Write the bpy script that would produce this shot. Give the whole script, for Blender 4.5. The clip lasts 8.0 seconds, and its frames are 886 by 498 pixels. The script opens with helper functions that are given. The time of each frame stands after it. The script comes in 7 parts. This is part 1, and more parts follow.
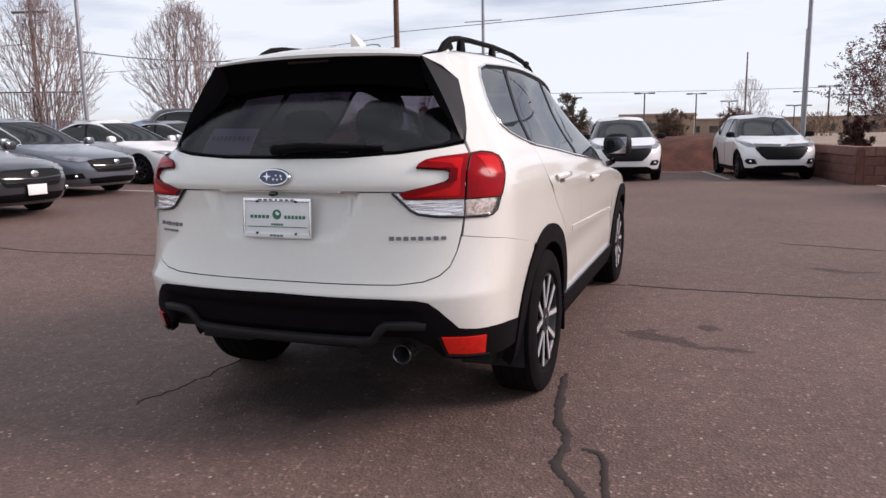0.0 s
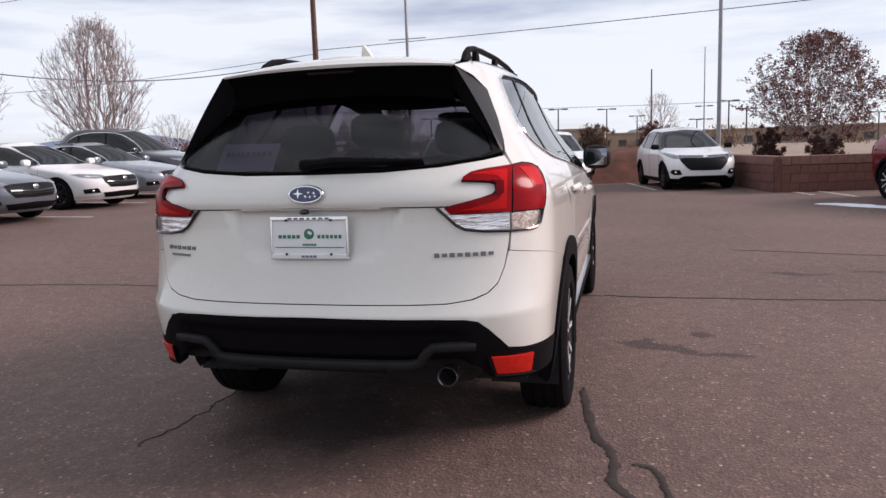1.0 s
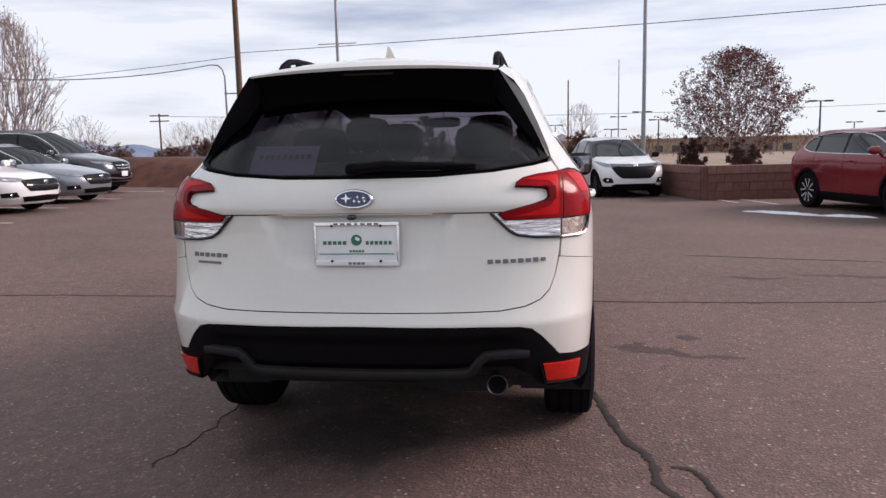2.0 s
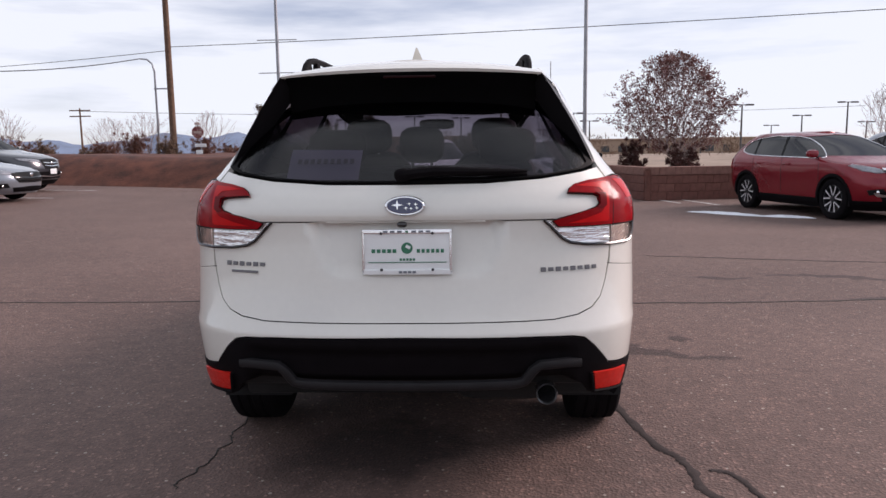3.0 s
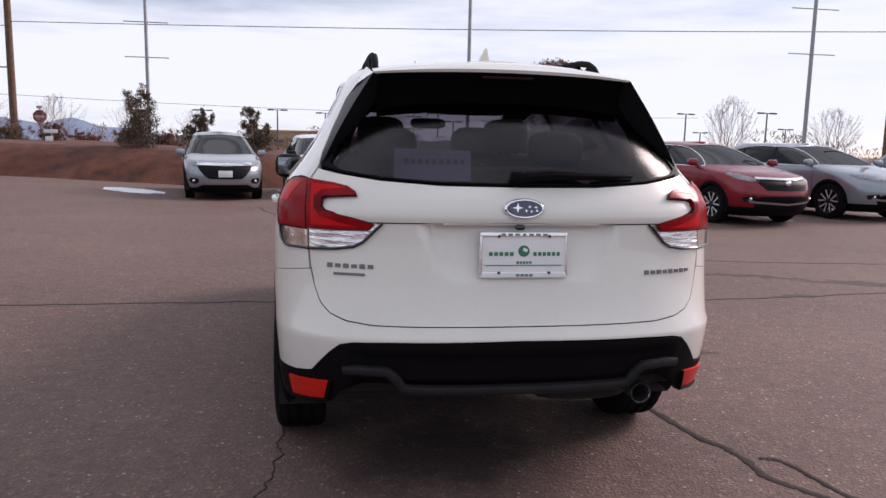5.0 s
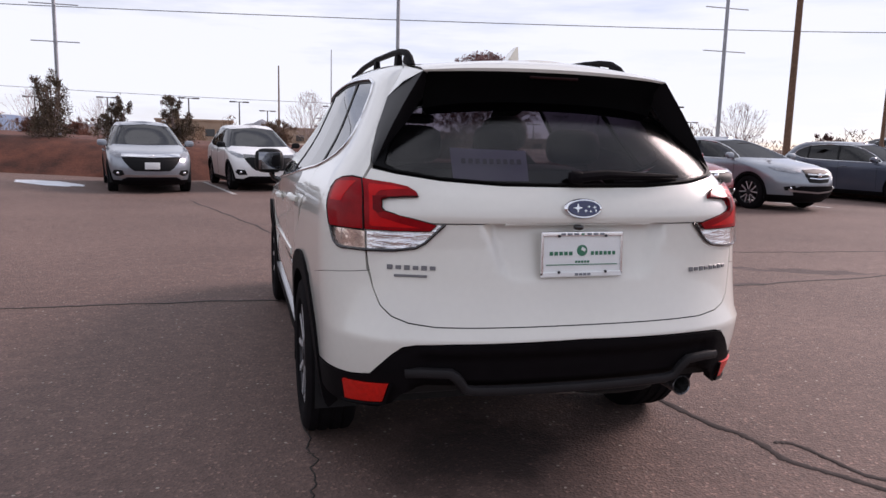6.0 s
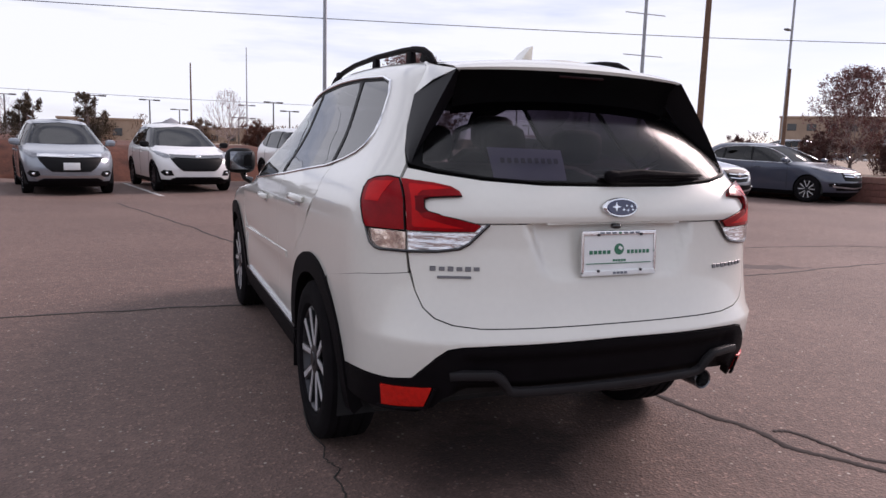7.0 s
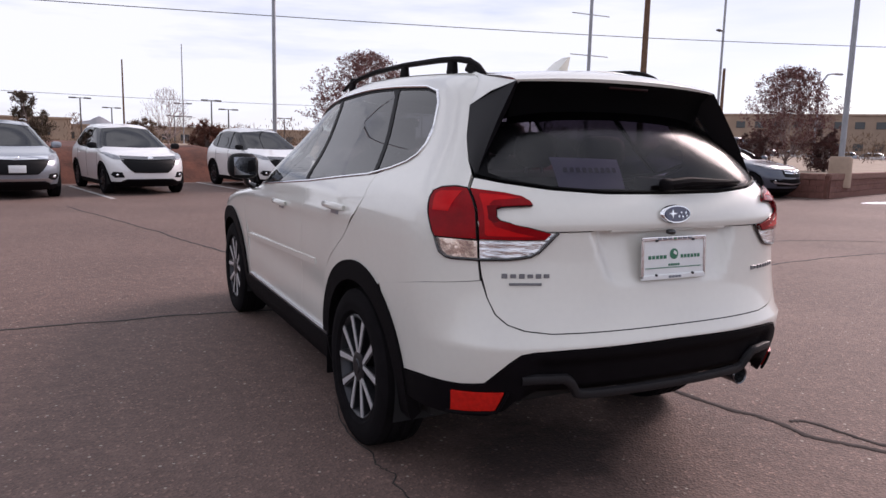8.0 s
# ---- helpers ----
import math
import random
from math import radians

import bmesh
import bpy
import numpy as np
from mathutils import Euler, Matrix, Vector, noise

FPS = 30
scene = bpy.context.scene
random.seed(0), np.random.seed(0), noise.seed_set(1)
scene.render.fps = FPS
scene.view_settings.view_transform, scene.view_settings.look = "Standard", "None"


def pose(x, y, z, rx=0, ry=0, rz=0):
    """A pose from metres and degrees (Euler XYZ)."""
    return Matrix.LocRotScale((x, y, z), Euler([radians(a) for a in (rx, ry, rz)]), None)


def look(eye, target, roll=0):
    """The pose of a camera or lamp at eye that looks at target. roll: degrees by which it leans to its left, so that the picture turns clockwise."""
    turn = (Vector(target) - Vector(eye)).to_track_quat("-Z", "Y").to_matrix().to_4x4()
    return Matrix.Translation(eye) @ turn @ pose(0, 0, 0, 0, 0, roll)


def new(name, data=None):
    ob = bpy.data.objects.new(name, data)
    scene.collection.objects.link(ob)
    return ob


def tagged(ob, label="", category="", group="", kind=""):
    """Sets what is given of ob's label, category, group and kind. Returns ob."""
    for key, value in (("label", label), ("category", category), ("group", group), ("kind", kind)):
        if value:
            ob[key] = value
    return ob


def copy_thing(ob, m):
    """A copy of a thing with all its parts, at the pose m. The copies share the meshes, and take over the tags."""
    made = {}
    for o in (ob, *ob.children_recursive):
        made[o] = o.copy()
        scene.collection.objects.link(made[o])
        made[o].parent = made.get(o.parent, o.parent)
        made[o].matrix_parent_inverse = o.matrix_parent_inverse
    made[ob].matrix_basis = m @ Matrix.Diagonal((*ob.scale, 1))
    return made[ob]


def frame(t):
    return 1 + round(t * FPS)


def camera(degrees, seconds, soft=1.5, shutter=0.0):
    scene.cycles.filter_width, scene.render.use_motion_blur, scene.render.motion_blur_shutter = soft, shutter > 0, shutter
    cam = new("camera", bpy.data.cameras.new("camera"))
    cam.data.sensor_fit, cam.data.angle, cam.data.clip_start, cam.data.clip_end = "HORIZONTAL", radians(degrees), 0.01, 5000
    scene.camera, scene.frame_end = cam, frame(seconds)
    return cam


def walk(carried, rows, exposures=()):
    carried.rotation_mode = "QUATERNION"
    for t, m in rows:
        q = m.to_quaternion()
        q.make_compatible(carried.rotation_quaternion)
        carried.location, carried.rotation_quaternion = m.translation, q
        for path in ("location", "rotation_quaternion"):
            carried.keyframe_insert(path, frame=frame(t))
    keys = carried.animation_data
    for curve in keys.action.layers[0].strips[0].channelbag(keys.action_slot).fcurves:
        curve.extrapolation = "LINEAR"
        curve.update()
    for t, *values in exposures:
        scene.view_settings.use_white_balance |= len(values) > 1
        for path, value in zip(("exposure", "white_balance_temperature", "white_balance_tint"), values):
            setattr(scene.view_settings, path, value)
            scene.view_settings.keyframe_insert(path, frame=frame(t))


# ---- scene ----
cam = camera(63.0, 8.0)
PATH = [
    (0, (1.642, -2.376, 1.275), (0.943, -0.529, 0.956), -0.94),
    (0.5, (1.397, -2.377, 1.258), (0.807, -0.489, 0.965), -0.73),
    (1, (1.149, -2.405, 1.264), (0.663, -0.485, 0.987), -1.93),
    (1.5, (0.899, -2.452, 1.260), (0.528, -0.504, 0.997), -1.64),
    (3, (0.230, -2.418, 1.299), (0.151, -0.438, 1.028), -0.79),
    (3.5, (0.016, -2.397, 1.303), (0.039, -0.414, 1.046), -0.33),
    (4, (-0.231, -2.402, 1.312), (-0.092, -0.424, 1.050), 0.12),
    (4.5, (-0.434, -2.382, 1.304), (-0.213, -0.412, 1.036), 1.06),
    (6, (-1.160, -2.218, 1.333), (-0.620, -0.315, 1.036), 1.48),
    (6.5, (-1.344, -2.137, 1.320), (-0.690, -0.270, 1.030), 2.54),
    (7, (-1.549, -2.042, 1.317), (-0.796, -0.212, 1.027), 1.65),
    (7.5, (-1.740, -1.978, 1.335), (-0.937, -0.171, 1.039), 1.4),
    (8, (-1.978, -1.902, 1.351), (-1.077, -0.140, 1.059), 1.4),
]
walk(cam, [(t, look(eye, target, roll)) for t, eye, target, roll in PATH], [(0, -0.03, 6600, 27), (4.5, 0.0, 6600, 30), (8, 0.07, 6600, 32)])

# ---- light: bright thin overcast, a veiled sun ahead of the car on its right ----
SUN_AZ, SUN_EL = 72.0, 29.0     # degrees clockwise from +y, and over the horizon
world = bpy.data.worlds.new("world")
scene.world = world
world.use_nodes = True
wn, wl = world.node_tree.nodes, world.node_tree.links
wbg = wn["Background"]
sky = wn.new("ShaderNodeTexSky")
sky.sky_type, sky.sun_disc = "NISHITA", False
sky.sun_elevation, sky.sun_rotation = radians(SUN_EL), radians(SUN_AZ)
sky.altitude, sky.dust_density = 2000, 2.0
wco = wn.new("ShaderNodeTexCoord")
wmap = wn.new("ShaderNodeMapping")
wmap.inputs["Scale"].default_value = (1.0, 1.0, 7.0)
wno = wn.new("ShaderNodeTexNoise")
wno.inputs["Scale"].default_value, wno.inputs["Detail"].default_value, wno.inputs["Roughness"].default_value = 1.7, 7, 0.55
wra = wn.new("ShaderNodeValToRGB")
wra.color_ramp.elements[0].position, wra.color_ramp.elements[1].position = 0.34, 0.54
wra.color_ramp.elements[0].color, wra.color_ramp.elements[1].color = (0.25, 0.25, 0.25, 1), (0.97, 0.97, 0.97, 1)
wsc = wn.new("ShaderNodeMix")
wsc.data_type = "RGBA"
wsk = wn.new("ShaderNodeVectorMath")
wsk.operation = "SCALE"
wsk.inputs["Scale"].default_value = 0.12
wl.new(wco.outputs["Generated"], wmap.inputs["Vector"])
wl.new(wmap.outputs[0], wno.inputs["Vector"])
wl.new(wno.outputs["Fac"], wra.inputs[0])
wl.new(sky.outputs[0], wsk.inputs[0])
wl.new(wra.outputs[0], wsc.inputs[0])
wl.new(wsk.outputs[0], wsc.inputs[6])
wsc.inputs[7].default_value = (0.985, 1.15, 1.175, 1)
wl.new(wsc.outputs[2], wbg.inputs[0])
wbg.inputs[1].default_value = 0.86
sun_data = bpy.data.lights.new("sun", "SUN")
sun_data.energy, sun_data.angle, sun_data.color = 3.6, radians(24), (1.0, 0.91, 0.81)
sun = new("sun", sun_data)
sun.matrix_world = look((20 * math.sin(radians(SUN_AZ)), 20 * math.cos(radians(SUN_AZ)), 20 * math.tan(radians(SUN_EL))), (0, 0, 0))


# ---- materials ----
def material(name, color=(0.5, 0.5, 0.5), rough=0.5, metal=0.0, coat=0.0, vary=0.0, scale=8.0, bump=0.0, bump_scale=120.0, stain=0.0, tint=None, spec=0.5):
    """A surface with a base colour that varies at two scales, and a fine relief."""
    m = bpy.data.materials.new(name)
    m.use_nodes = True
    n, l = m.node_tree.nodes, m.node_tree.links
    b = n["Principled BSDF"]
    b.inputs["Base Color"].default_value = (*color, 1)
    b.inputs["Roughness"].default_value, b.inputs["Metallic"].default_value = rough, metal
    b.inputs["Coat Weight"].default_value, b.inputs["Coat Roughness"].default_value = coat, 0.04
    b.inputs["Specular IOR Level"].default_value = spec
    co = n.new("ShaderNodeTexCoord")
    if vary or tint:
        n1, n2 = n.new("ShaderNodeTexNoise"), n.new("ShaderNodeTexNoise")
        n1.inputs["Scale"].default_value, n1.inputs["Detail"].default_value = scale, 6
        n2.inputs["Scale"].default_value, n2.inputs["Detail"].default_value = scale * 14, 3
        for k in (n1, n2):
            l.new(co.outputs["Object"], k.inputs["Vector"])
        add = n.new("ShaderNodeMath")
        add.operation = "MULTIPLY_ADD"
        l.new(n2.outputs["Fac"], add.inputs[0])
        add.inputs[1].default_value = 0.5
        l.new(n1.outputs["Fac"], add.inputs[2])
        ramp = n.new("ShaderNodeValToRGB")
        ramp.color_ramp.elements[0].position, ramp.color_ramp.elements[1].position = 0.5, 1.0
        lo = [max(0, c * (1 - vary)) for c in color]
        hi = tint or [min(1, c * (1 + vary)) for c in color]
        ramp.color_ramp.elements[0].color, ramp.color_ramp.elements[1].color = (*lo, 1), (*hi, 1)
        l.new(add.outputs[0], ramp.inputs[0])
        l.new(ramp.outputs[0], b.inputs["Base Color"])
    if bump:
        n3, bp = n.new("ShaderNodeTexNoise"), n.new("ShaderNodeBump")
        n3.inputs["Scale"].default_value, n3.inputs["Detail"].default_value = bump_scale, 4
        l.new(co.outputs["Object"], n3.inputs["Vector"])
        bp.inputs["Strength"].default_value, bp.inputs["Distance"].default_value = bump, 0.01
        l.new(n3.outputs["Fac"], bp.inputs["Height"])
        l.new(bp.outputs[0], b.inputs["Normal"])
    return m


def glass(name, tint, rough=0.0, gloss=0.05, edge=0.9):
    """A tinted pane: what is behind shows through, darkened, under a mirror-like gloss."""
    m = bpy.data.materials.new(name)
    m.use_nodes = True
    n, l = m.node_tree.nodes, m.node_tree.links
    n.remove(n["Principled BSDF"])
    tr, gl, mix, lw = n.new("ShaderNodeBsdfTransparent"), n.new("ShaderNodeBsdfGlossy"), n.new("ShaderNodeMixShader"), n.new("ShaderNodeLayerWeight")
    pw, ma = n.new("ShaderNodeMath"), n.new("ShaderNodeMath")
    tr.inputs[0].default_value = (*tint, 1)
    gl.inputs["Roughness"].default_value = rough
    lw.inputs["Blend"].default_value = 0.5
    pw.operation, ma.operation = "POWER", "MULTIPLY_ADD"
    pw.inputs[1].default_value, ma.inputs[1].default_value, ma.inputs[2].default_value = 4.0, edge, gloss
    l.new(lw.outputs["Facing"], pw.inputs[0])
    l.new(pw.outputs[0], ma.inputs[0])
    l.new(ma.outputs[0], mix.inputs[0])
    l.new(tr.outputs[0], mix.inputs[1])
    l.new(gl.outputs[0], mix.inputs[2])
    l.new(mix.outputs[0], n["Material Output"].inputs[0])
    return m


def paint(name, color, flake=0.0, metal=0.0):
    return material(name, color, 0.28, metal, 1.0, vary=0.03 + flake, scale=3.0, bump=0.01, bump_scale=900)


WHITE = paint("white_pearl_paint", (0.68, 0.67, 0.62))
WHITE2 = paint("white_paint", (0.78, 0.78, 0.78))
SILVER = paint("silver_paint", (0.25, 0.275, 0.31), 0.04, 0.5)
STEEL = paint("blue_grey_paint", (0.13, 0.15, 0.18), 0.04, 0.4)
CHAR = paint("charcoal_paint", (0.035, 0.037, 0.045), 0.03, 0.3)
NAVY = paint("dark_blue_grey_paint", (0.055, 0.065, 0.095), 0.03, 0.4)
RED = material("red_paint", (0.20, 0.002, 0.010), 0.25, 0.35, 0.5, vary=0.06, scale=3.0, bump=0.01, bump_scale=900)
BLACKP = material("black_plastic", (0.0050, 0.0040, 0.0050), 0.7, spec=0.07, vary=0.2, scale=20, bump=0.15, bump_scale=700)
GREYP = material("satin_grey_plastic", (0.012, 0.011, 0.0125), 0.5, spec=0.22, vary=0.2, scale=20, bump=0.15, bump_scale=700)
GLOSSB = material("gloss_black_trim", (0.006, 0.006, 0.007), 0.18, coat=0.6)
FRAMEB = material("matt_black_trim", (0.006, 0.006, 0.007), 0.55, spec=0.15)
INNER = material("dark_inner_shell", (0.01, 0.01, 0.011), 0.9)
RUBBER = material("tyre_rubber", (0.008, 0.007, 0.008), 0.9, spec=0.06, vary=0.25, scale=15, bump=0.2, bump_scale=300)
ALLOY = material("machined_alloy", (0.62, 0.62, 0.64), 0.28, 1.0, vary=0.05, scale=30)
SPOKE = material("machined_spoke", (0.70, 0.70, 0.72), 0.38, 0.55, vary=0.05, scale=30)
DARKALLOY = material("dark_alloy", (0.03, 0.03, 0.034), 0.35, 0.6)
CHROME = material("chrome", (0.82, 0.82, 0.84), 0.12, 1.0)
BRUSHED = material("badge_metal", (0.42, 0.42, 0.44), 0.3, 1.0)
LENS_RED = material("red_lens", (0.25, 0.0015, 0.004), 0.18, spec=0.10, coat=0.10, vary=0.25, scale=14, bump=0.04, bump_scale=90)
LENS_BRIGHT = material("light_guide_red", (0.50, 0.006, 0.006), 0.25, spec=0.10, coat=0.10, vary=0.15, scale=20)
LENS_DEEP = material("deep_red_lens", (0.13, 0.001, 0.003), 0.2, spec=0.08, coat=0.08)
LENS_REFL = material("reflector_red", (0.60, 0.018, 0.010), 0.3, spec=0.2, coat=0.15, vary=0.2, scale=60, bump=0.3, bump_scale=260)
BRAKE_DARK = material("unlit_brake_lens", (0.016, 0.001, 0.002), 0.4, spec=0.2)
FINB = material("satin_black_fin", (0.006, 0.005, 0.006), 0.45, spec=0.2)
LETTER = material("dull_badge_metal", (0.16, 0.16, 0.17), 0.35, 0.6)
SMOKED = material("smoked_chrome", (0.20, 0.20, 0.21), 0.22, 0.8)
DEEPB = material("deep_black_trim", (0.003, 0.003, 0.0035), 0.6, spec=0.07, vary=0.2, scale=12)
LENS_CLEAR = glass("clear_lens", (0.97, 0.97, 0.98), 0.02)


def silvered(name, color, stretch):
    """A silvered bowl pressed into ribs, which break its mirror into streaks."""
    m = material(name, color, 0.16, 0.85, vary=0.25, scale=18)
    n, l = m.node_tree.nodes, m.node_tree.links
    co, mp, no, bp = n.new("ShaderNodeTexCoord"), n.new("ShaderNodeMapping"), n.new("ShaderNodeTexNoise"), n.new("ShaderNodeBump")
    mp.inputs["Scale"].default_value = stretch
    no.inputs["Scale"].default_value, no.inputs["Detail"].default_value = 6.0, 3
    bp.inputs["Strength"].default_value, bp.inputs["Distance"].default_value = 0.55, 0.012
    l.new(co.outputs["Object"], mp.inputs["Vector"])
    l.new(mp.outputs[0], no.inputs["Vector"])
    l.new(no.outputs["Fac"], bp.inputs["Height"])
    l.new(bp.outputs[0], n["Principled BSDF"].inputs["Normal"])
    return m


LAMP_BOWL = silvered("lamp_bowl", (0.96, 0.96, 0.96), (1.5, 1.5, 12.0))
AMBER_BOWL = silvered("amber_tinted_bowl", (0.78, 0.64, 0.56), (3.0, 3.0, 2.0))
LAMP_DIM = material("dim_lamp_bowl", (0.26, 0.27, 0.29), 0.4, 0.4, vary=0.45, scale=12, bump=0.4, bump_scale=26)
GLASS_DARK = glass("privacy_glass", (0.22, 0.18, 0.235), 0.18, 0.05, 0.12)
GLASS_SIDE = glass("side_privacy_glass", (0.07, 0.065, 0.08))
GLASS_CLEAR = glass("clear_glass", (0.58, 0.62, 0.61))
GLASS_CAR = glass("windscreen_glass", (0.022, 0.024, 0.027), 0.05, 0.13, 0.10)
MIRROR = material("mirror_glass", (0.24, 0.25, 0.27), 0.03, 1.0)
SEAT = material("seat_fabric", (0.022, 0.021, 0.023), 0.85, vary=0.3, scale=12, bump=0.3, bump_scale=200)
TRIM_IN = material("cabin_plastic", (0.03, 0.03, 0.032), 0.6, vary=0.2, scale=6)
HEADLINER = material("headliner", (0.06, 0.06, 0.06), 0.9, vary=0.08, scale=9)
PAPER = material("paper_sheet", (0.42, 0.49, 0.58), 0.7, vary=0.05, scale=10)
INK = material("faded_ink", (0.16, 0.18, 0.21), 0.8)
PLATE = material("plate_white", (0.74, 0.76, 0.76), 0.3, coat=0.4, vary=0.04, scale=14)
GREEN = material("green_print", (0.02, 0.16, 0.09), 0.4)
BLUE = material("badge_blue", (0.006, 0.012, 0.07), 0.15, coat=1.0)
UNDER = material("underbody_metal", (0.010, 0.009, 0.009), 0.9, vary=0.4, scale=9, bump=0.3)


def asphalt():
    """Worn asphalt: pale and dark stone chips, broad mottling, drip stains with shapes of their own."""
    m = bpy.data.materials.new("asphalt")
    m.use_nodes = True
    n, l = m.node_tree.nodes, m.node_tree.links
    b = n["Principled BSDF"]
    b.inputs["Roughness"].default_value = 0.85
    geo = n.new("ShaderNodeNewGeometry")

    def noise_node(scale, detail, rough=0.55):
        k = n.new("ShaderNodeTexNoise")
        k.inputs["Scale"].default_value, k.inputs["Detail"].default_value, k.inputs["Roughness"].default_value = scale, detail, rough
        l.new(geo.outputs["Position"], k.inputs["Vector"])
        return k

    def ramp(src, stops):
        r = n.new("ShaderNodeValToRGB")
        while len(r.color_ramp.elements) < len(stops):
            r.color_ramp.elements.new(0.5)
        for e, (p, c) in zip(r.color_ramp.elements, stops):
            e.position, e.color = p, (*c, 1)
        l.new(src, r.inputs[0])
        return r.outputs[0]

    def mix(mode, fac, a, c):
        k = n.new("ShaderNodeMix")
        k.data_type, k.blend_type = "RGBA", mode
        if isinstance(fac, float):
            k.inputs[0].default_value = fac
        else:
            l.new(fac, k.inputs[0])
        for src, i in ((a, 6), (c, 7)):
            if isinstance(src, tuple):
                k.inputs[i].default_value = (*src, 1)
            else:
                l.new(src, k.inputs[i])
        return k.outputs[2]

    def math_node(op, a, c):
        k = n.new("ShaderNodeMath")
        k.operation = op
        for src, i in ((a, 0), (c, 1)):
            if isinstance(src, (int, float)):
                k.inputs[i].default_value = src
            else:
                l.new(src, k.inputs[i])
        return k.outputs[0]
    broad = ramp(noise_node(0.35, 5).outputs["Fac"], [(0.35, (0.117, 0.073, 0.062)), (0.68, (0.158, 0.101, 0.086))])
    fine = ramp(noise_node(9.0, 6, 0.7).outputs["Fac"], [(0.3, (0.78, 0.78, 0.78)), (0.7, (1.18, 1.18, 1.18))])
    col = mix("MULTIPLY", 1.0, broad, fine)
    v = n.new("ShaderNodeTexVoronoi")
    v.inputs["Scale"].default_value = 85.0
    l.new(geo.outputs["Position"], v.inputs["Vector"])
    chip = ramp(v.outputs["Color"], [(0.0, (0.55, 0.55, 0.55)), (0.45, (0.9, 0.88, 0.86)), (0.80, (1.05, 1.02, 1.0)), (0.93, (2.1, 2.0, 1.95))])
    col = mix("MULTIPLY", 0.85, col, chip)
    v2 = n.new("ShaderNodeTexVoronoi")
    v2.inputs["Scale"].default_value = 38.0
    l.new(geo.outputs["Position"], v2.inputs["Vector"])
    sparse = ramp(v2.outputs["Color"], [(0.84, (0, 0, 0)), (0.88, (1, 1, 1))])
    near = ramp(v2.outputs["Distance"], [(0.22, (1, 1, 1)), (0.32, (0, 0, 0))])
    col = mix("MIX", math_node("MULTIPLY", sparse, near), col, (0.36, 0.31, 0.27))
    warp = noise_node(2.2, 4, 0.6)
    sep = n.new("ShaderNodeSeparateXYZ")
    wv = n.new("ShaderNodeVectorMath")
    wv.operation = "MULTIPLY_ADD"
    l.new(warp.outputs["Color"], wv.inputs[0])
    wv.inputs[1].default_value = (0.7, 0.7, 0)
    l.new(geo.outputs["Position"], wv.inputs[2])
    l.new(wv.outputs[0], sep.inputs[0])
    stain = None
    # oil and drip stains, last a dark patch under the tail: centre, half length, half width, turn
    for cx, cy, a, c, turn in ((1.43, 2.13, 0.36, 0.075, -22), (1.63, 2.46, 0.14, 0.09, 0), (1.74, 2.01, 0.16, 0.09, 10), (2.72, 4.78, 0.26, 0.10, 0), (3.27, 4.85, 0.16, 0.08, 0), (3.69, 3.75, 0.30, 0.07, 12), (3.81, 4.79, 0.7, 0.10, -18), (4.89, 4.32, 0.8, 0.16, -20), (-0.2, 0.6, 0.5, 0.35, 10)):
        px, py = math_node("SUBTRACT", sep.outputs[0], cx + 0.35), math_node("SUBTRACT", sep.outputs[1], cy + 0.35)
        ct, st = math.cos(radians(turn)), math.sin(radians(turn))
        u = math_node("ADD", math_node("MULTIPLY", px, ct / a), math_node("MULTIPLY", py, st / a))
        w = math_node("ADD", math_node("MULTIPLY", px, -st / c), math_node("MULTIPLY", py, ct / c))
        d = math_node("ADD", math_node("MULTIPLY", u, u), math_node("MULTIPLY", w, w))
        k = ramp(d, [(0.45, (1, 1, 1)), (1.0, (0, 0, 0))])
        stain = k if stain is None else mix("LIGHTEN", 1.0, stain, k)
    col = mix("MULTIPLY", stain, col, (0.42, 0.40, 0.42))
    l.new(col, b.inputs["Base Color"])
    bp = n.new("ShaderNodeBump")
    bp.inputs["Strength"].default_value, bp.inputs["Distance"].default_value = 0.55, 0.006
    hsum = math_node("ADD", v.outputs["Distance"], noise_node(60, 3).outputs["Fac"])
    l.new(hsum, bp.inputs["Height"])
    l.new(bp.outputs[0], b.inputs["Normal"])
    return m


ASPHALT = asphalt()


# ---- car skins ----
def curve(*pts):
    """A smooth function through (position, value) pairs."""
    xs = np.array([p[0] for p in pts], float)
    ys = np.array([p[1] for p in pts], float)
    d = np.diff(ys) / np.diff(xs)
    m = np.concatenate([[d[0]], np.where(d[1:] * d[:-1] > 0, 2 * d[1:] * d[:-1] / (d[1:] + d[:-1] + 1e-12), 0), [d[-1]]])

    def f(x):
        x = np.clip(np.asarray(x, float), xs[0], xs[-1])
        i = np.clip(np.searchsorted(xs, x) - 1, 0, len(xs) - 2)
        h = xs[i + 1] - xs[i]
        t = (x - xs[i]) / h
        return ((2 * t**3 - 3 * t**2 + 1) * ys[i] + (t**3 - 2 * t**2 + t) * h * m[i]
                + (3 * t**2 - 2 * t**3) * ys[i + 1] + (t**3 - t**2) * h * m[i + 1])
    return f


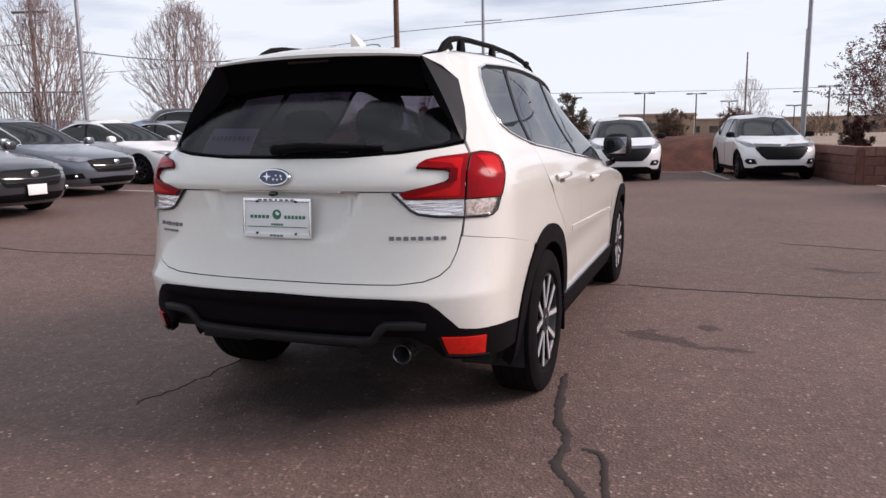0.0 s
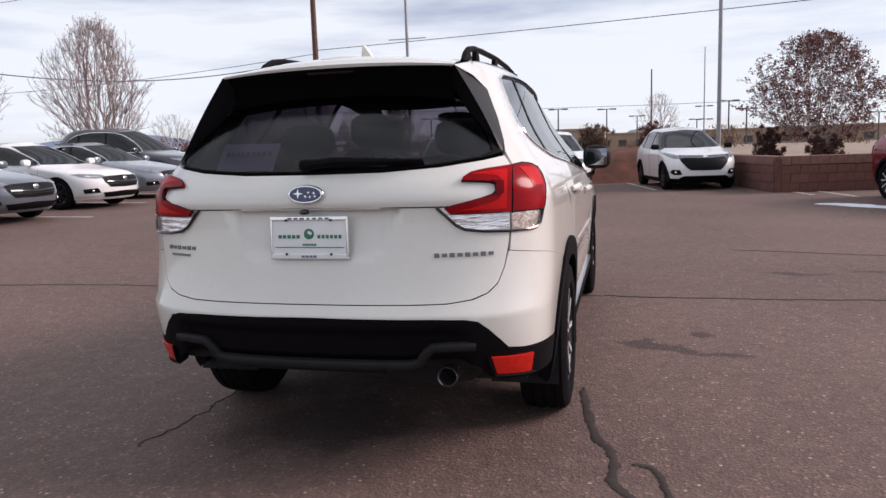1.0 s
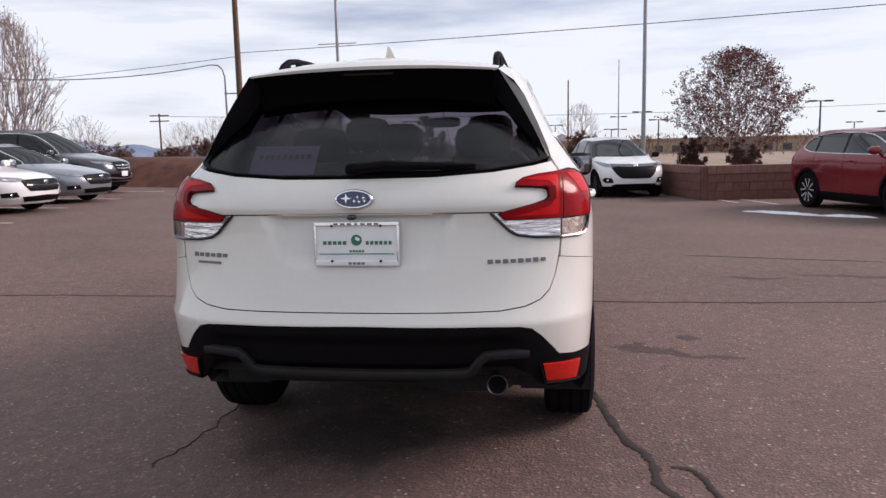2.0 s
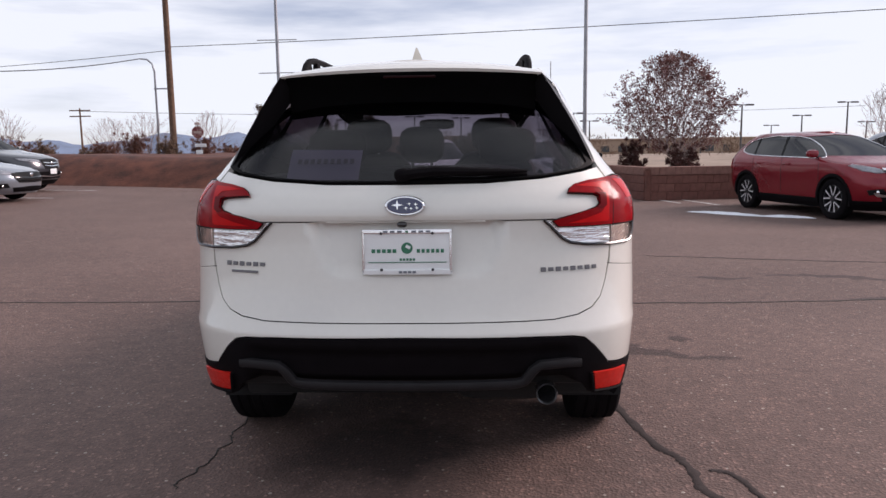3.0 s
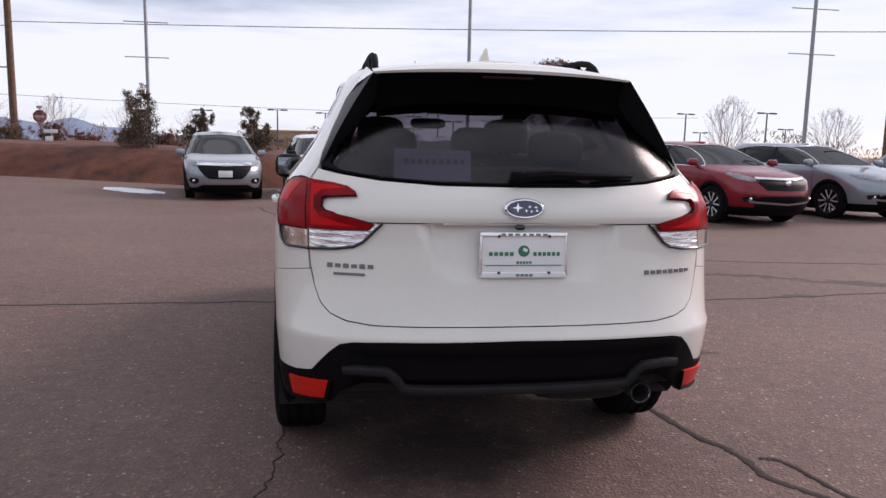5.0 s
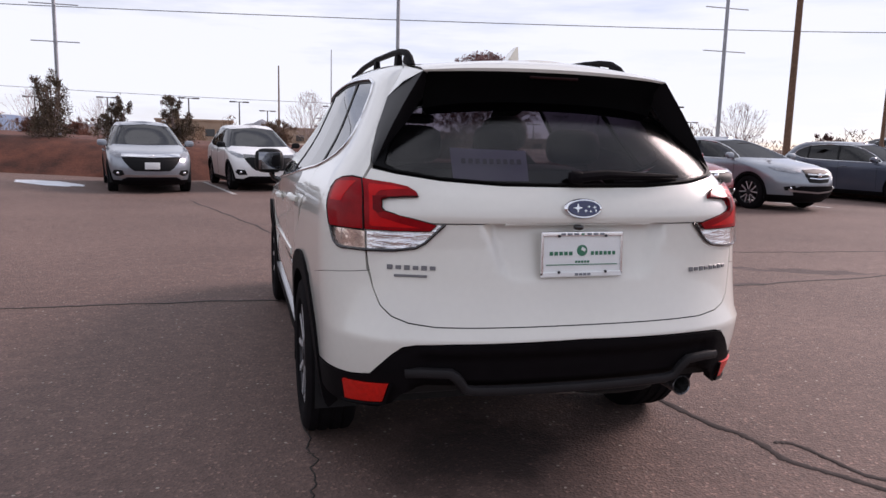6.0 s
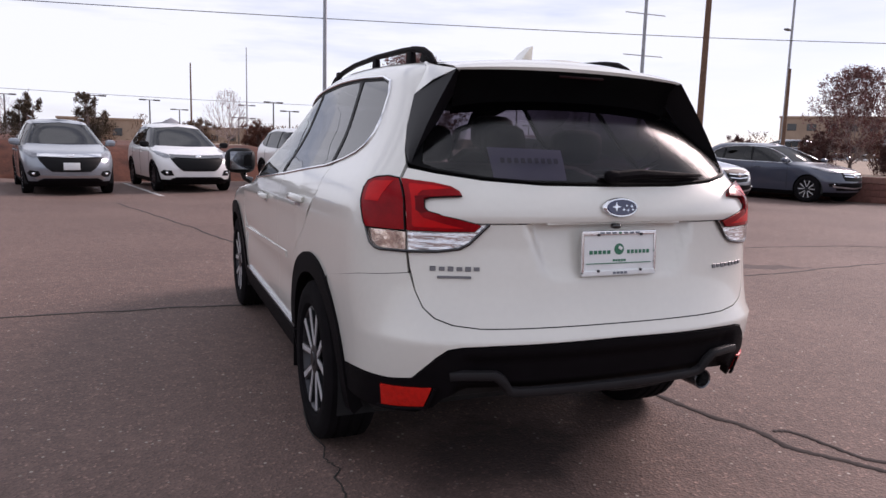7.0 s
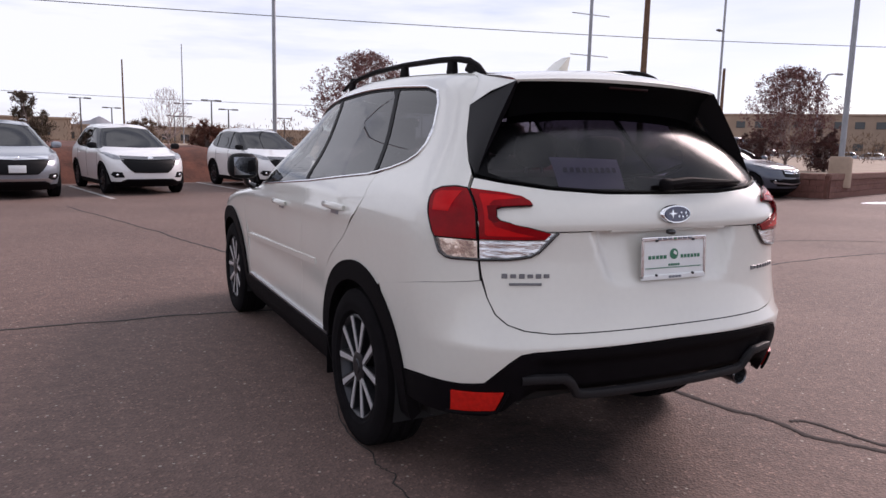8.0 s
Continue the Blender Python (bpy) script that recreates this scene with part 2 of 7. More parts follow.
class Shell:
    """A car's skin, as level plan outlines stacked in height. s runs from the middle of the tail (0) round a flank to the middle of the nose."""

    def __init__(self, w, r, f, tail=(0.5, 2.6), nose=(0.8, 2.6), arch=(0.0, 1.5, 1.0, 1.0, 1.6), tuck=0.0):
        self.w, self.r, self.f, self.tail, self.nose, self.arch, self.tuck = w, r, f, tail, nose, arch, tuck
        th = np.linspace(0, math.pi / 2, 400)
        self.tab = []
        for c, n in (tail, nose):
            a, o = np.sin(th) ** (2 / n), c * (1 - np.cos(th) ** (2 / n))
            s = np.concatenate([[0], np.cumsum(np.hypot(np.diff(a * 0.88), np.diff(o)))])
            self.tab.append((a, o, s))
        self.s1 = self.tab[0][2][-1]
        self.s2 = self.s1 + 3.2
        self.s3 = self.s2 + self.tab[1][2][-1]

    def at(self, s, z):
        s, z = np.broadcast_arrays(np.asarray(s, float), np.asarray(z, float))
        q = np.abs(s)
        sign = np.where(s < 0, -1.0, 1.0) * np.where(q > self.s3, -1.0, 1.0)
        q = np.where(q > self.s3, 2 * self.s3 - q, q)
        w, r, f = self.w(z), self.r(z), self.f(z)
        (a0, o0, t0), (a1, o1, t1) = self.tab
        tail, nose = q < self.s1, q > self.s2
        a = np.where(tail, np.interp(q, t0, a0), np.where(nose, np.interp(self.s3 - q, t1, a1), 1.0))
        k = np.clip((q - self.s1) / (self.s2 - self.s1), 0, 1)
        ya, yb = r + self.tail[0], f - self.nose[0]
        y = np.where(tail, r + np.interp(q, t0, o0), np.where(nose, f - np.interp(self.s3 - q, t1, o1), ya + (yb - ya) * k))
        h, mid, wide, lo, hi = self.arch
        up = np.clip((z - lo) / (hi - lo), 0, 1)
        zz = z + h * np.exp(-((y - mid) / wide) ** 2) * up * up * (3 - 2 * up)
        x = a * w * (1 - self.tuck * a ** 6 * np.clip(1 - (y - r - 0.45) / 0.8, 0, 1))
        return np.stack([x * sign, y, zz], -1)

    def normal(self, s, z, e=0.004):
        n = np.cross(self.at(s + e, z) - self.at(s - e, z), self.at(s, z + e) - self.at(s, z - e))
        n /= np.linalg.norm(n, axis=-1, keepdims=True) + 1e-12
        return n

    def rear(self, x, z):
        """s of the tail's point at that x and height."""
        a = np.clip(np.abs(x) / self.w(z), 0, 0.99999)
        return np.sign(x) * np.interp(a, self.tab[0][0], self.tab[0][2])

    def front(self, x, z):
        a = np.clip(np.abs(x) / self.w(z), 0, 0.99999)
        return np.where(np.asarray(x) < 0, -1.0, 1.0) * (self.s3 - np.interp(a, self.tab[1][0], self.tab[1][2]))

    def nose_outline(self, half, step=0.05):
        """A closed outline over the nose from its right half, which runs out from the middle and back to it."""
        a = np.array([p for u, v in zip(half, half[1:]) for p in dense([u, v], step)[:max(1, int(math.ceil(math.dist(u, v) / step)))]] + [half[-1]])
        r = [(float(s), float(z)) for s, z in zip(self.front(np.maximum(a[:, 0], 0.0005), a[:, 1]), a[:, 1])]
        return r + [(2 * self.s3 - s, z) for s, z in r[::-1]]

    def side(self, y, z):
        """s of the right flank's point at that y and height."""
        o = y - self.r(z)
        p = self.f(z) - y
        ya, yb = self.r(z) + self.tail[0], self.f(z) - self.nose[0]
        k = self.s1 + (self.s2 - self.s1) * (y - ya) / (yb - ya)
        return np.where(o < self.tail[0], np.interp(np.maximum(o, 0), self.tab[0][1], self.tab[0][2]),
                        np.where(p < self.nose[0], self.s3 - np.interp(np.maximum(p, 0), self.tab[1][1], self.tab[1][2]), k))




from mathutils.geometry import delaunay_2d_cdt
# ---- building helpers ----
def mesh_object(name, verts, faces, mat, parent=None, label="", smooth=False):
    me = bpy.data.meshes.new(name)
    me.from_pydata([tuple(v) for v in verts], [], faces)
    if smooth:
        me.polygons.foreach_set("use_smooth", [True] * len(me.polygons))
    me.materials.append(mat)
    ob = new(name, me)
    if parent:
        ob.parent = parent
    return tagged(ob, label)


def part(name, bm, mat, parent=None, label="", smooth=True, angle=40):
    """Links a bmesh as one mesh object under a thing or a part."""
    me = bpy.data.meshes.new(name)
    if smooth:
        for e in bm.edges:
            e.smooth = len(e.link_faces) != 2 or e.calc_face_angle(0) < radians(angle)
        for f in bm.faces:
            f.smooth = True
    bm.to_mesh(me)
    bm.free()
    me.materials.append(mat)
    ob = new(name, me)
    if parent:
        ob.parent = parent
    return tagged(ob, label)


def thing(name, label, category, group=""):
    return tagged(new(name), label, category, group)


def bevel_box(size, at=(0, 0, 0), r=0.01, seg=2, taper=1.0, bm=None, rot=None):
    """A box with rounded edges; taper narrows its top."""
    b2 = bmesh.new()
    bmesh.ops.create_cube(b2, size=1)
    for v in b2.verts:
        k = taper if v.co.z > 0 else 1
        v.co = Vector((v.co.x * size[0] * k, v.co.y * size[1] * k, v.co.z * size[2]))
    if r:
        bmesh.ops.bevel(b2, geom=b2.edges[:], offset=min(r, 0.49 * min(size)), segments=seg, affect="EDGES", profile=0.5)
    m = Matrix.Translation(at) @ (rot.to_4x4() if rot else Matrix.Identity(4))
    bmesh.ops.transform(b2, matrix=m, verts=b2.verts)
    if bm is None:
        return b2
    me = bpy.data.meshes.new("t")
    b2.to_mesh(me)
    b2.free()
    bm.from_mesh(me)
    bpy.data.meshes.remove(me)
    return bm


def sweep(pts, radii, sides=8, bm=None, flat=1.0, cap=True):
    """A tube along points; radii one number or one a point; flat squashes it upright."""
    bm = bm or bmesh.new()
    pts = [Vector(p) for p in pts]
    if not isinstance(radii, (list, tuple)):
        radii = [radii] * len(pts)
    rings = []
    for i, p in enumerate(pts):
        d = (pts[min(i + 1, len(pts) - 1)] - pts[max(i - 1, 0)]).normalized()
        ref = Vector((0, 0, 1)) if abs(d.z) < 0.9 else Vector((1, 0, 0))
        u = d.cross(ref).normalized()
        v = u.cross(d)
        rings.append([bm.verts.new(p + radii[i] * (math.cos(a) * u + flat * math.sin(a) * v)) for a in (2 * math.pi * k / sides for k in range(sides))])
    for a, b in zip(rings, rings[1:]):
        for k in range(sides):
            bm.faces.new((a[k], a[(k + 1) % sides], b[(k + 1) % sides], b[k]))
    if cap:
        bm.faces.new(rings[0][::-1])
        bm.faces.new(rings[-1])
    bmesh.ops.recalc_face_normals(bm, faces=bm.faces[:])
    return bm


def lathe(profile, seg=48, axis="x", bm=None):
    """Turns (along, radius) pairs round an axis."""
    bm = bm or bmesh.new()
    rings = []
    for a, r in profile:
        ring = []
        for k in range(seg):
            t = 2 * math.pi * k / seg
            c, s = r * math.cos(t), r * math.sin(t)
            ring.append(bm.verts.new((a, c, s) if axis == "x" else (c, s, a) if axis == "z" else (c, a, s)))
        rings.append(ring)
    for p, q in zip(rings, rings[1:]):
        for k in range(seg):
            bm.faces.new((p[k], p[(k + 1) % seg], q[(k + 1) % seg], q[k]))
    bmesh.ops.recalc_face_normals(bm, faces=bm.faces[:])
    return bm


def soften(poly, n=1):
    """Rounds the corners of a closed outline."""
    p = np.array(poly, float)
    for _ in range(n):
        q = np.roll(p, -1, 0)
        p = np.stack([0.8 * p + 0.2 * q, 0.2 * p + 0.8 * q], 1).reshape(-1, 2)
    return [tuple(v) for v in p]


def dense(poly, step=0.03):
    out = []
    for a, b in zip(poly, list(poly[1:]) + [poly[0]]):
        k = max(1, int(math.ceil(math.dist(a, b) / step)))
        out += [(a[0] + (b[0] - a[0]) * i / k, a[1] + (b[1] - a[1]) * i / k) for i in range(k)]
    return out


def inside(poly, pts):
    p, q = np.array(poly), np.asarray(pts)
    x, y, hit = q[:, 0], q[:, 1], np.zeros(len(q), bool)
    for (x0, y0), (x1, y1) in zip(p, np.roll(p, -1, 0)):
        cross = ((y0 > y) != (y1 > y)) & (x < (x1 - x0) * (y - y0) / (y1 - y0 + 1e-15) + x0)
        hit ^= cross
    return hit


def patch(name, sh, outline, mat, parent=None, label="", holes=(), off=0.0, thick=0.012, step=0.05, disp=None, flip=False):
    """A panel cut from a shell along an outline of (s, z), with an edge of its own."""
    loops = [dense(outline, step * 0.8)] + [dense(h, step * 0.8) for h in holes]
    pts, edges = [], []
    for lp in loops:
        k = len(pts)
        pts += lp
        edges += [(k + i, k + (i + 1) % len(lp)) for i in range(len(lp))]
    o = np.array(loops[0])
    lo, hi = o.min(0), o.max(0)
    gs, gz = np.meshgrid(np.arange(lo[0] + step / 2, hi[0], step), np.arange(lo[1] + step / 2, hi[1], step))
    g = np.stack([gs.ravel(), gz.ravel()], 1)
    if len(g):
        g = g[inside(loops[0], g)]
    b = np.array(pts)
    if len(g):
        near = np.array([((b - p) ** 2).sum(1).min() for p in g]) > (step * 0.3) ** 2
        g = g[near]
    co = [Vector(p) for p in pts] + [Vector(p) for p in g]
    v, _, f, *_ = delaunay_2d_cdt(co, edges, [], 0, 1e-5)
    v = np.array([(p.x, p.y) for p in v])
    f = np.array([t for t in f if len(t) == 3])
    c = v[f].mean(1)
    keep = inside(loops[0], c)
    for h in loops[1:]:
        keep &= ~inside(h, c)
    f = f[keep]

    def surf(s, z):
        p, n = sh.at(s, z), sh.normal(s, z)
        d = off + (disp(p) if disp else 0.0)
        return p + n * np.reshape(d, (-1, 1)) if np.ndim(d) else p + n * d
    e = 0.003
    p = surf(v[:, 0], v[:, 1])
    n = np.cross(surf(v[:, 0] + e, v[:, 1]) - surf(v[:, 0] - e, v[:, 1]), surf(v[:, 0], v[:, 1] + e) - surf(v[:, 0], v[:, 1] - e))
    n /= np.linalg.norm(n, axis=1, keepdims=True) + 1e-12
    used = {}
    for t in f:
        for i, j in ((t[0], t[1]), (t[1], t[2]), (t[2], t[0])):
            used[(i, j)] = True
    rim = [(i, j) for i, j in used if (j, i) not in used]
    verts, norms, faces = [tuple(x) for x in p], [tuple(x) for x in n], [tuple(int(i) for i in t) for t in f]
    if thick:
        for i, j in rim:
            k = len(verts)
            pi, pj, ni, nj = p[i], p[j], n[i], n[j]
            side = np.cross(pj - pi, ni)
            side /= np.linalg.norm(side) + 1e-12
            verts += [tuple(pi), tuple(pj), tuple(pj - thick * nj), tuple(pi - thick * ni)]
            norms += [tuple(side)] * 4
            faces.append((k + 1, k, k + 3, k + 2))
    me = bpy.data.meshes.new(name)
    me.from_pydata(verts, [], faces)
    me.polygons.foreach_set("use_smooth", [True] * len(me.polygons))
    me.validate()
    if len(me.vertices) == len(norms):
        me.normals_split_custom_set_from_vertices(norms)
    me.materials.append(mat)
    ob = new(name, me)
    if parent:
        ob.parent = parent
    return tagged(ob, label)


def line(sh, kind, pts, sign=1, step=0.03, closed=True):
    """Turns (x or y, z) points of tail, flank or nose into the shell's (s, z)."""
    q = dense(pts, step) if closed else [p for a, b in zip(pts, pts[1:]) for p in dense([a, b], step)[:max(1, int(math.ceil(math.dist(a, b) / step)))]] + [pts[-1]]
    a = np.array(q)
    s = {"r": sh.rear, "s": sh.side, "f": sh.front}[kind](a[:, 0], a[:, 1])
    return [(float(x) * sign, float(z)) for x, z in zip(s, a[:, 1])]


def mirror_rear(half):
    """Both halves of an outline from its right half, which runs from the middle and back to it."""
    return half + [(-x, z) for x, z in half[::-1]]


def circle(y, z, r, n=40):
    return [(y + r * math.cos(2 * math.pi * k / n), z + r * math.sin(2 * math.pi * k / n)) for k in range(n)]


def on_shell(sh, s, z, off=0.0):
    """A frame on the shell: x along, z up the skin, -y outward."""
    p, n = Vector(sh.at(s, z)), Vector(sh.normal(s, z))
    x = Vector((0, 0, 1)).cross(n).normalized()
    return Matrix.Translation(p + n * off) @ Matrix((x, -n, x.cross(-n))).transposed().to_4x4()


def wheel(parent, at, side, radius=0.35, width=0.225, rim_r=0.232, spokes=5, dark=True, face=None):
    """A tyre, rim barrel, spoke pairs and hub cap; side +1 faces right."""
    w = new("wheel")
    w.parent = parent
    w.matrix_local = Matrix.Translation(at) @ Matrix.Diagonal((side, 1, 1, 1))
    h = width / 2
    k = radius
    t = lathe([(-h * 0.75, rim_r), (-h * 0.95, rim_r + 0.02), (-h, (rim_r + k) / 2), (-h * 0.93, k - 0.022), (-h * 0.8, k - 0.004), (-h * 0.52, k), (-h * 0.47, k - 0.007), (-h * 0.42, k - 0.007), (-h * 0.37, k),
               (-0.012, k), (-0.006, k - 0.007), (0.006, k - 0.007), (0.012, k), (h * 0.37, k), (h * 0.42, k - 0.007), (h * 0.47, k - 0.007), (h * 0.52, k), (h * 0.8, k - 0.004), (h * 0.93, k - 0.022), (h, (rim_r + k) / 2),
               (h * 0.99, (rim_r + k) / 2 - 0.012), (h * 0.95, rim_r + 0.02), (h * 0.75, rim_r)], 56)
    part("tyre", t, RUBBER, w, "black rubber tyre", angle=30)
    r = lathe([(h * 0.80, rim_r + 0.004), (h * 0.84, rim_r - 0.004), (h * 0.78, rim_r - 0.014), (h * 0.3, rim_r - 0.03), (-h * 0.8, rim_r - 0.02)], 56)
    part("rim", r, ALLOY if not dark else DARKALLOY, w)
    d = lathe([(-0.02, 0.0), (-0.02, 0.16), (-0.03, 0.165), (-0.03, 0.0)], 40)
    part("brake_disc", d, UNDER, w)
    for i in range(spokes):
        a = 2 * math.pi * (i + 0.25) / spokes
        for da in (-0.17, 0.17):
            c0, c1 = Vector((h * 0.80, math.cos(a + da * 0.35) * 0.05, math.sin(a + da * 0.35) * 0.05)), Vector((h * 0.86, math.cos(a + da * 1.9) * (rim_r - 0.006), math.sin(a + da * 1.9) * (rim_r - 0.006)))
            ax = (c1 - c0).normalized()
            sd = ax.cross(Vector((1, 0, 0))).normalized()
            back = None
            for depth, wd in ((0.004, 1.9), (0.0, 1.0)):
                b = bmesh.new()
                q = []
                for c, hw in ((c0, 0.008), (c1, 0.013)):
                    for sx in (-1, 1):
                        for dx in (-depth, -depth - 0.03):
                            q.append(b.verts.new(c + sd * sx * hw * wd + Vector((dx, 0, 0))))
                for idx in ((0, 2, 6, 4), (1, 5, 7, 3), (0, 4, 5, 1), (2, 3, 7, 6), (4, 6, 7, 5), (0, 1, 3, 2)):
                    b.faces.new([q[j] for j in idx])
                bmesh.ops.recalc_face_normals(b, faces=b.faces[:])
                part("spoke" if wd > 1 else "spoke_face", b, DARKALLOY if wd > 1 else (face or SPOKE), w, smooth=False)
    hub = lathe([(h * 0.3, 0.075), (h * 0.78, 0.07), (h * 0.84, 0.055), (h * 0.84, 0.034), (h * 0.88, 0.03), (h * 0.88, 0.0)], 28)
    part("hub_cap", hub, DARKALLOY, w)
    return w


def rounded_form(size, at, parent, name, mat, label="", power=3.0, seg=10, rot=None):
    """A soft block: a box pulled towards a rounded form."""
    bm = bmesh.new()
    bmesh.ops.create_uvsphere(bm, u_segments=seg * 2, v_segments=seg, radius=1)
    for v in bm.verts:
        c = v.co
        k = (abs(c.x) ** power + abs(c.y) ** power + abs(c.z) ** power) ** (-1 / power)
        v.co = Vector((c.x * k * size[0] / 2, c.y * k * size[1] / 2, c.z * k * size[2] / 2))
    m = Matrix.Translation(at) @ (rot.to_4x4() if rot else Matrix.Identity(4))
    bmesh.ops.transform(bm, matrix=m, verts=bm.verts)
    return part(name, bm, mat, parent, label)


HERO = Shell(
    curve((0.2, 0.80), (0.30, 0.865), (0.45, 0.885), (0.60, 0.895), (0.80, 0.905), (0.98, 0.905), (1.08, 0.895), (1.16, 0.865), (1.24, 0.805), (1.35, 0.728), (1.47, 0.662), (1.57, 0.608), (1.60, 0.575), (1.615, 0.548)),
    curve((0.2, 0.24), (0.32, 0.14), (0.42, 0.08), (0.50, 0.05), (0.60, 0.03), (0.66, 0.025), (0.695, 0.05), (0.85, 0.085), (1.04, 0.10), (1.10, 0.10), (1.20, 0.15), (1.30, 0.21), (1.45, 0.31), (1.55, 0.39), (1.60, 0.45), (1.615, 0.50)),
    curve((0.2, 4.58), (0.40, 4.71), (0.60, 4.72), (0.75, 4.69), (0.88, 4.53), (0.95, 4.18), (1.00, 3.70), (1.04, 3.42), (1.10, 3.33), (1.30, 3.10), (1.45, 2.88), (1.57, 2.66), (1.60, 2.54), (1.615, 2.42)),
    (0.5, 2.6), (0.8, 2.6), (0.045, 1.50, 0.85, 1.2, 1.58), 0.03)


# ---- ground ----
def fall(y, x=0.0):
    """The lot rises a little to the west, and the far land drops away."""
    y, x = np.asarray(y, float), np.asarray(x, float)
    return 0.03 * np.clip(-x - 3, 0, 10) - 0.02 * np.clip(y - 45, 0, 200)


g = np.concatenate([[-3000, -1000, -400, -150, -60, -25, -10], np.arange(-5, 24, 1.0), [30, 45, 70, 100, 150, 245, 400, 1000, 3000]])
gx = np.array([-3000, -1000, -300, -100, -40, -20, -14, -11, -10, -9, -8, -7, -6, -5, -4, -3, -2, 0, 5, 10, 20, 40, 100, 300, 1000, 3000], float)
gv = [(x, y, float(fall(y, x))) for y in g for x in gx]
gf = [(i * len(gx) + j, i * len(gx) + j + 1, (i + 1) * len(gx) + j + 1, (i + 1) * len(gx) + j) for i in range(len(g) - 1) for j in range(len(gx) - 1)]
ground = mesh_object("ground", gv, gf, ASPHALT, label="worn brown-grey asphalt parking lot", smooth=True)
tagged(ground, kind="structure")

TAR = material("tar_sealant", (0.048, 0.038, 0.036), 0.95, spec=0.15, vary=0.3, scale=6, bump=0.2, bump_scale=60)
CRACK = material("open_crack", (0.022, 0.018, 0.016), 0.9, vary=0.3, scale=20)
LINE = material("worn_white_line_paint", (0.42, 0.41, 0.40), 0.8, vary=0.35, scale=7, bump=0.2)
SNOW = material("old_snow", (0.72, 0.74, 0.78), 0.7, vary=0.15, scale=3, bump=0.6, bump_scale=18)
BRICK = material("brown_red_block", (0.145, 0.060, 0.046), 0.9, vary=0.3, scale=5, bump=0.4, bump_scale=60)
CAPSTONE = material("cap_stone", (0.20, 0.10, 0.08), 0.9, vary=0.25, scale=6, bump=0.4)
BARK_MULCH = material("red_mulch", (0.088, 0.028, 0.016), 0.95, vary=0.6, scale=1.9, bump=1.0, bump_scale=12)
TAN = material("dry_tan_gravel", (0.27, 0.205, 0.155), 0.95, vary=0.3, scale=0.7, bump=0.6, bump_scale=25)


def ribbon(name, pts, width, mat, label, wobble=0.02, seed=1, lift=0.002, taper=True):
    """A thin raised strip that lies on the asphalt, with ragged edges."""
    rnd = random.Random(seed)
    path = []
    for a, b in zip(pts, pts[1:]):
        k = max(2, int(math.dist(a, b) / 0.07))
        path += [(a[0] + (b[0] - a[0]) * i / k, a[1] + (b[1] - a[1]) * i / k) for i in range(k)]
    path.append(pts[-1])
    verts, faces = [], []
    dx = dy = 0.0
    for i, p in enumerate(path):
        q, r = path[min(i + 1, len(path) - 1)], path[max(i - 1, 0)]
        t = Vector((q[0] - r[0], q[1] - r[1], 0)).normalized()
        nrm = Vector((-t.y, t.x, 0))
        dx = 0.85 * dx + rnd.uniform(-wobble, wobble) * 0.5
        e = min(1, i / 4, (len(path) - 1 - i) / 4) if taper else 1
        w = width * 0.5 * (0.25 + 0.75 * e) * rnd.uniform(0.7, 1.25)
        c = Vector((p[0], p[1], 0)) + nrm * dx
        for s, z in ((-1, 0.0), (-0.8, lift), (0.8, lift), (1, 0.0)):
            v = c + nrm * s * w
            verts.append((v.x, v.y, float(fall(v.y, v.x)) + z + 0.0015))
    for i in range(len(path) - 1):
        for j in range(3):
            a = i * 4 + j
            faces.append((a, a + 4, a + 5, a + 1))
    ob = mesh_object(name, verts, faces, mat, smooth=True)
    me = ob.data
    me.flip_normals()
    return tagged(ob, label, kind="structure")


def curve_pts(*p):
    """Points along a soft bend through the given ones."""
    out = []
    p = [p[0], *p, p[-1]]
    for a, b, c, d in zip(p, p[1:], p[2:], p[3:]):
        for i in range(6):
            t = i / 6
            out.append(tuple(0.5 * (2 * b[k] + (c[k] - a[k]) * t + (2 * a[k] - 5 * b[k] + 4 * c[k] - d[k]) * t * t + (3 * b[k] - a[k] - 3 * c[k] + d[k]) * t ** 3) for k in (0, 1)))
    return out + [tuple(p[-1])]


ribbon("crack_seal_curved", curve_pts((0.95, 1.29), (0.97, 0.98), (1.03, 0.63), (1.10, 0.46), (1.11, 0.22), (1.21, 0.06), (1.35, -0.14), (1.61, -0.30), (1.93, -0.48)), 0.042, TAR, "black tar seal along an asphalt crack", 0.012, 3)
ribbon("crack_seal_short", curve_pts((1.18, 0.40), (1.25, 0.37), (1.29, 0.23), (1.33, 0.04), (1.44, -0.08), (1.55, -0.18)), 0.032, TAR, "black tar seal along an asphalt crack", 0.01, 4)
ribbon("crack_cross_west", curve_pts((-30.00, 3.90), (-16.00, 3.60), (-9.00, 3.85), (-5.68, 3.31), (-4.05, 3.58), (-3.02, 3.73), (-1.35, 3.78), (0.18, 3.65), (0.99, 3.64)), 0.030, CRACK, "dark crack across the asphalt", 0.03, 5)
ribbon("crack_cross_east", curve_pts((0.99, 3.64), (2.08, 3.60), (2.95, 3.63), (4.78, 3.81), (7.57, 4.05), (11.00, 3.30), (18.00, 3.20)), 0.030, CRACK, "dark crack across the asphalt", 0.03, 6)
ribbon("crack_lane", curve_pts((-0.82, 1.58), (-0.88, 0.84), (-0.87, 0.69), (-0.92, 0.38), (-0.91, 0.21)), 0.008, CRACK, "thin crack in the asphalt", 0.03, 7)
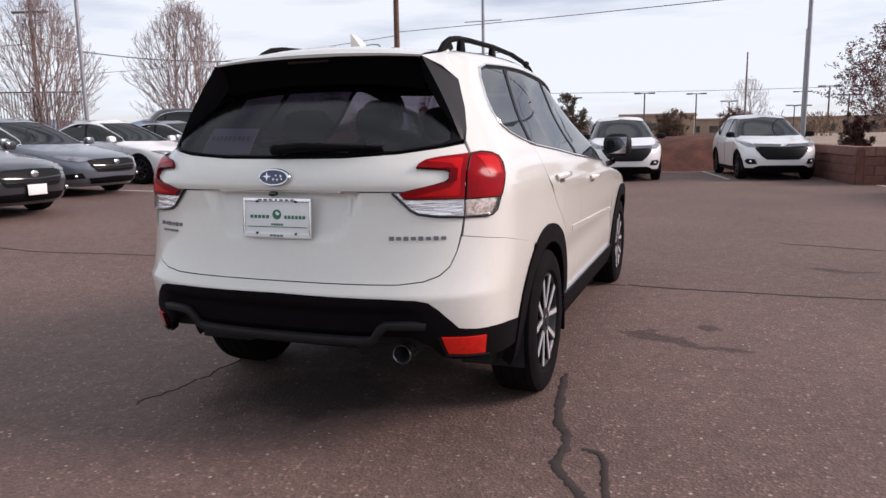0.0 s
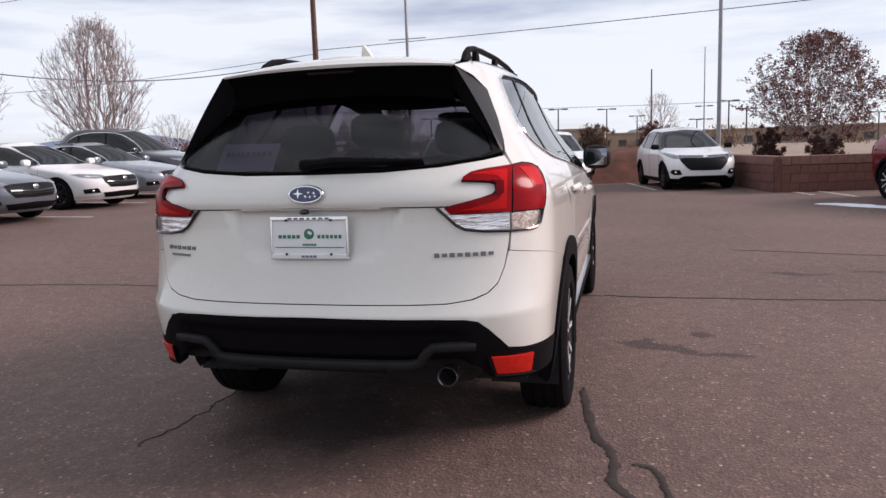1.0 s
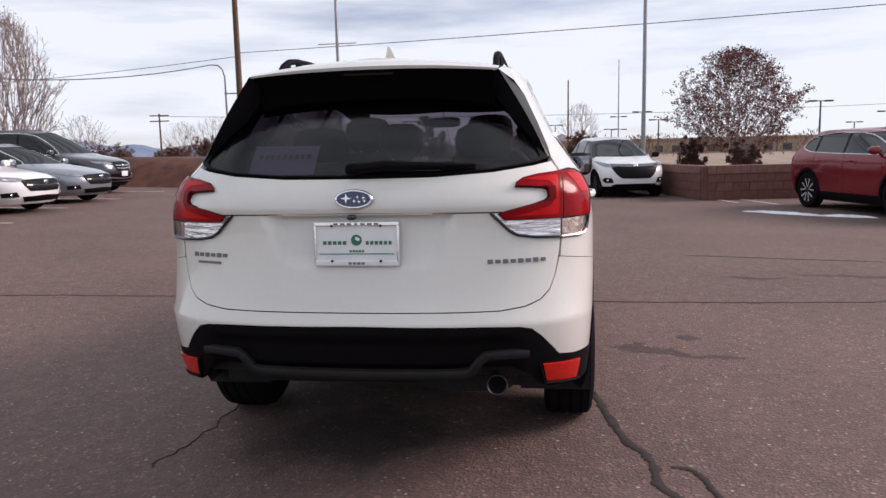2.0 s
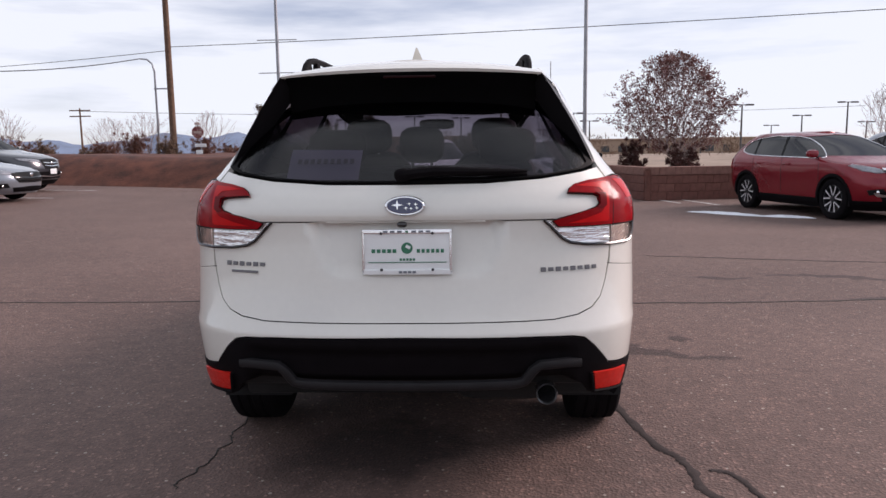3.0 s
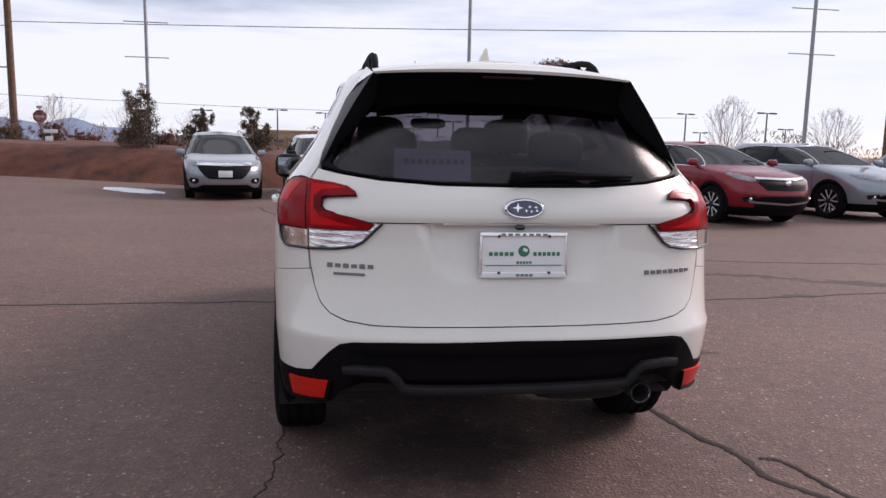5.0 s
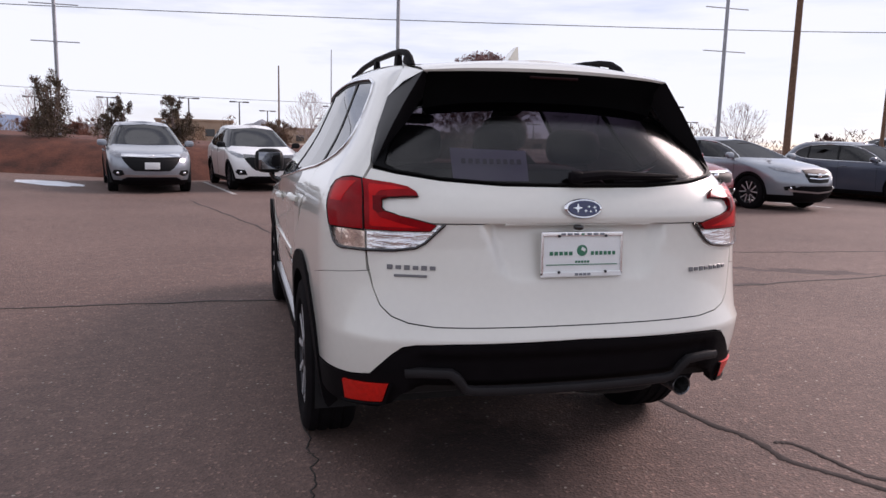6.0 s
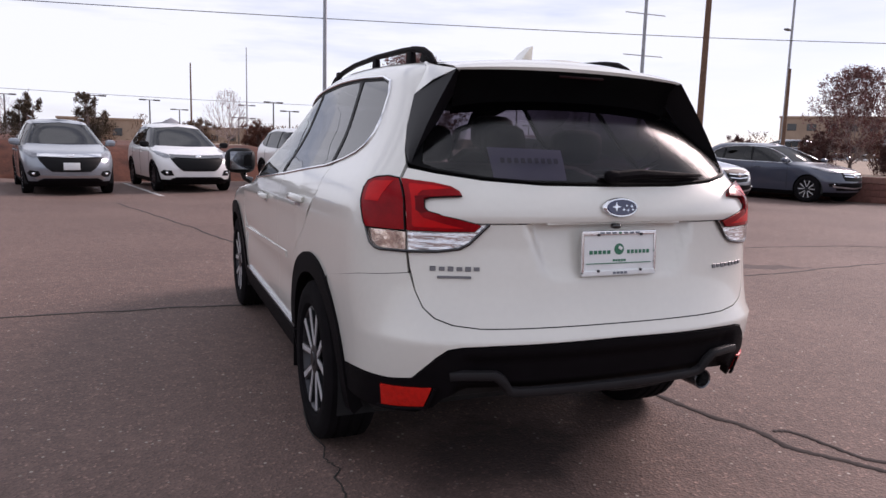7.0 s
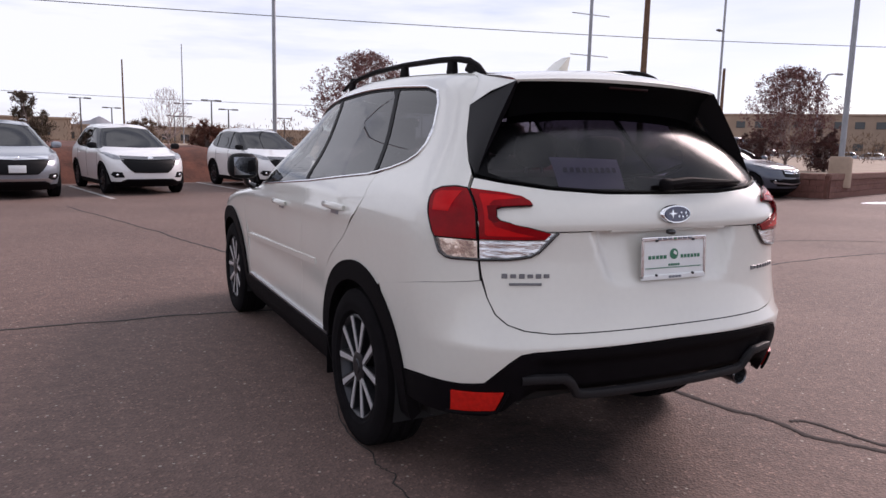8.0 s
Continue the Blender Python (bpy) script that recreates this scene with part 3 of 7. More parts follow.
ribbon("crack_slant", curve_pts((-2.10, 13.22), (-1.80, 12.09), (-1.19, 9.90), (-0.79, 8.18), (-0.51, 7.15), (-0.20, 5.79), (0.15, 3.75)), 0.035, CRACK, "dark crack in the asphalt", 0.03, 8)
ribbon("crack_far", curve_pts((2.34, 6.32), (4.89, 5.67), (7.73, 5.38), (9.50, 4.60)), 0.030, CRACK, "dark crack in the asphalt", 0.03, 9)

E1, E2 = Vector((0.982, 0.19, 0)), Vector((-0.19, 0.982, 0))
# stall lines between the parked cars
for i, (x, y, d, ln) in enumerate(((-1.25, 14.85, E2, 4.5), (1.95, 17.0, E2, 3.6), (5.1, 14.55, E2, 1.0), (5.78, 13.9, E2, 1.9), (8.6, 10.9, E2, 4.5), (12.2, 11.6, E2, 4.5), (-8.75, 9.4, -E1, 5.0), (-9.9, 12.6, -E1, 5.0), (-10.4, 15.6, -E1, 5.0), (-11.0, 18.9, -E1, 5.0))):
    a = Vector((x, y, 0))
    b = a + d * ln
    ribbon("stall_line_%d" % (i + 1), [(a.x, a.y), (b.x, b.y)], 0.10, LINE, "worn white parking stall line", 0.0, 20 + i, 0.003, False)


def snow_patch(name, cx, cy, a, b, turn, seed):
    rnd = random.Random(seed)
    bm = bmesh.new()
    n, rings = 44, 7
    prof = [rnd.uniform(0.75, 1.2) for _ in range(n)]
    prof = [(prof[i - 1] + prof[i] + prof[(i + 1) % n]) / 3 for i in range(n)]
    grid = []
    for r in range(1, rings + 1):
        k = r / rings
        row = []
        for i in range(n):
            t = 2 * math.pi * i / n
            x, y = a * k * prof[i] * math.cos(t), b * k * prof[i] * math.sin(t)
            c, s = math.cos(radians(turn)), math.sin(radians(turn))
            h = 0.03 * (1 - k ** 3) * rnd.uniform(0.6, 1.4)
            X, Y = cx + x * c - y * s, cy + x * s + y * c
            row.append(bm.verts.new((X, Y, float(fall(Y, X)) + 0.002 + h)))
        grid.append(row)
    bm.faces.new(grid[0])
    for p, q in zip(grid, grid[1:]):
        for i in range(n):
            bm.faces.new((p[i], q[i], q[(i + 1) % n], p[(i + 1) % n]))
    bmesh.ops.recalc_face_normals(bm, faces=bm.faces[:])
    ob = part(name, bm, SNOW)
    return tagged(ob, "thin patch of old snow on the asphalt", "snow", "snow patches")


snow_patch("snow_patch", -5.60, 17.1, 1.15, 0.55, -42, 1)
snow_patch("snow_patch", 5.15, 11.75, 0.85, 0.16, -48, 2)
snow_patch("snow_patch", 6.0, 10.95, 0.5, 0.11, -35, 3)
snow_patch("snow_patch", 17.6, 10.1, 0.8, 0.25, -10, 4)


# ---- low block walls round the raised beds ----
def block_wall(name, pts, height, label, courses=4, top=0.0, length=0.40, seed=1, limit=300):
    """A low wall of single blocks with sunk joints and a cap course, on a plain core."""
    rnd = random.Random(seed)
    core = bmesh.new()
    root = None
    segs = list(zip(pts, pts[1:]))
    for a, b in segs:
        d = Vector((b[0] - a[0], b[1] - a[1], 0))
        z0 = min(float(fall(a[1], a[0])), float(fall(b[1], b[0]))) - 0.05
        mid = Vector(((a[0] + b[0]) / 2, (a[1] + b[1]) / 2, (z0 + top + height) / 2 - 0.03))
        rot = Matrix.Rotation(math.atan2(d.y, d.x), 3, "Z")
        bevel_box((d.length + 0.16, 0.20, top + height - z0 - 0.06), mid, 0, bm=core, rot=rot)
    root = part(name, core, BRICK, smooth=False)
    tagged(root, label, kind="structure")
    shared = {}
    ch = height / courses
    made = 0
    for a, b in segs:
        d = Vector((b[0] - a[0], b[1] - a[1], 0))
        t = d.normalized()
        ang = math.atan2(d.y, d.x)
        zb = (float(fall(a[1], a[0])) + float(fall(b[1], b[0]))) / 2
        for c in range(courses):
            cap = c == courses - 1
            n = max(1, round(d.length / length))
            step = d.length / n
            for i in range(n + (c % 2)):
                u0 = max(0.0, (i - 0.5 * (c % 2)) * step)
                u1 = min(d.length, (i + 1 - 0.5 * (c % 2)) * step)
                if u1 - u0 < 0.08 or made >= limit:
                    continue
                key = (round(u1 - u0, 2), cap, rnd.randrange(3))
                if key not in shared:
                    bm = bevel_box((key[0] - 0.005, 0.30 if cap else 0.26, ch - 0.005), (0, 0, 0), 0.008, 1)
                    for v in bm.verts:
                        v.co += Vector((rnd.uniform(-1, 1), rnd.uniform(-1, 1), rnd.uniform(-1, 1))) * 0.003
                    me = bpy.data.meshes.new("block")
                    bm.to_mesh(me)
                    bm.free()
                    me.materials.append(CAPSTONE if cap else BLOCK)
                    shared[key] = me
                ob = new("cap_block" if cap else "block", shared[key])
                ob.parent = root
                p = Vector((a[0], a[1], 0)) + t * (u0 + u1) / 2
                ob.matrix_local = Matrix.Translation((p.x, p.y, zb + top + ch * (c + 0.5))) @ Matrix.Rotation(ang + rnd.uniform(-0.006, 0.006), 4, "Z")
                made += 1
    return root


def random_tone(name, lo, hi):
    """Blocks that differ a little from one to the next."""
    m = material(name, lo, 0.92, vary=0.25, scale=7, bump=0.5, bump_scale=70)
    n, l = m.node_tree.nodes, m.node_tree.links
    info, ramp, mul = n.new("ShaderNodeObjectInfo"), n.new("ShaderNodeValToRGB"), n.new("ShaderNodeMix")
    ramp.color_ramp.elements[0].color, ramp.color_ramp.elements[1].color = (0.90, 0.90, 0.90, 1), (*[h / q for h, q in zip(hi, lo)], 1)
    l.new(info.outputs["Random"], ramp.inputs[0])
    mul.data_type, mul.blend_type = "RGBA", "MULTIPLY"
    mul.inputs[0].default_value = 1.0
    b = n["Principled BSDF"]
    src = b.inputs["Base Color"].links[0].from_socket
    l.new(src, mul.inputs[6])
    l.new(ramp.outputs[0], mul.inputs[7])
    l.new(mul.outputs[2], b.inputs["Base Color"])
    return m


BLOCK = random_tone("wall_block", (0.15, 0.060, 0.047), (0.165, 0.070, 0.055))


def terrain(name, outline, z_edge, mat, label, seed=1, rough=0.06, step=1.6, rise=None):
    """Bumpy bare ground within an outline, raised over the lot."""
    lo, hi = np.array(outline).min(0), np.array(outline).max(0)
    pts = dense(outline, step)
    gxx, gyy = np.meshgrid(np.arange(lo[0], hi[0], step), np.arange(lo[1], hi[1], step))
    gg = np.stack([gxx.ravel(), gyy.ravel()], 1)
    gg = gg[inside(pts, gg)]
    co = [Vector(p) for p in pts] + [Vector(p) for p in gg]
    v, _, f, *_ = delaunay_2d_cdt(co, [(i, (i + 1) % len(pts)) for i in range(len(pts))], [], 0, 1e-4)
    vv = np.array([(p.x, p.y) for p in v])
    fa = np.array([t for t in f if len(t) == 3])
    ff = fa[inside(pts, vv[fa].mean(1))].tolist()
    out = [(x, y, z_edge + (rise(x, y) if rise else 0) + rough * noise.noise(Vector((x * 0.35, y * 0.35, seed)))) for x, y in vv]
    ob = mesh_object(name, out, [tuple(t) for t in ff], mat, smooth=True)
    return tagged(ob, label, kind="structure")


W1, W2 = (4.6, 15.6), (15.0, 17.6)
W0 = (3.6, 21.2)
I1, I2, I3 = (17.35, 11.75), (15.5, 16.6), (33.1, 16.3)
block_wall("wall_bed", [W0, W1, W2, (15.5, 17.5)], 0.82, "low brown-red block wall round a raised bed", 4, seed=2, limit=300)
block_wall("wall_island", [I2, I1, I3], 0.72, "low brown-red block wall round a raised bed", 4, seed=3, limit=300)
terrain("bed_ground", [(W0[0] + 0.05, W0[1]), (W1[0] + 0.1, W1[1] + 0.1), (W2[0], W2[1] + 0.1), (15.55, 17.4), (I2[0] + 0.1, I2[1]), (I1[0] + 0.12, I1[1] + 0.1), (I3[0], I3[1] + 0.2), (75, 27), (75, 75), (W0[0] + 0.05, 75)], 0.62, TAN, "dry tan gravel of the raised bed", 2, 0.05, 1.7)


def bank_rise(x, y):
    """Height of the mulch bank over its foot line."""
    foot = np.interp(x, [-44.0, -14.0, -9.0, -6.0, -2.9, 3.74], [30.0, 21.6, 20.9, 20.3, 19.9, 21.2])
    k = min(1, max(0, (y - foot) / 2.4))
    return -0.06 + float(fall(0, x)) + 1.06 * k * (2 - k) * (1 if x < 2 else max(0.55, 1 - (x - 2) * 0.4))


terrain("mulch_bank", [(-44.0, 29.9), (-14.0, 21.5), (-9.0, 20.8), (-6.0, 20.2), (-2.9, 19.8), (3.6, 21.0), (3.6, 33), (-44, 48)], 0.0, BARK_MULCH, "sloping bank of red-brown bark mulch", 5, 0.10, 0.55, bank_rise)
terrain("far_land", [(3.6, 32), (-44, 47), (-300, 120), (-300, 400), (300, 400), (300, 70), (74, 60), (74, 74), (3.6, 74)], 0.80, TAN, "dry tan open land", 7, 0.3, 12, lambda x, y: -0.016 * max(0.0, math.hypot(x, y) - 42))

# ---- far hills ----
def hills(name, r, a0, a1, height, seed, mat, label):
    verts, faces = [], []
    n = 90
    for i in range(n):
        a = radians(a0 + (a1 - a0) * i / (n - 1))
        e = min(1, i / 12, (n - 1 - i) / 12)
        h = height * e * (0.55 + 0.45 * noise.noise(Vector((i * 0.09, seed, 0))) + 0.2 * noise.noise(Vector((i * 0.31, seed, 3))))
        for k, q in ((0, 0.0), (0.5, 0.6), (1.0, 1.0)):
            rr = r + 500 * k
            verts.append((rr * math.sin(a), rr * math.cos(a), -14 + max(0, h) * q + 6 * noise.noise(Vector((i * 0.4, k * 3, seed)))))
    for i in range(n - 1):
        for j in range(2):
            p = i * 3 + j
            faces.append((p, p + 3, p + 4, p + 1))
    ob = mesh_object(name, verts, faces, mat, smooth=True)
    ob.data.flip_normals()
    return tagged(ob, label, kind="structure")


# haze of distance is put into these base colours, bluest for the farthest
HILL = material("far_hill_hazed", (0.15, 0.20, 0.29), 1.0, vary=0.25, scale=0.004)
HILL2 = material("nearer_hill_hazed", (0.16, 0.165, 0.185), 1.0, vary=0.3, scale=0.006)
hills("backdrop_hills_west", 2600, -75, -8, 150, 2, HILL, "far hills with blue-grey haze in their colour")
hills("backdrop_hills_north", 2200, -14, 14, 80, 5, HILL2, "far hills with blue-grey haze in their colour")
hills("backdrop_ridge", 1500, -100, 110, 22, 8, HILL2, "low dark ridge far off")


# ---- parked cars ----
def squat(z, g):
    """Heights above the belt line, pressed by the factor g."""
    return z if z < 1.02 else 1.02 + (z - 1.02) * g


def suv_shell(L, hw, H, slant=0.0, g=1.0):
    a, b, c = hw / 0.885, L / 4.3, H / 1.60
    return Shell(
        curve(*[(squat(z, g) * c, v * a) for z, v in ((0.18, 0.80), (0.30, 0.855), (0.60, 0.878), (0.85, 0.885), (1.00, 0.868), (1.10, 0.825), (1.30, 0.73), (1.48, 0.64), (1.55, 0.575), (1.57, 0.54))]),
        curve(*[(squat(z, g) * c, v * b) for z, v in ((0.18, 0.25), (0.40, 0.08), (0.60, 0.02), (0.80, 0.03), (1.00, 0.05 + 0.04 * slant), (1.10, 0.07 + 0.08 * slant), (1.30, 0.18 + 0.15 * slant), (1.48, 0.32 + 0.20 * slant), (1.55, 0.42 + 0.24 * slant), (1.57, 0.50 + 0.24 * slant))]),
        curve(*[(squat(z, g) * c, v * b) for z, v in ((0.18, 4.12), (0.34, 4.27), (0.55, 4.30), (0.74, 4.26), (0.88, 4.08), (0.96, 3.75), (1.03, 3.38), (1.10, 3.22), (1.30, 2.82), (1.46, 2.46), (1.55, 2.18), (1.57, 2.06))]),
        (0.5 * a, 2.5), (0.75 * a, 2.4), (0.02 * c, 1.4 * b, 1.0 * b, squat(1.1, g) * c, squat(1.55, g) * c))


def sedan_shell(L, hw, H):
    a, b, c = hw / 0.93, L / 4.88, H / 1.45
    return Shell(
        curve(*[(z * c, v * a) for z, v in ((0.16, 0.84), (0.28, 0.90), (0.55, 0.925), (0.78, 0.93), (0.92, 0.90), (1.00, 0.85), (1.20, 0.75), (1.34, 0.67), (1.41, 0.60), (1.425, 0.57))]),
        curve(*[(z * c, v * b) for z, v in ((0.16, 0.28), (0.36, 0.08), (0.60, 0.02), (0.85, 0.05), (0.96, 0.18), (1.02, 0.55), (1.12, 0.82), (1.28, 1.18), (1.37, 1.42), (1.41, 1.56), (1.425, 1.64))]),
        curve(*[(z * c, v * b) for z, v in ((0.16, 4.70), (0.30, 4.85), (0.50, 4.88), (0.66, 4.82), (0.77, 4.62), (0.86, 4.20), (0.93, 3.72), (1.00, 3.50), (1.18, 3.14), (1.32, 2.82), (1.40, 2.58), (1.425, 2.44))]),
        (0.55 * a, 2.5), (0.8 * a, 2.4), (0.025 * c, 2.0 * b, 0.8 * b, 1.0 * c, 1.41 * c))


def parked_car(name, label, sh, dims, coat, look_at):
    """A parked car, tail at y = 0, nose towards +y. look_at holds what sets its kind apart."""
    L, hw, H, sedan, g = dims
    car = thing(name, label, "car", "parked cars")
    b, c, a = (L / 4.88, H / 1.45, hw / 0.93) if sedan else (L / 4.3, H / 1.60, hw / 0.885)
    yr, yf = look_at["axles"]
    R = look_at["radius"]
    top = 1.424 * c if sedan else squat(1.568, g) * c
    if sedan:
        win = [(y * b, z * c) for y, z in ((1.08, 1.045), (1.6, 0.985), (3.30, 0.935), (3.36, 0.955), (2.95, 1.16), (2.52, 1.325), (2.2, 1.365), (1.85, 1.355), (1.45, 1.24))]
        shield = [(x * a, z * c) for x, z in ((0.004, 0.955), (0.70, 0.965), (0.62, 1.17), (0.52, 1.37), (0.004, 1.39))]
        belt, hoodz = 0.94 * c, 0.93 * c
    else:
        win = [(y * b, squat(z, g) * c) for y, z in ((0.62, 1.17), (0.95, 1.075), (1.6, 1.045), (3.02, 1.015), (3.06, 1.035), (2.72, 1.25), (2.34, 1.43), (2.05, 1.49), (1.4, 1.505), (0.95, 1.46), (0.70, 1.34))]
        shield = [(x * a, squat(z, g) * c) for x, z in ((0.004, 1.05), (0.72, 1.065), (0.64, 1.27), (0.545, 1.485), (0.004, 1.53))]
        belt, hoodz = 1.02 * c, 1.03 * c
    win = soften(win, 1)
    wins = [line(sh, "s", win, k, 0.06) for k in (1, -1)]
    screen = sh.nose_outline(shield, 0.06)
    rear_pane = line(sh, "r", mirror_rear([(x * a, squat(z, g if not sedan else 1.0) * c) for x, z in (((0.0, 1.06), (0.60, 1.08), (0.50, 1.34), (0.0, 1.37)) if sedan else ((0.0, 1.06), (0.66, 1.08), (0.56, 1.42), (0.0, 1.47)))]), 1, 0.06)

    def turned(poly):
        """The same outline on the way round that starts at the tail's left half."""
        return [(s if s >= 0 else 2 * sh.s3 + s, z) for s, z in poly]
    arches = [line(sh, "s", circle(y, R, R + 0.035, 28), k, 0.08) for y in (yr, yf) for k in (1, -1)]
    lowz = look_at.get("clad", 0.30)
    rect = [(0.0005, lowz), (2 * sh.s3 - 0.0005, lowz), (2 * sh.s3 - 0.0005, top), (0.0005, top)]
    patch("body", sh, rect, coat, car, holes=[turned(q) for q in wins + arches] + [screen], thick=0.02, step=0.085)
    low = [(0.0005, 0.19), (2 * sh.s3 - 0.0005, 0.19), (2 * sh.s3 - 0.0005, lowz), (0.0005, lowz)]
    patch("lower_trim", sh, low, BLACKP if look_at.get("black_low", True) else coat, car, holes=[turned(q) for q in arches], off=0.006, thick=0.02, step=0.10)
    w = patch("windscreen", sh, screen, GLASS_CAR, car, off=-0.006, thick=0, step=0.12)
    w.visible_shadow = False
    patch("rear_glass", sh, rear_pane, GLOSSB, car, "dark rear glass", off=0.004, thick=0.01, step=0.10)
    n, cols = 34, 9
    rows = []
    for q in np.linspace(0, sh.s3, n):
        p = sh.at(q, top)
        rows.append([(p[0] * u, p[1], p[2] + 0.03 * (1 - u * u) * min(1, q / 0.3) + 0.001) for u in np.linspace(-1, 1, cols)])
    v = [p for r in rows for p in r]
    mesh_object("roof", v, [(i * cols + j, i * cols + j + 1, (i + 1) * cols + j + 1, (i + 1) * cols + j) for i in range(n - 1) for j in range(cols - 1)], coat, car, smooth=True)
    for k, wv in zip((1, -1), wins):
        g2 = patch("side_glass", sh, wv, GLASS_SIDE, car, off=-0.006, thick=0, step=0.12)
        g2.visible_shadow = False
        for yp, lean in look_at["pillars"]:
            zt = np.interp(yp, [p[0] for p in sorted(win)], [p[1] for p in sorted(win)])
            z0, z1 = belt + 0.0, top - 0.075 * c
            patch("pillar", sh, line(sh, "s", [(yp - 0.03, z0), (yp + 0.03, z0), (yp + 0.03 - lean, z1), (yp - 0.03 - lean, z1)], k), FRAMEB, car, off=-0.002, thick=0.008, step=0.12)
        if look_at.get("chrome", False):
            rp = [Vector(sh.at(s, z)) for s, z in wv[::2]]
            part("window_trim", sweep(rp + rp[:2], 0.012, 5, cap=False), CHROME, car, "bright window trim")
        for nm, y0, y1 in (("door_gap", look_at["doors"][0], 0), ("door_gap", look_at["doors"][1], 0), ("door_gap", look_at["doors"][2], 0)):
            gp = [Vector(sh.at(k * float(sh.side(y0, z)), z)) for z in np.linspace(lowz + 0.05, belt - 0.01, 9)]
            part("door_gap", sweep(gp, 0.004, 4), INNER, car)
        for y0 in (look_at["doors"][0] + 0.17, look_at["doors"][1] + 0.17):
            z0 = belt - 0.12
            p0 = Vector(sh.at(k * float(sh.side(y0, z0)), z0))
            part("door_handle", bevel_box((0.03, 0.19, 0.028), p0 + Vector((k * 0.012, 0, 0)), 0.01), look_at.get("handle", coat), car)
        mir = new("door_mirror")
        mir.parent = car
        my = win[0][0] * 0 + look_at["mirror"][0]
        mc = look_at["mirror"][1]
        mx = float(sh.w(belt)) + 0.085
        rounded_form((0.21, 0.13, 0.145), (k * mx, my, belt + 0.075), mir, "mirror_housing", mc, power=3.2, seg=7)
        rounded_form((0.18, 0.02, 0.115), (k * mx, my - 0.062, belt + 0.075), mir, "mirror_glass", MIRROR, power=4, seg=6)
        part("mirror_arm", sweep([(k * (mx - 0.12), my + 0.01, belt + 0.01), (k * (mx - 0.04), my, belt + 0.04)], 0.022, 6), GLOSSB, mir)
        for y in (yr, yf):
            if look_at.get("clad_arch", False):
                o = [(y + (R + 0.085) * math.cos(radians(q)), R + (R + 0.085) * math.sin(radians(q))) for q in np.linspace(-14, 194, 26)]
                i2 = [(y + (R + 0.03) * math.cos(radians(q)), R + (R + 0.03) * math.sin(radians(q))) for q in np.linspace(194, -14, 26)]
                patch("arch_cladding", sh, line(sh, "s", o + i2, k, 0.08), BLACKP, car, off=0.010, thick=0.03, step=0.07)
            well = lathe([(0.0, R + 0.04), (0.28, R + 0.04), (0.28, 0.0)], 24, "x")
            bmesh.ops.delete(well, geom=[q for q in well.verts if q.co.z < -0.12], context="VERTS")
            for q in well.verts:
                q.co = Vector((k * (hw - 0.03 - q.co.x), q.co.y + y, q.co.z + R))
            part("wheel_well", well, INNER, car)
            wheel(car, (k * (hw - 0.115), y, R), k, R, 0.21, R * 0.66, 5, True, look_at.get("spokes"))
        # lamps
        hl = look_at["headlamp"]
        pl = line(sh, "f", [(x, z) for x, z in hl], 1, 0.05)
        pl = [(s * k, z) for s, z in pl]
        lamp = new("headlamp")
        lamp.parent = car
        tagged(lamp, "clear headlamp with a bright reflector")
        patch("bowl", sh, pl, LAMP_DIM, lamp, off=0.003, thick=0.008, step=0.06)
        patch("lens", sh, pl, LENS_CLEAR, lamp, off=0.014, thick=0.012, step=0.06)
        fg = [(s * k, z) for s, z in line(sh, "f", look_at["fog"], 1, 0.05)]
        patch("fog_pocket", sh, fg, FRAMEB, car, off=0.006, thick=0.01, step=0.06)
        p0 = sh.at(k * float(sh.front(np.mean([q[0] for q in look_at["fog"]]), np.mean([q[1] for q in look_at["fog"]]))), np.mean([q[1] for q in look_at["fog"]]))
        rounded_form((0.07, 0.03, 0.06), (p0[0], p0[1] + 0.015, p0[2]), car, "fog_lamp", LAMP_BOWL, power=2.2, seg=6)
        tl = line(sh, "r", [(x * a, z * c) for x, z in (((0.45, 0.78), (0.86, 0.76), (0.87, 0.90), (0.5, 0.90)) if sedan else ((0.55, 0.80), (0.845, 0.78), (0.85, 0.98), (0.70, 1.0)))], k, 0.05)
        patch("tail_lamp", sh, tl, LENS_RED, car, "red tail lamp", off=0.012, thick=0.012, step=0.07)
    # nose: grille, lower mouth, bright bar, badge, plate
    def nose(nm, poly, mat, off, lbl="", st=0.06):
        patch(nm, sh, sh.nose_outline(poly), mat, car, lbl, off=off, thick=0.015, step=st)
    nose("grille", look_at["grille"], FRAMEB, 0.008, "black grille")
    for z0, z1, w0 in look_at.get("bars", ()):
        nose("grille_bar", [(0, z0), (w0, z0 + 0.02), (w0, z1 + 0.02), (0, z1)], look_at.get("bar", CHROME), 0.020)
    nose("lower_grille", look_at["mouth"], BLACKP, 0.008, "black lower grille")
    if "skid" in look_at:
        nose("skid_trim", look_at["skid"], BRUSHED, 0.014, "silver lower trim")
    gz = look_at["badge"]
    p0 = sh.at(sh.s3 - 0.001, gz)
    rounded_form((0.13, 0.03, 0.10), (0, p0[1] + 0.03, gz), car, "badge", CHROME, power=2.5, seg=7)
    if look_at.get("plate", False):
        pz = look_at["plate"]
        part("plate", bevel_box((0.31, 0.012, 0.15), (0, float(sh.f(pz)) + 0.03, pz), 0.004), PLATE, car, "white plate")
    part("floor_pan", bevel_box((hw * 1.55, L * 0.80, 0.10), (0, L / 2, 0.25), 0.02), UNDER, car)
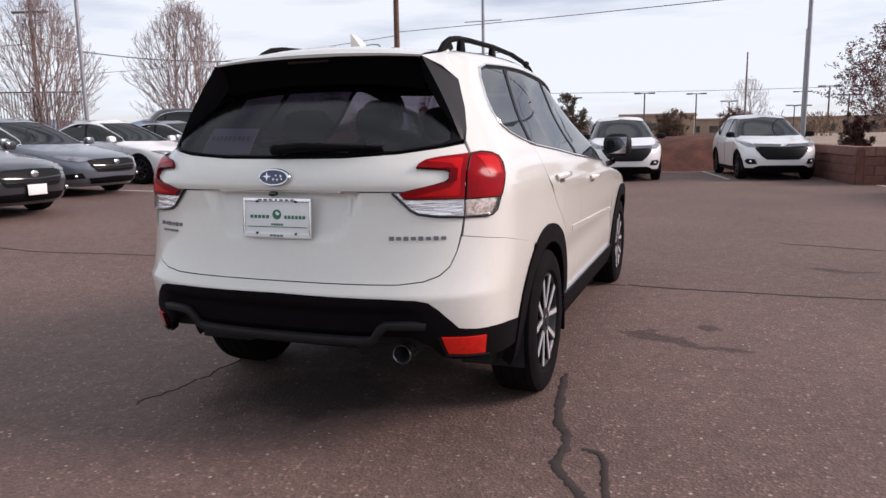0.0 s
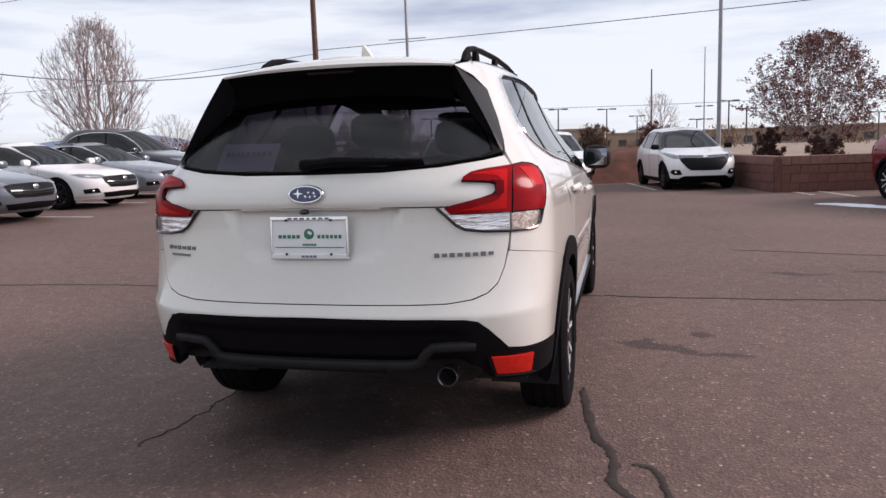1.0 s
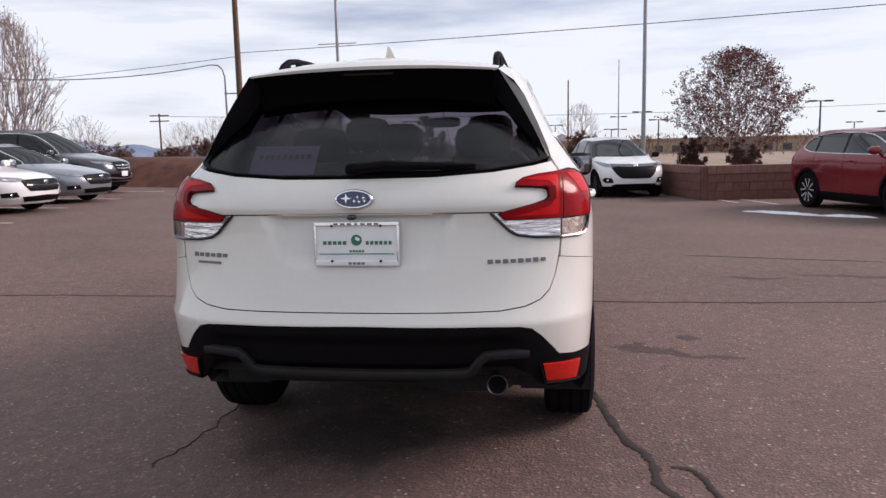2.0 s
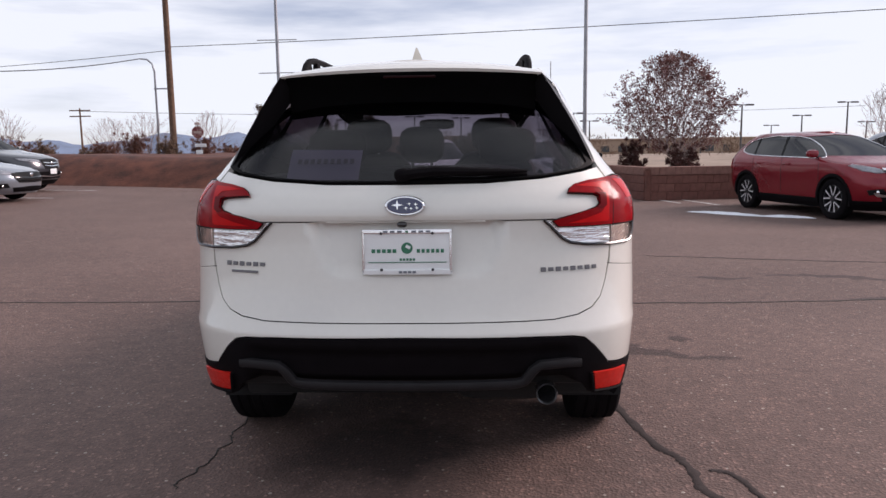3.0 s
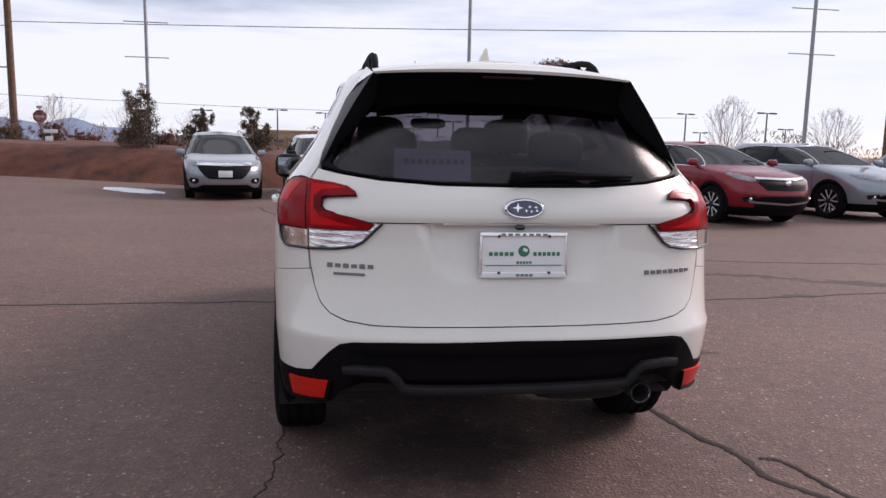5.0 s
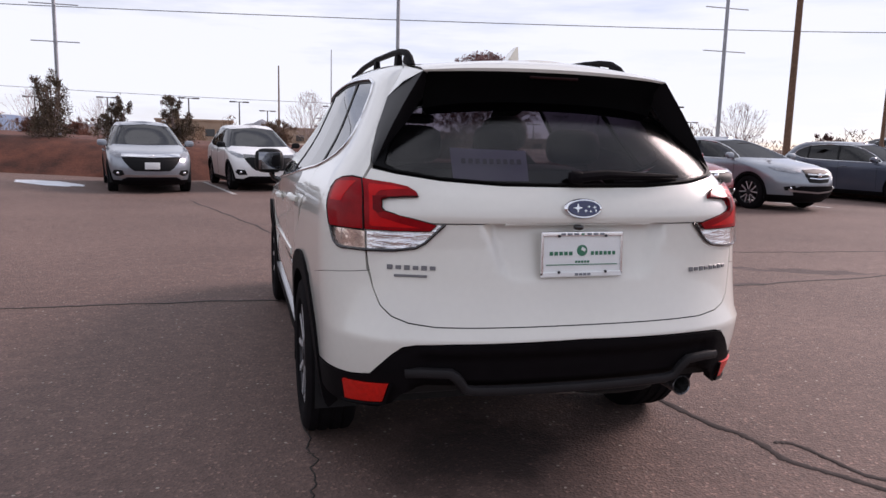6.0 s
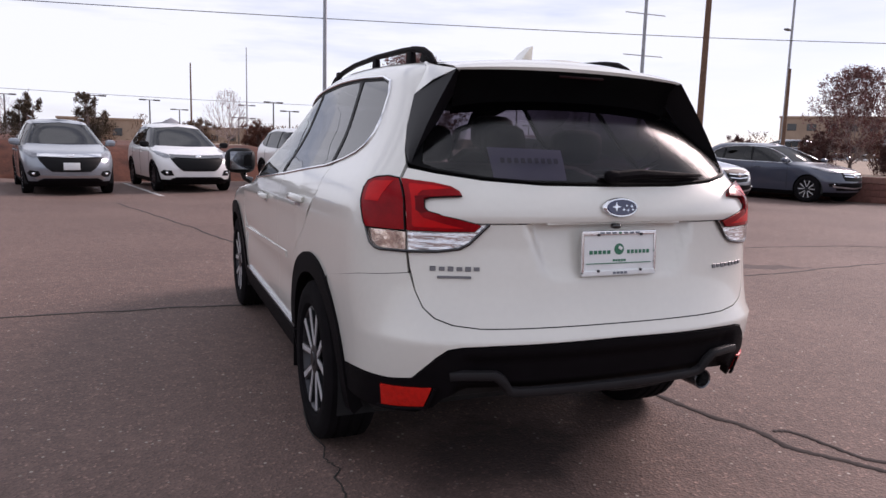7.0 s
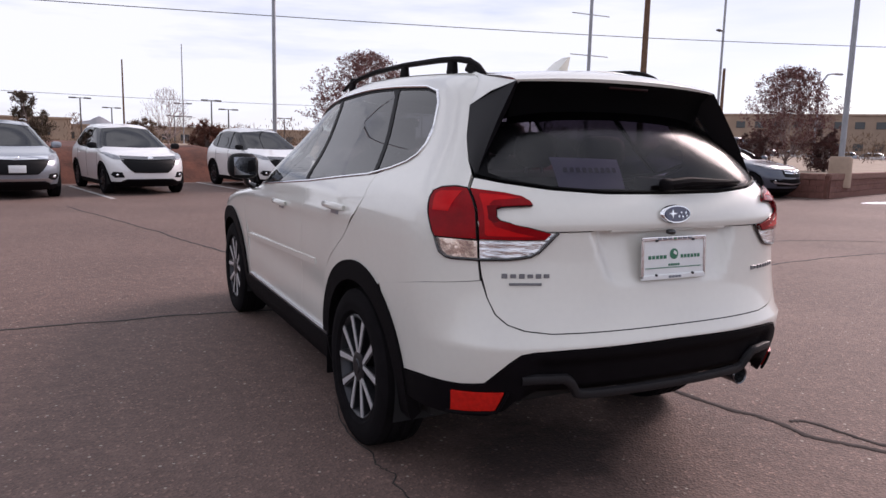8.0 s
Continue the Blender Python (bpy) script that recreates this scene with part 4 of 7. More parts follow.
    for x in (-0.36, 0.36):
        st = new("front_seat")
        st.parent = car
        ys = look_at["mirror"][0] - 1.05 * b
        rounded_form((0.50, 0.16, 0.60), (x, ys, belt - 0.10), st, "seat_back", SEAT, power=4, seg=6)
        rounded_form((0.26, 0.10, 0.18), (x, ys - 0.08, belt + 0.28), st, "headrest", SEAT, power=3.5, seg=6)
    rounded_form((hw * 1.5, 0.45, 0.26), (0, look_at["mirror"][0] + 0.10, belt - 0.10), car, "dashboard", TRIM_IN, power=5, seg=6)
    if look_at.get("rails", False):
        for k in (1, -1):
            x = k * float(sh.w(top)) * 0.98
            pts = [(x, y, top + 0.03 * c * math.exp(-((y - 1.4 * b) / (0.9 * b)) ** 2) + h) for y, h in ((0.95 * b, 0.02), (1.1 * b, 0.05), (1.5 * b, 0.055), (1.9 * b, 0.05), (2.1 * b, 0.015))]
            part("roof_rail", sweep(pts, 0.014, 6), GLOSSB, car)
    return car


HRV = suv_shell(4.30, 0.885, 1.60, 1.0, 1.0)
HRV_LOOK = dict(axles=(0.86, 3.47), radius=0.335, clad=0.30, pillars=((2.02, 0.12), (1.10, 0.12)), doors=(1.10, 2.03, 3.10), mirror=(2.98, FRAMEB), spokes=DARKALLOY,
                headlamp=[(0.605, 0.80), (0.72, 0.80), (0.82, 0.865), (0.855, 0.935), (0.80, 0.945), (0.67, 0.895), (0.605, 0.865)], fog=[(0.55, 0.40), (0.72, 0.39), (0.79, 0.46), (0.75, 0.525), (0.60, 0.515)],
                grille=[(0, 0.50), (0.36, 0.505), (0.46, 0.58), (0.56, 0.71), (0.60, 0.785), (0.44, 0.80), (0, 0.80)], mouth=[(0, 0.215), (0.64, 0.225), (0.60, 0.32), (0.50, 0.365), (0, 0.37)], badge=0.822, clad_arch=True, bars=((0.785, 0.850, 0.60),), bar=SMOKED)


def place(car, local, spot, turn):
    """Sets a car so that the local point on its tread stands at the spot."""
    m = Matrix.Rotation(radians(turn), 4, "Z")
    p = m @ Vector((local[0], local[1], 0))
    car.matrix_basis = Matrix.Translation((spot[0] - p.x, spot[1] - p.y, float(fall(spot[1], spot[0])) - 0.001)) @ m
    return car


FACING_LANE, FACING_EAST = -169.0, -90.0
white_a = place(parked_car("white_hatch_suv", "white small SUV with black grille parked in a stall", HRV, (4.30, 0.885, 1.60, False, 1.0), WHITE2, HRV_LOOK), (0, 4.30), (-0.40, 15.75), FACING_LANE)
white_b = copy_thing(white_a, Matrix.Identity(4))
place(white_b, (0, 4.30), (3.12, 16.60), FACING_LANE)
look2 = dict(HRV_LOOK, plate=0.62, rails=True, mirror=(2.98, SILVER), skid=[(0, 0.375), (0.50, 0.38), (0.62, 0.335), (0.66, 0.375), (0.56, 0.43), (0, 0.425)], bar=CHROME, spokes=SPOKE)
silver = place(parked_car("silver_hatch_suv", "silver-blue small SUV with chrome grille bar parked in a stall", HRV, (4.30, 0.885, 1.60, False, 1.0), SILVER, look2), (0, 4.30), (-2.98, 14.80), FACING_LANE)

CRV = suv_shell(4.62, 0.93, 1.68, 0.3, 0.78)
CRV_LOOK = dict(axles=(0.98, 3.64), radius=0.36, clad=0.36, pillars=((2.12, 0.13), (1.18, 0.10)), doors=(1.20, 2.16, 3.26), mirror=(3.16, RED), chrome=True, clad_arch=True, rails=False,
                headlamp=[(0.50, 0.84), (0.66, 0.82), (0.80, 0.86), (0.86, 0.94), (0.80, 0.96), (0.62, 0.91)], fog=[(0.56, 0.48), (0.76, 0.46), (0.79, 0.54), (0.62, 0.57)],
                grille=[(0, 0.66), (0.44, 0.67), (0.54, 0.78), (0.58, 0.86), (0.40, 0.88), (0, 0.88)], mouth=[(0, 0.36), (0.60, 0.36), (0.66, 0.50), (0.5, 0.56), (0, 0.56)], badge=0.80, bars=((0.84, 0.875, 0.56),), skid=[(0, 0.40), (0.68, 0.44), (0.72, 0.50), (0.60, 0.47), (0, 0.43)])
red = place(parked_car("red_suv", "dark red SUV with bright window trim parked beside old snow", CRV, (4.62, 0.93, 1.68, False, 0.78), RED, CRV_LOOK), (0.85, 3.64), (6.60, 10.50), FACING_LANE)

MDX = suv_shell(4.98, 0.98, 1.72, 0.2, 0.78)
MDX_LOOK = dict(CRV_LOOK, axles=(1.12, 3.94), radius=0.375, pillars=((2.30, 0.13), (1.28, 0.10)), doors=(1.30, 2.34, 3.50), mirror=(3.42, SILVER),
                headlamp=[(0.42, 0.84), (0.62, 0.83), (0.84, 0.88), (0.88, 0.94), (0.70, 0.93), (0.46, 0.90)], grille=[(0, 0.62), (0.30, 0.64), (0.38, 0.78), (0.36, 0.90), (0, 0.92)], bars=((0.70, 0.72, 0.30), (0.78, 0.80, 0.32)), badge=0.79)
mdx = place(parked_car("silver_suv", "silver-grey large SUV parked in a stall", MDX, (4.98, 0.98, 1.72, False, 0.78), SILVER, MDX_LOOK), (0.87, 3.94), (9.85, 11.50), FACING_LANE)

GLC = suv_shell(4.66, 0.945, 1.64, 0.2, 0.88)
GLC_LOOK = dict(CRV_LOOK, axles=(0.98, 3.85), radius=0.365, mirror=(3.2, NAVY), clad_arch=False, clad=0.30,
                grille=[(0, 0.60), (0.40, 0.62), (0.47, 0.72), (0.44, 0.84), (0, 0.86)], bars=((0.70, 0.73, 0.42), (0.76, 0.79, 0.42)), badge=0.74)
glc = place(parked_car("blue_grey_suv", "dark blue-grey SUV with chrome grille parked in a stall", GLC, (4.66, 0.945, 1.64, False, 0.88), NAVY, GLC_LOOK), (0.83, 3.85), (15.10, 12.45), FACING_LANE)

ACC = sedan_shell(4.88, 0.93, 1.45)
ACC_LOOK = dict(axles=(1.06, 3.89), radius=0.335, clad=0.22, black_low=False, pillars=((2.32, 0.12),), doors=(1.45, 2.32, 3.45), mirror=(3.22, WHITE2), chrome=True, spokes=DARKALLOY,
                headlamp=[(0.42, 0.66), (0.66, 0.64), (0.84, 0.68), (0.88, 0.74), (0.80, 0.75), (0.50, 0.715)], fog=[(0.60, 0.34), (0.82, 0.33), (0.84, 0.42), (0.66, 0.44)],
                grille=[(0, 0.44), (0.42, 0.45), (0.52, 0.56), (0.54, 0.66), (0.42, 0.68), (0, 0.69)], mouth=[(0, 0.24), (0.50, 0.24), (0.56, 0.34), (0, 0.36)], badge=0.62, bars=((0.48, 0.50, 0.44), (0.54, 0.56, 0.48)), bar=GLOSSB)
white_s = place(parked_car("white_sedan", "white sedan with dark grille parked in a row", ACC, (4.88, 0.93, 1.45, True, 1.0), WHITE2, ACC_LOOK), (0.82, 3.89), (-10.5, 10.6), FACING_EAST)
silver_s = place(parked_car("silver_sedan", "silver-grey sedan parked in a row", ACC, (4.88, 0.93, 1.45, True, 1.0), SILVER, dict(ACC_LOOK, mirror=(3.22, SILVER))), (0.82, 3.89), (-11.1, 13.5), FACING_EAST)
steel_s = place(parked_car("blue_grey_sedan", "blue-grey sedan parked in a row", ACC, (4.88, 0.93, 1.45, True, 1.0), STEEL, dict(ACC_LOOK, mirror=(3.22, STEEL))), (0.82, 3.89), (-9.95, 7.5), FACING_EAST)
dark_s = place(parked_car("charcoal_sedan", "charcoal sedan with a white front plate parked in a row", ACC, (4.88, 0.93, 1.45, True, 1.0), CHAR, dict(ACC_LOOK, mirror=(3.22, CHAR), plate=0.40)), (0.82, 3.89), (-8.45, 4.45), FACING_EAST)
PIL = suv_shell(4.99, 1.0, 1.79, 0.2, 1.2)
pilot = place(parked_car("charcoal_suv", "charcoal three-row SUV with chrome grille parked in a row", PIL, (4.99, 1.0, 1.79, False, 1.2), CHAR, dict(MDX_LOOK, mirror=(3.42, CHAR), plate=0.56, clad=0.32)), (0.88, 3.94), (-12.8, 17.1), FACING_EAST)
# cars on the far side of the open land
for src, x, y, turn in ((white_a, 84, 62, 40), (mdx, 86.5, 60, 40), (silver, 89, 58, 40), (white_a, 91.5, 56, 40), (glc, 94, 54, 40), (silver, 81.5, 64, 40), (glc, 40, 34, 70)):
    zz = 0.80 - 0.016 * max(0.0, math.hypot(x, y) - 42) if y > 40 and x > 75 else 0.62
    far = copy_thing(src, Matrix.Translation((x, y, zz)) @ Matrix.Rotation(radians(turn), 4, "Z"))
    tagged(far, "car standing far off on the open ground")


# ---- poles, wires, trees ----
GALV = material("galvanised_steel", (0.30, 0.31, 0.33), 0.5, 0.6, vary=0.15, scale=4, bump=0.1)
DARKPOLE = material("dark_painted_steel", (0.06, 0.055, 0.055), 0.5, vary=0.2, scale=5)
WOOD = material("weathered_pole_wood", (0.13, 0.075, 0.05), 0.95, vary=0.35, scale=6, bump=0.5, bump_scale=30)
WIRE = material("black_wire", (0.02, 0.02, 0.022), 0.7)
BARK = material("grey_brown_bark", (0.20, 0.15, 0.135), 0.95, vary=0.3, scale=9, bump=0.6, bump_scale=40)
TWIG = material("reddish_twig", (0.29, 0.225, 0.215), 0.95, vary=0.3, scale=3)
DRYLEAF = material("dry_red_leaf", (0.15, 0.058, 0.050), 0.85, vary=0.5, scale=3)
JUNIPER = material("juniper_needles", (0.085, 0.060, 0.038), 0.95, vary=0.5, scale=2)
SHRUB = material("dark_red_shrub", (0.085, 0.035, 0.030), 0.95, vary=0.5, scale=2)
REDBRUSH = material("red_brown_brush", (0.15, 0.062, 0.042), 0.95, vary=0.4, scale=1.5)
DRYGRASS = material("dry_brush", (0.16, 0.10, 0.065), 0.95, vary=0.4, scale=1.5)
FADED = material("faded_sign_face", (0.36, 0.27, 0.25), 0.7, vary=0.25, scale=8)
SIGNRED = material("sign_red", (0.13, 0.012, 0.014), 0.5, vary=0.1, scale=4)
STUCCO = material("tan_stucco", (0.33, 0.24, 0.18), 0.95, vary=0.15, scale=0.6, bump=0.3)
WINDOWS = material("dark_window", (0.05, 0.055, 0.06), 0.15)


def light_pole(name, x, y, base, height, r, mat, label, crossbars=(), lamps=(), footing=False, group="poles"):
    pole = thing(name, label, "pole", group)
    pole.location = (x, y, base)
    part("shaft", sweep([(0, 0, -0.3), (0, 0, height * 0.5), (0, 0, height)], [r, r * 0.85, r * 0.65], 10), mat, pole)
    if footing:
        part("footing", lathe([(-0.3, 0.32), (0.55, 0.32), (0.62, 0.27), (0.62, 0.0)], 24, "z"), STUCCO, pole, "round concrete footing")
    else:
        part("base_plate", bevel_box((r * 4, r * 4, 0.04), (0, 0, 0.02), 0.008), mat, pole)
    for z, ln in crossbars:
        part("crossbar", sweep([(-ln, 0, z), (ln, 0, z)], 0.018, 6), mat, pole)
    for z, ln, a in lamps:
        d = Vector((math.cos(radians(a)), math.sin(radians(a)), 0))
        arm = part("lamp_arm", sweep([(0, 0, z), tuple(d * ln + Vector((0, 0, z)))], 0.05, 6), mat, pole)
        head = bevel_box((0.75, 0.36, 0.16), d * (ln + 0.3) + Vector((0, 0, z)), 0.04, rot=Matrix.Rotation(radians(a), 3, "Z"))
        part("lamp_head", head, DARKPOLE, pole)
    return pole


light_pole("banner_pole", -6.95, 25.06, 0.95, 11.0, 0.066, GALV, "slim grey steel pole with thin crossbars", ((3.30, 0.74), (4.50, 0.74)))
light_pole("banner_pole", 15.7, 20.85, 0.60, 12.5, 0.076, GALV, "slim grey steel pole with thin crossbars", ((4.15, 0.88), (5.65, 0.88)))
light_pole("street_lamp", 4.09, 22.56, 0.60, 12.0, 0.070, GALV, "tall grey steel light pole", lamps=((11.8, 0.6, 20),))
light_pole("street_lamp", 18.56, 12.18, 0.60, 13.0, 0.085, GALV, "tall grey steel light pole on a concrete footing", footing=True, lamps=((11.8, 0.6, 20),))
light_pole("street_lamp", 51.2, 47.2, 0.60, 26.0, 0.12, GALV, "thin pale steel light pole", lamps=((11.3, 0.6, 200),))
light_pole("street_lamp", -16.06, 14.46, 0.2, 11.5, 0.062, GALV, "tall grey steel light pole", lamps=((10.8, 0.6, 0),))
light_pole("street_lamp", 5.6, 127, -0.4, 13.6, 0.17, WOOD, "dark slim pole far off")
light_pole("street_lamp", 11.9, 105.4, -0.2, 14.0, 0.10, GALV, "pale slim pole far off", lamps=((6.0, 0.5, 0), (6.0, 0.5, 180), (4.2, 0.5, 0), (4.2, 0.5, 180)))
light_pole("utility_pole", -17.44, 40.48, 0.8, 15.5, 0.20, WOOD, "brown wooden utility pole", crossbars=())
light_pole("utility_pole", 27.83, 31.34, 0.60, 15.0, 0.20, WOOD, "brown wooden utility pole")
up = light_pole("utility_pole", -32.7, 27.2, 0.3, 9.0, 0.13, WOOD, "brown wooden utility pole with crossarms")
for z in (8.6, 7.6):
    part("crossarm", bevel_box((2.0, 0.10, 0.12), (0, 0, z), 0.02, rot=Matrix.Rotation(0.3, 3, "Z")), WOOD, up)
up2 = light_pole("utility_pole", -54.6, 98.8, -0.4, 8.2, 0.16, WOOD, "brown wooden utility pole with crossarms")
for z in (7.9, 7.1):
    part("crossarm", bevel_box((3.0, 0.14, 0.16), (0, 0, z), 0.02), WOOD, up2)
light_pole("utility_pole", 33.54, 30.6, 0.6, 5.6, 0.12, WOOD, "brown wooden utility pole")
# steel riser beside the wooden pole, from whose bent head a thick cable leaves
mast = thing("cable_riser", "pale steel riser pipe with a bent head beside a wooden pole", "pipe")
mast.location = (-18.3, 40.4, 0.8)
part("mast", sweep([(0, 0, -0.2), (0, 0, 3.6), (0, 0, 5.3), (-0.12, 0, 5.75), (-0.4, 0, 6.0), (-0.85, 0, 6.05)], [0.07, 0.065, 0.06, 0.05, 0.045, 0.035], 8), GALV, mast)
part("bracket", bevel_box((0.8, 0.06, 0.08), (0.35, -0.1, 4.3), 0.01), GALV, mast)
m2 = thing("road_lamp", "pale steel road lamp with a curved arm", "lamp")
m2.location = (30.0, 21.5, 0.6)
part("mast", sweep([(0, 0, -0.2), (0, 0, 3.4), (0.1, 0, 4.0), (0.5, 0, 4.4), (1.1, 0, 4.5)], [0.06, 0.05, 0.045, 0.04, 0.035], 8), GALV, m2)
part("lamp_head", bevel_box((0.5, 0.2, 0.10), (1.3, 0, 4.48), 0.04), GALV, m2)


def wire(a, b, sag, r, label="thin black overhead wire"):
    a, b = Vector(a), Vector(b)
    pts = [a.lerp(b, i / 24) - Vector((0, 0, sag * 4 * (i / 24) * (1 - i / 24))) for i in range(25)]
    ob = part("overhead_wire", sweep(pts, r, 5), WIRE)
    return tagged(ob, label, "wire", "overhead wires")


wire((-17.44, 40.48, 7.5), (27.83, 31.34, 7.6), 0.15, 0.020)
wire((-17.44, 40.48, 10.6), (27.83, 31.34, 10.6), 0.3, 0.012)
wire((-17.44, 40.48, 7.3), (-90, 62, 9.6), 1.2, 0.019)
wire((-19.15, 40.4, 6.85), (-32.7, 27.2, 6.3), 1.0, 0.026)
wire((-32.7, 27.2, 6.3), (-60, 22, 7.4), 0.6, 0.022)
wire((27.83, 31.34, 7.6), (90, 9, 9.2), 0.4, 0.020)
wire((-32.7, 27.2, 8.6), (-17.44, 40.48, 14.0), 0.3, 0.012)
wire((-54.6, 98.8, 7.4), (64, 119, 7.5), 1.0, 0.03)
# twin-headed lot lamps far off
for az, d, h in ((-0.3, 95, 5.4), (1.8, 110, 4.9), (-3.9, 90, 5.4), (8.4, 92, 5.6), (9.6, 92, 4.6), (13.9, 120, 4.5), (20.5, 78, 5.3), (24.3, 100, 4.9), (27.1, 92, 5.9), (22.3, 120, 4.3), (28.2, 110, 4.2), (32.6, 84, 5.6), (33.9, 105, 4.6), (-9.3, 95, 5.3), (17.6, 115, 4.1), (-13.8, 92, 4.9), (6.0, 118, 4.3)):
    foot = 0.75 - 0.016 * (d - 42)
    light_pole("lot_lamp", d * math.sin(radians(az)) - 0.5, d * math.cos(radians(az)) - 2.4, foot, h - foot, 0.11, DARKPOLE, "dark twin-headed parking lot lamp far off", lamps=((h - foot, 0.5, 10), (h - foot, 0.5, 190)), group="lot lamps")


def prism_tree(segs, sides=4):
    """Vertices and faces of many tapered twigs, each (start, end, r0, r1)."""
    verts, faces = [], []
    for a, b, r0, r1 in segs:
        d = (b - a)
        if d.length < 1e-5:
            continue
        d.normalize()
        u = d.cross(Vector((0.3, 0.5, 0.8))).normalized()
        w = u.cross(d)
        k = len(verts)
        for p, r in ((a, r0), (b, r1)):
            for i in range(sides):
                t = 2 * math.pi * i / sides
                verts.append(p + r * (math.cos(t) * u + math.sin(t) * w))
        faces += [(k + i, k + (i + 1) % sides, k + sides + (i + 1) % sides, k + sides + i) for i in range(sides)]
    return verts, faces


def tree(name, x, y, z, height, spread, seed, label, leaves=0, leaf_mat=None, leaf=0.05, low=0.22, points=420, thick=1.0, group="bare trees"):
    """A trunk whose limbs, branches and twigs reach out to fill an uneven crown, with what leaves are left."""
    rnd = random.Random(seed)
    lean = Vector((rnd.uniform(-0.03, 0.03), rnd.uniform(-0.03, 0.03), 1))
    nodes, above = [Vector((0, 0, -0.15))], [-1]
    spots = np.zeros((points * 12 + 200, 3))
    spots[0] = nodes[0]

    def climb(start, goal, step, wobble):
        d = goal - nodes[start]
        n = min(10, max(1, int(d.length / step)))
        last, base = start, nodes[start].copy()
        for q in range(1, n + 1):
            p = base + d * (q / n)
            if q < n:
                p += Vector((rnd.gauss(0, 1), rnd.gauss(0, 1), rnd.gauss(0, 1))) * wobble
            spots[len(nodes)] = p
            nodes.append(p)
            above.append(last)
            last = len(nodes) - 1
        return last
    climb(0, lean * height * (low + 0.10), height * 0.04, height * 0.003)
    bumps = [rnd.uniform(0.62, 1.15) for _ in range(9)]
    goals = []
    while len(goals) < points:
        f, a = rnd.random(), rnd.uniform(0, 2 * math.pi)
        wide = math.sin(math.pi * min(1, 0.10 + 0.88 * f)) ** 0.6 * bumps[int(a / 2 / math.pi * 9) % 9] * (1 + 0.55 * noise.noise(Vector((math.cos(a) * 1.6, math.sin(a) * 1.6, f * 5 + seed * 7))))
        r = wide * math.sqrt(rnd.uniform(0.03, 1)) * height * spread / 2
        goals.append(Vector((r * math.cos(a), r * math.sin(a), height * (low + (1 - low) * f * rnd.uniform(0.93, 1.0)))))
    goals.sort(key=lambda p: (p - lean * height * low).length * rnd.uniform(0.7, 1.25))
    for p in goals:
        arr = spots[:len(nodes)]
        way = np.array(p) - arr
        far = np.linalg.norm(way, axis=1) + 1e-6
        out = np.array(p - lean * height * low * 0.4)
        d = far * (1 + 6.5 * (1 - way @ out / far / np.linalg.norm(out)))
        climb(int(np.argmin(d)), p, height * 0.06, height * 0.0012)
    load = [0] * len(nodes)
    has = set(above)
    for q in range(len(nodes) - 1, 0, -1):
        if q not in has:
            load[q] += 1
        load[above[q]] += load[q]
    fine = 0.0011 * height * thick

    def girth(q):
        return fine * max(1, load[q]) ** 0.43
    stem, crown, tips = [], [], []
    for q in range(1, len(nodes)):
        a, b = nodes[above[q]], nodes[q]
        (stem if load[q] > points * 0.10 else crown).append((a, b, girth(above[q]) if load[above[q]] < 3 * load[q] else girth(q) * 1.15, girth(q)))
        if load[q] <= 3:
            d = (b - a).normalized()
            for _ in range(3):
                e = b + (d + 0.7 * Vector((rnd.uniform(-1, 1), rnd.uniform(-1, 1), rnd.uniform(-0.4, 1)))).normalized() * height * rnd.uniform(0.02, 0.055)
                crown.append((b, e, fine * 0.8, fine * 0.5))
                tips.append(e)
    t = thing(name, label, "tree", group)
    t.location = (x, y, z)
    v, f = prism_tree(stem, 7)
    mesh_object("trunk", v, f, BARK, t, smooth=True)
    v, f = prism_tree(crown, 3)
    mesh_object("crown", v, f, TWIG, t, smooth=True)["kind"] = "stuff"
    if leaves:
        verts, faces = [], []
        for q in range(leaves):
            c = rnd.choice(tips) + Vector((rnd.gauss(0, 1), rnd.gauss(0, 1), rnd.gauss(0, 1))) * leaf * 1.2
            u = Vector((rnd.uniform(-1, 1), rnd.uniform(-1, 1), rnd.uniform(-1, 1))).normalized()
            w = u.cross(Vector((rnd.uniform(-1, 1), rnd.uniform(-1, 1), rnd.uniform(-1, 1)))).normalized()
            sz = leaf * rnd.uniform(0.6, 1.3)
            n = len(verts)
            verts += [c - u * sz, c + w * sz * 0.5, c + u * sz, c - w * sz * 0.5]
            faces.append((n, n + 1, n + 2, n + 3))
        mesh_object("leaves", verts, faces, leaf_mat, t)["kind"] = "stuff"
    return t


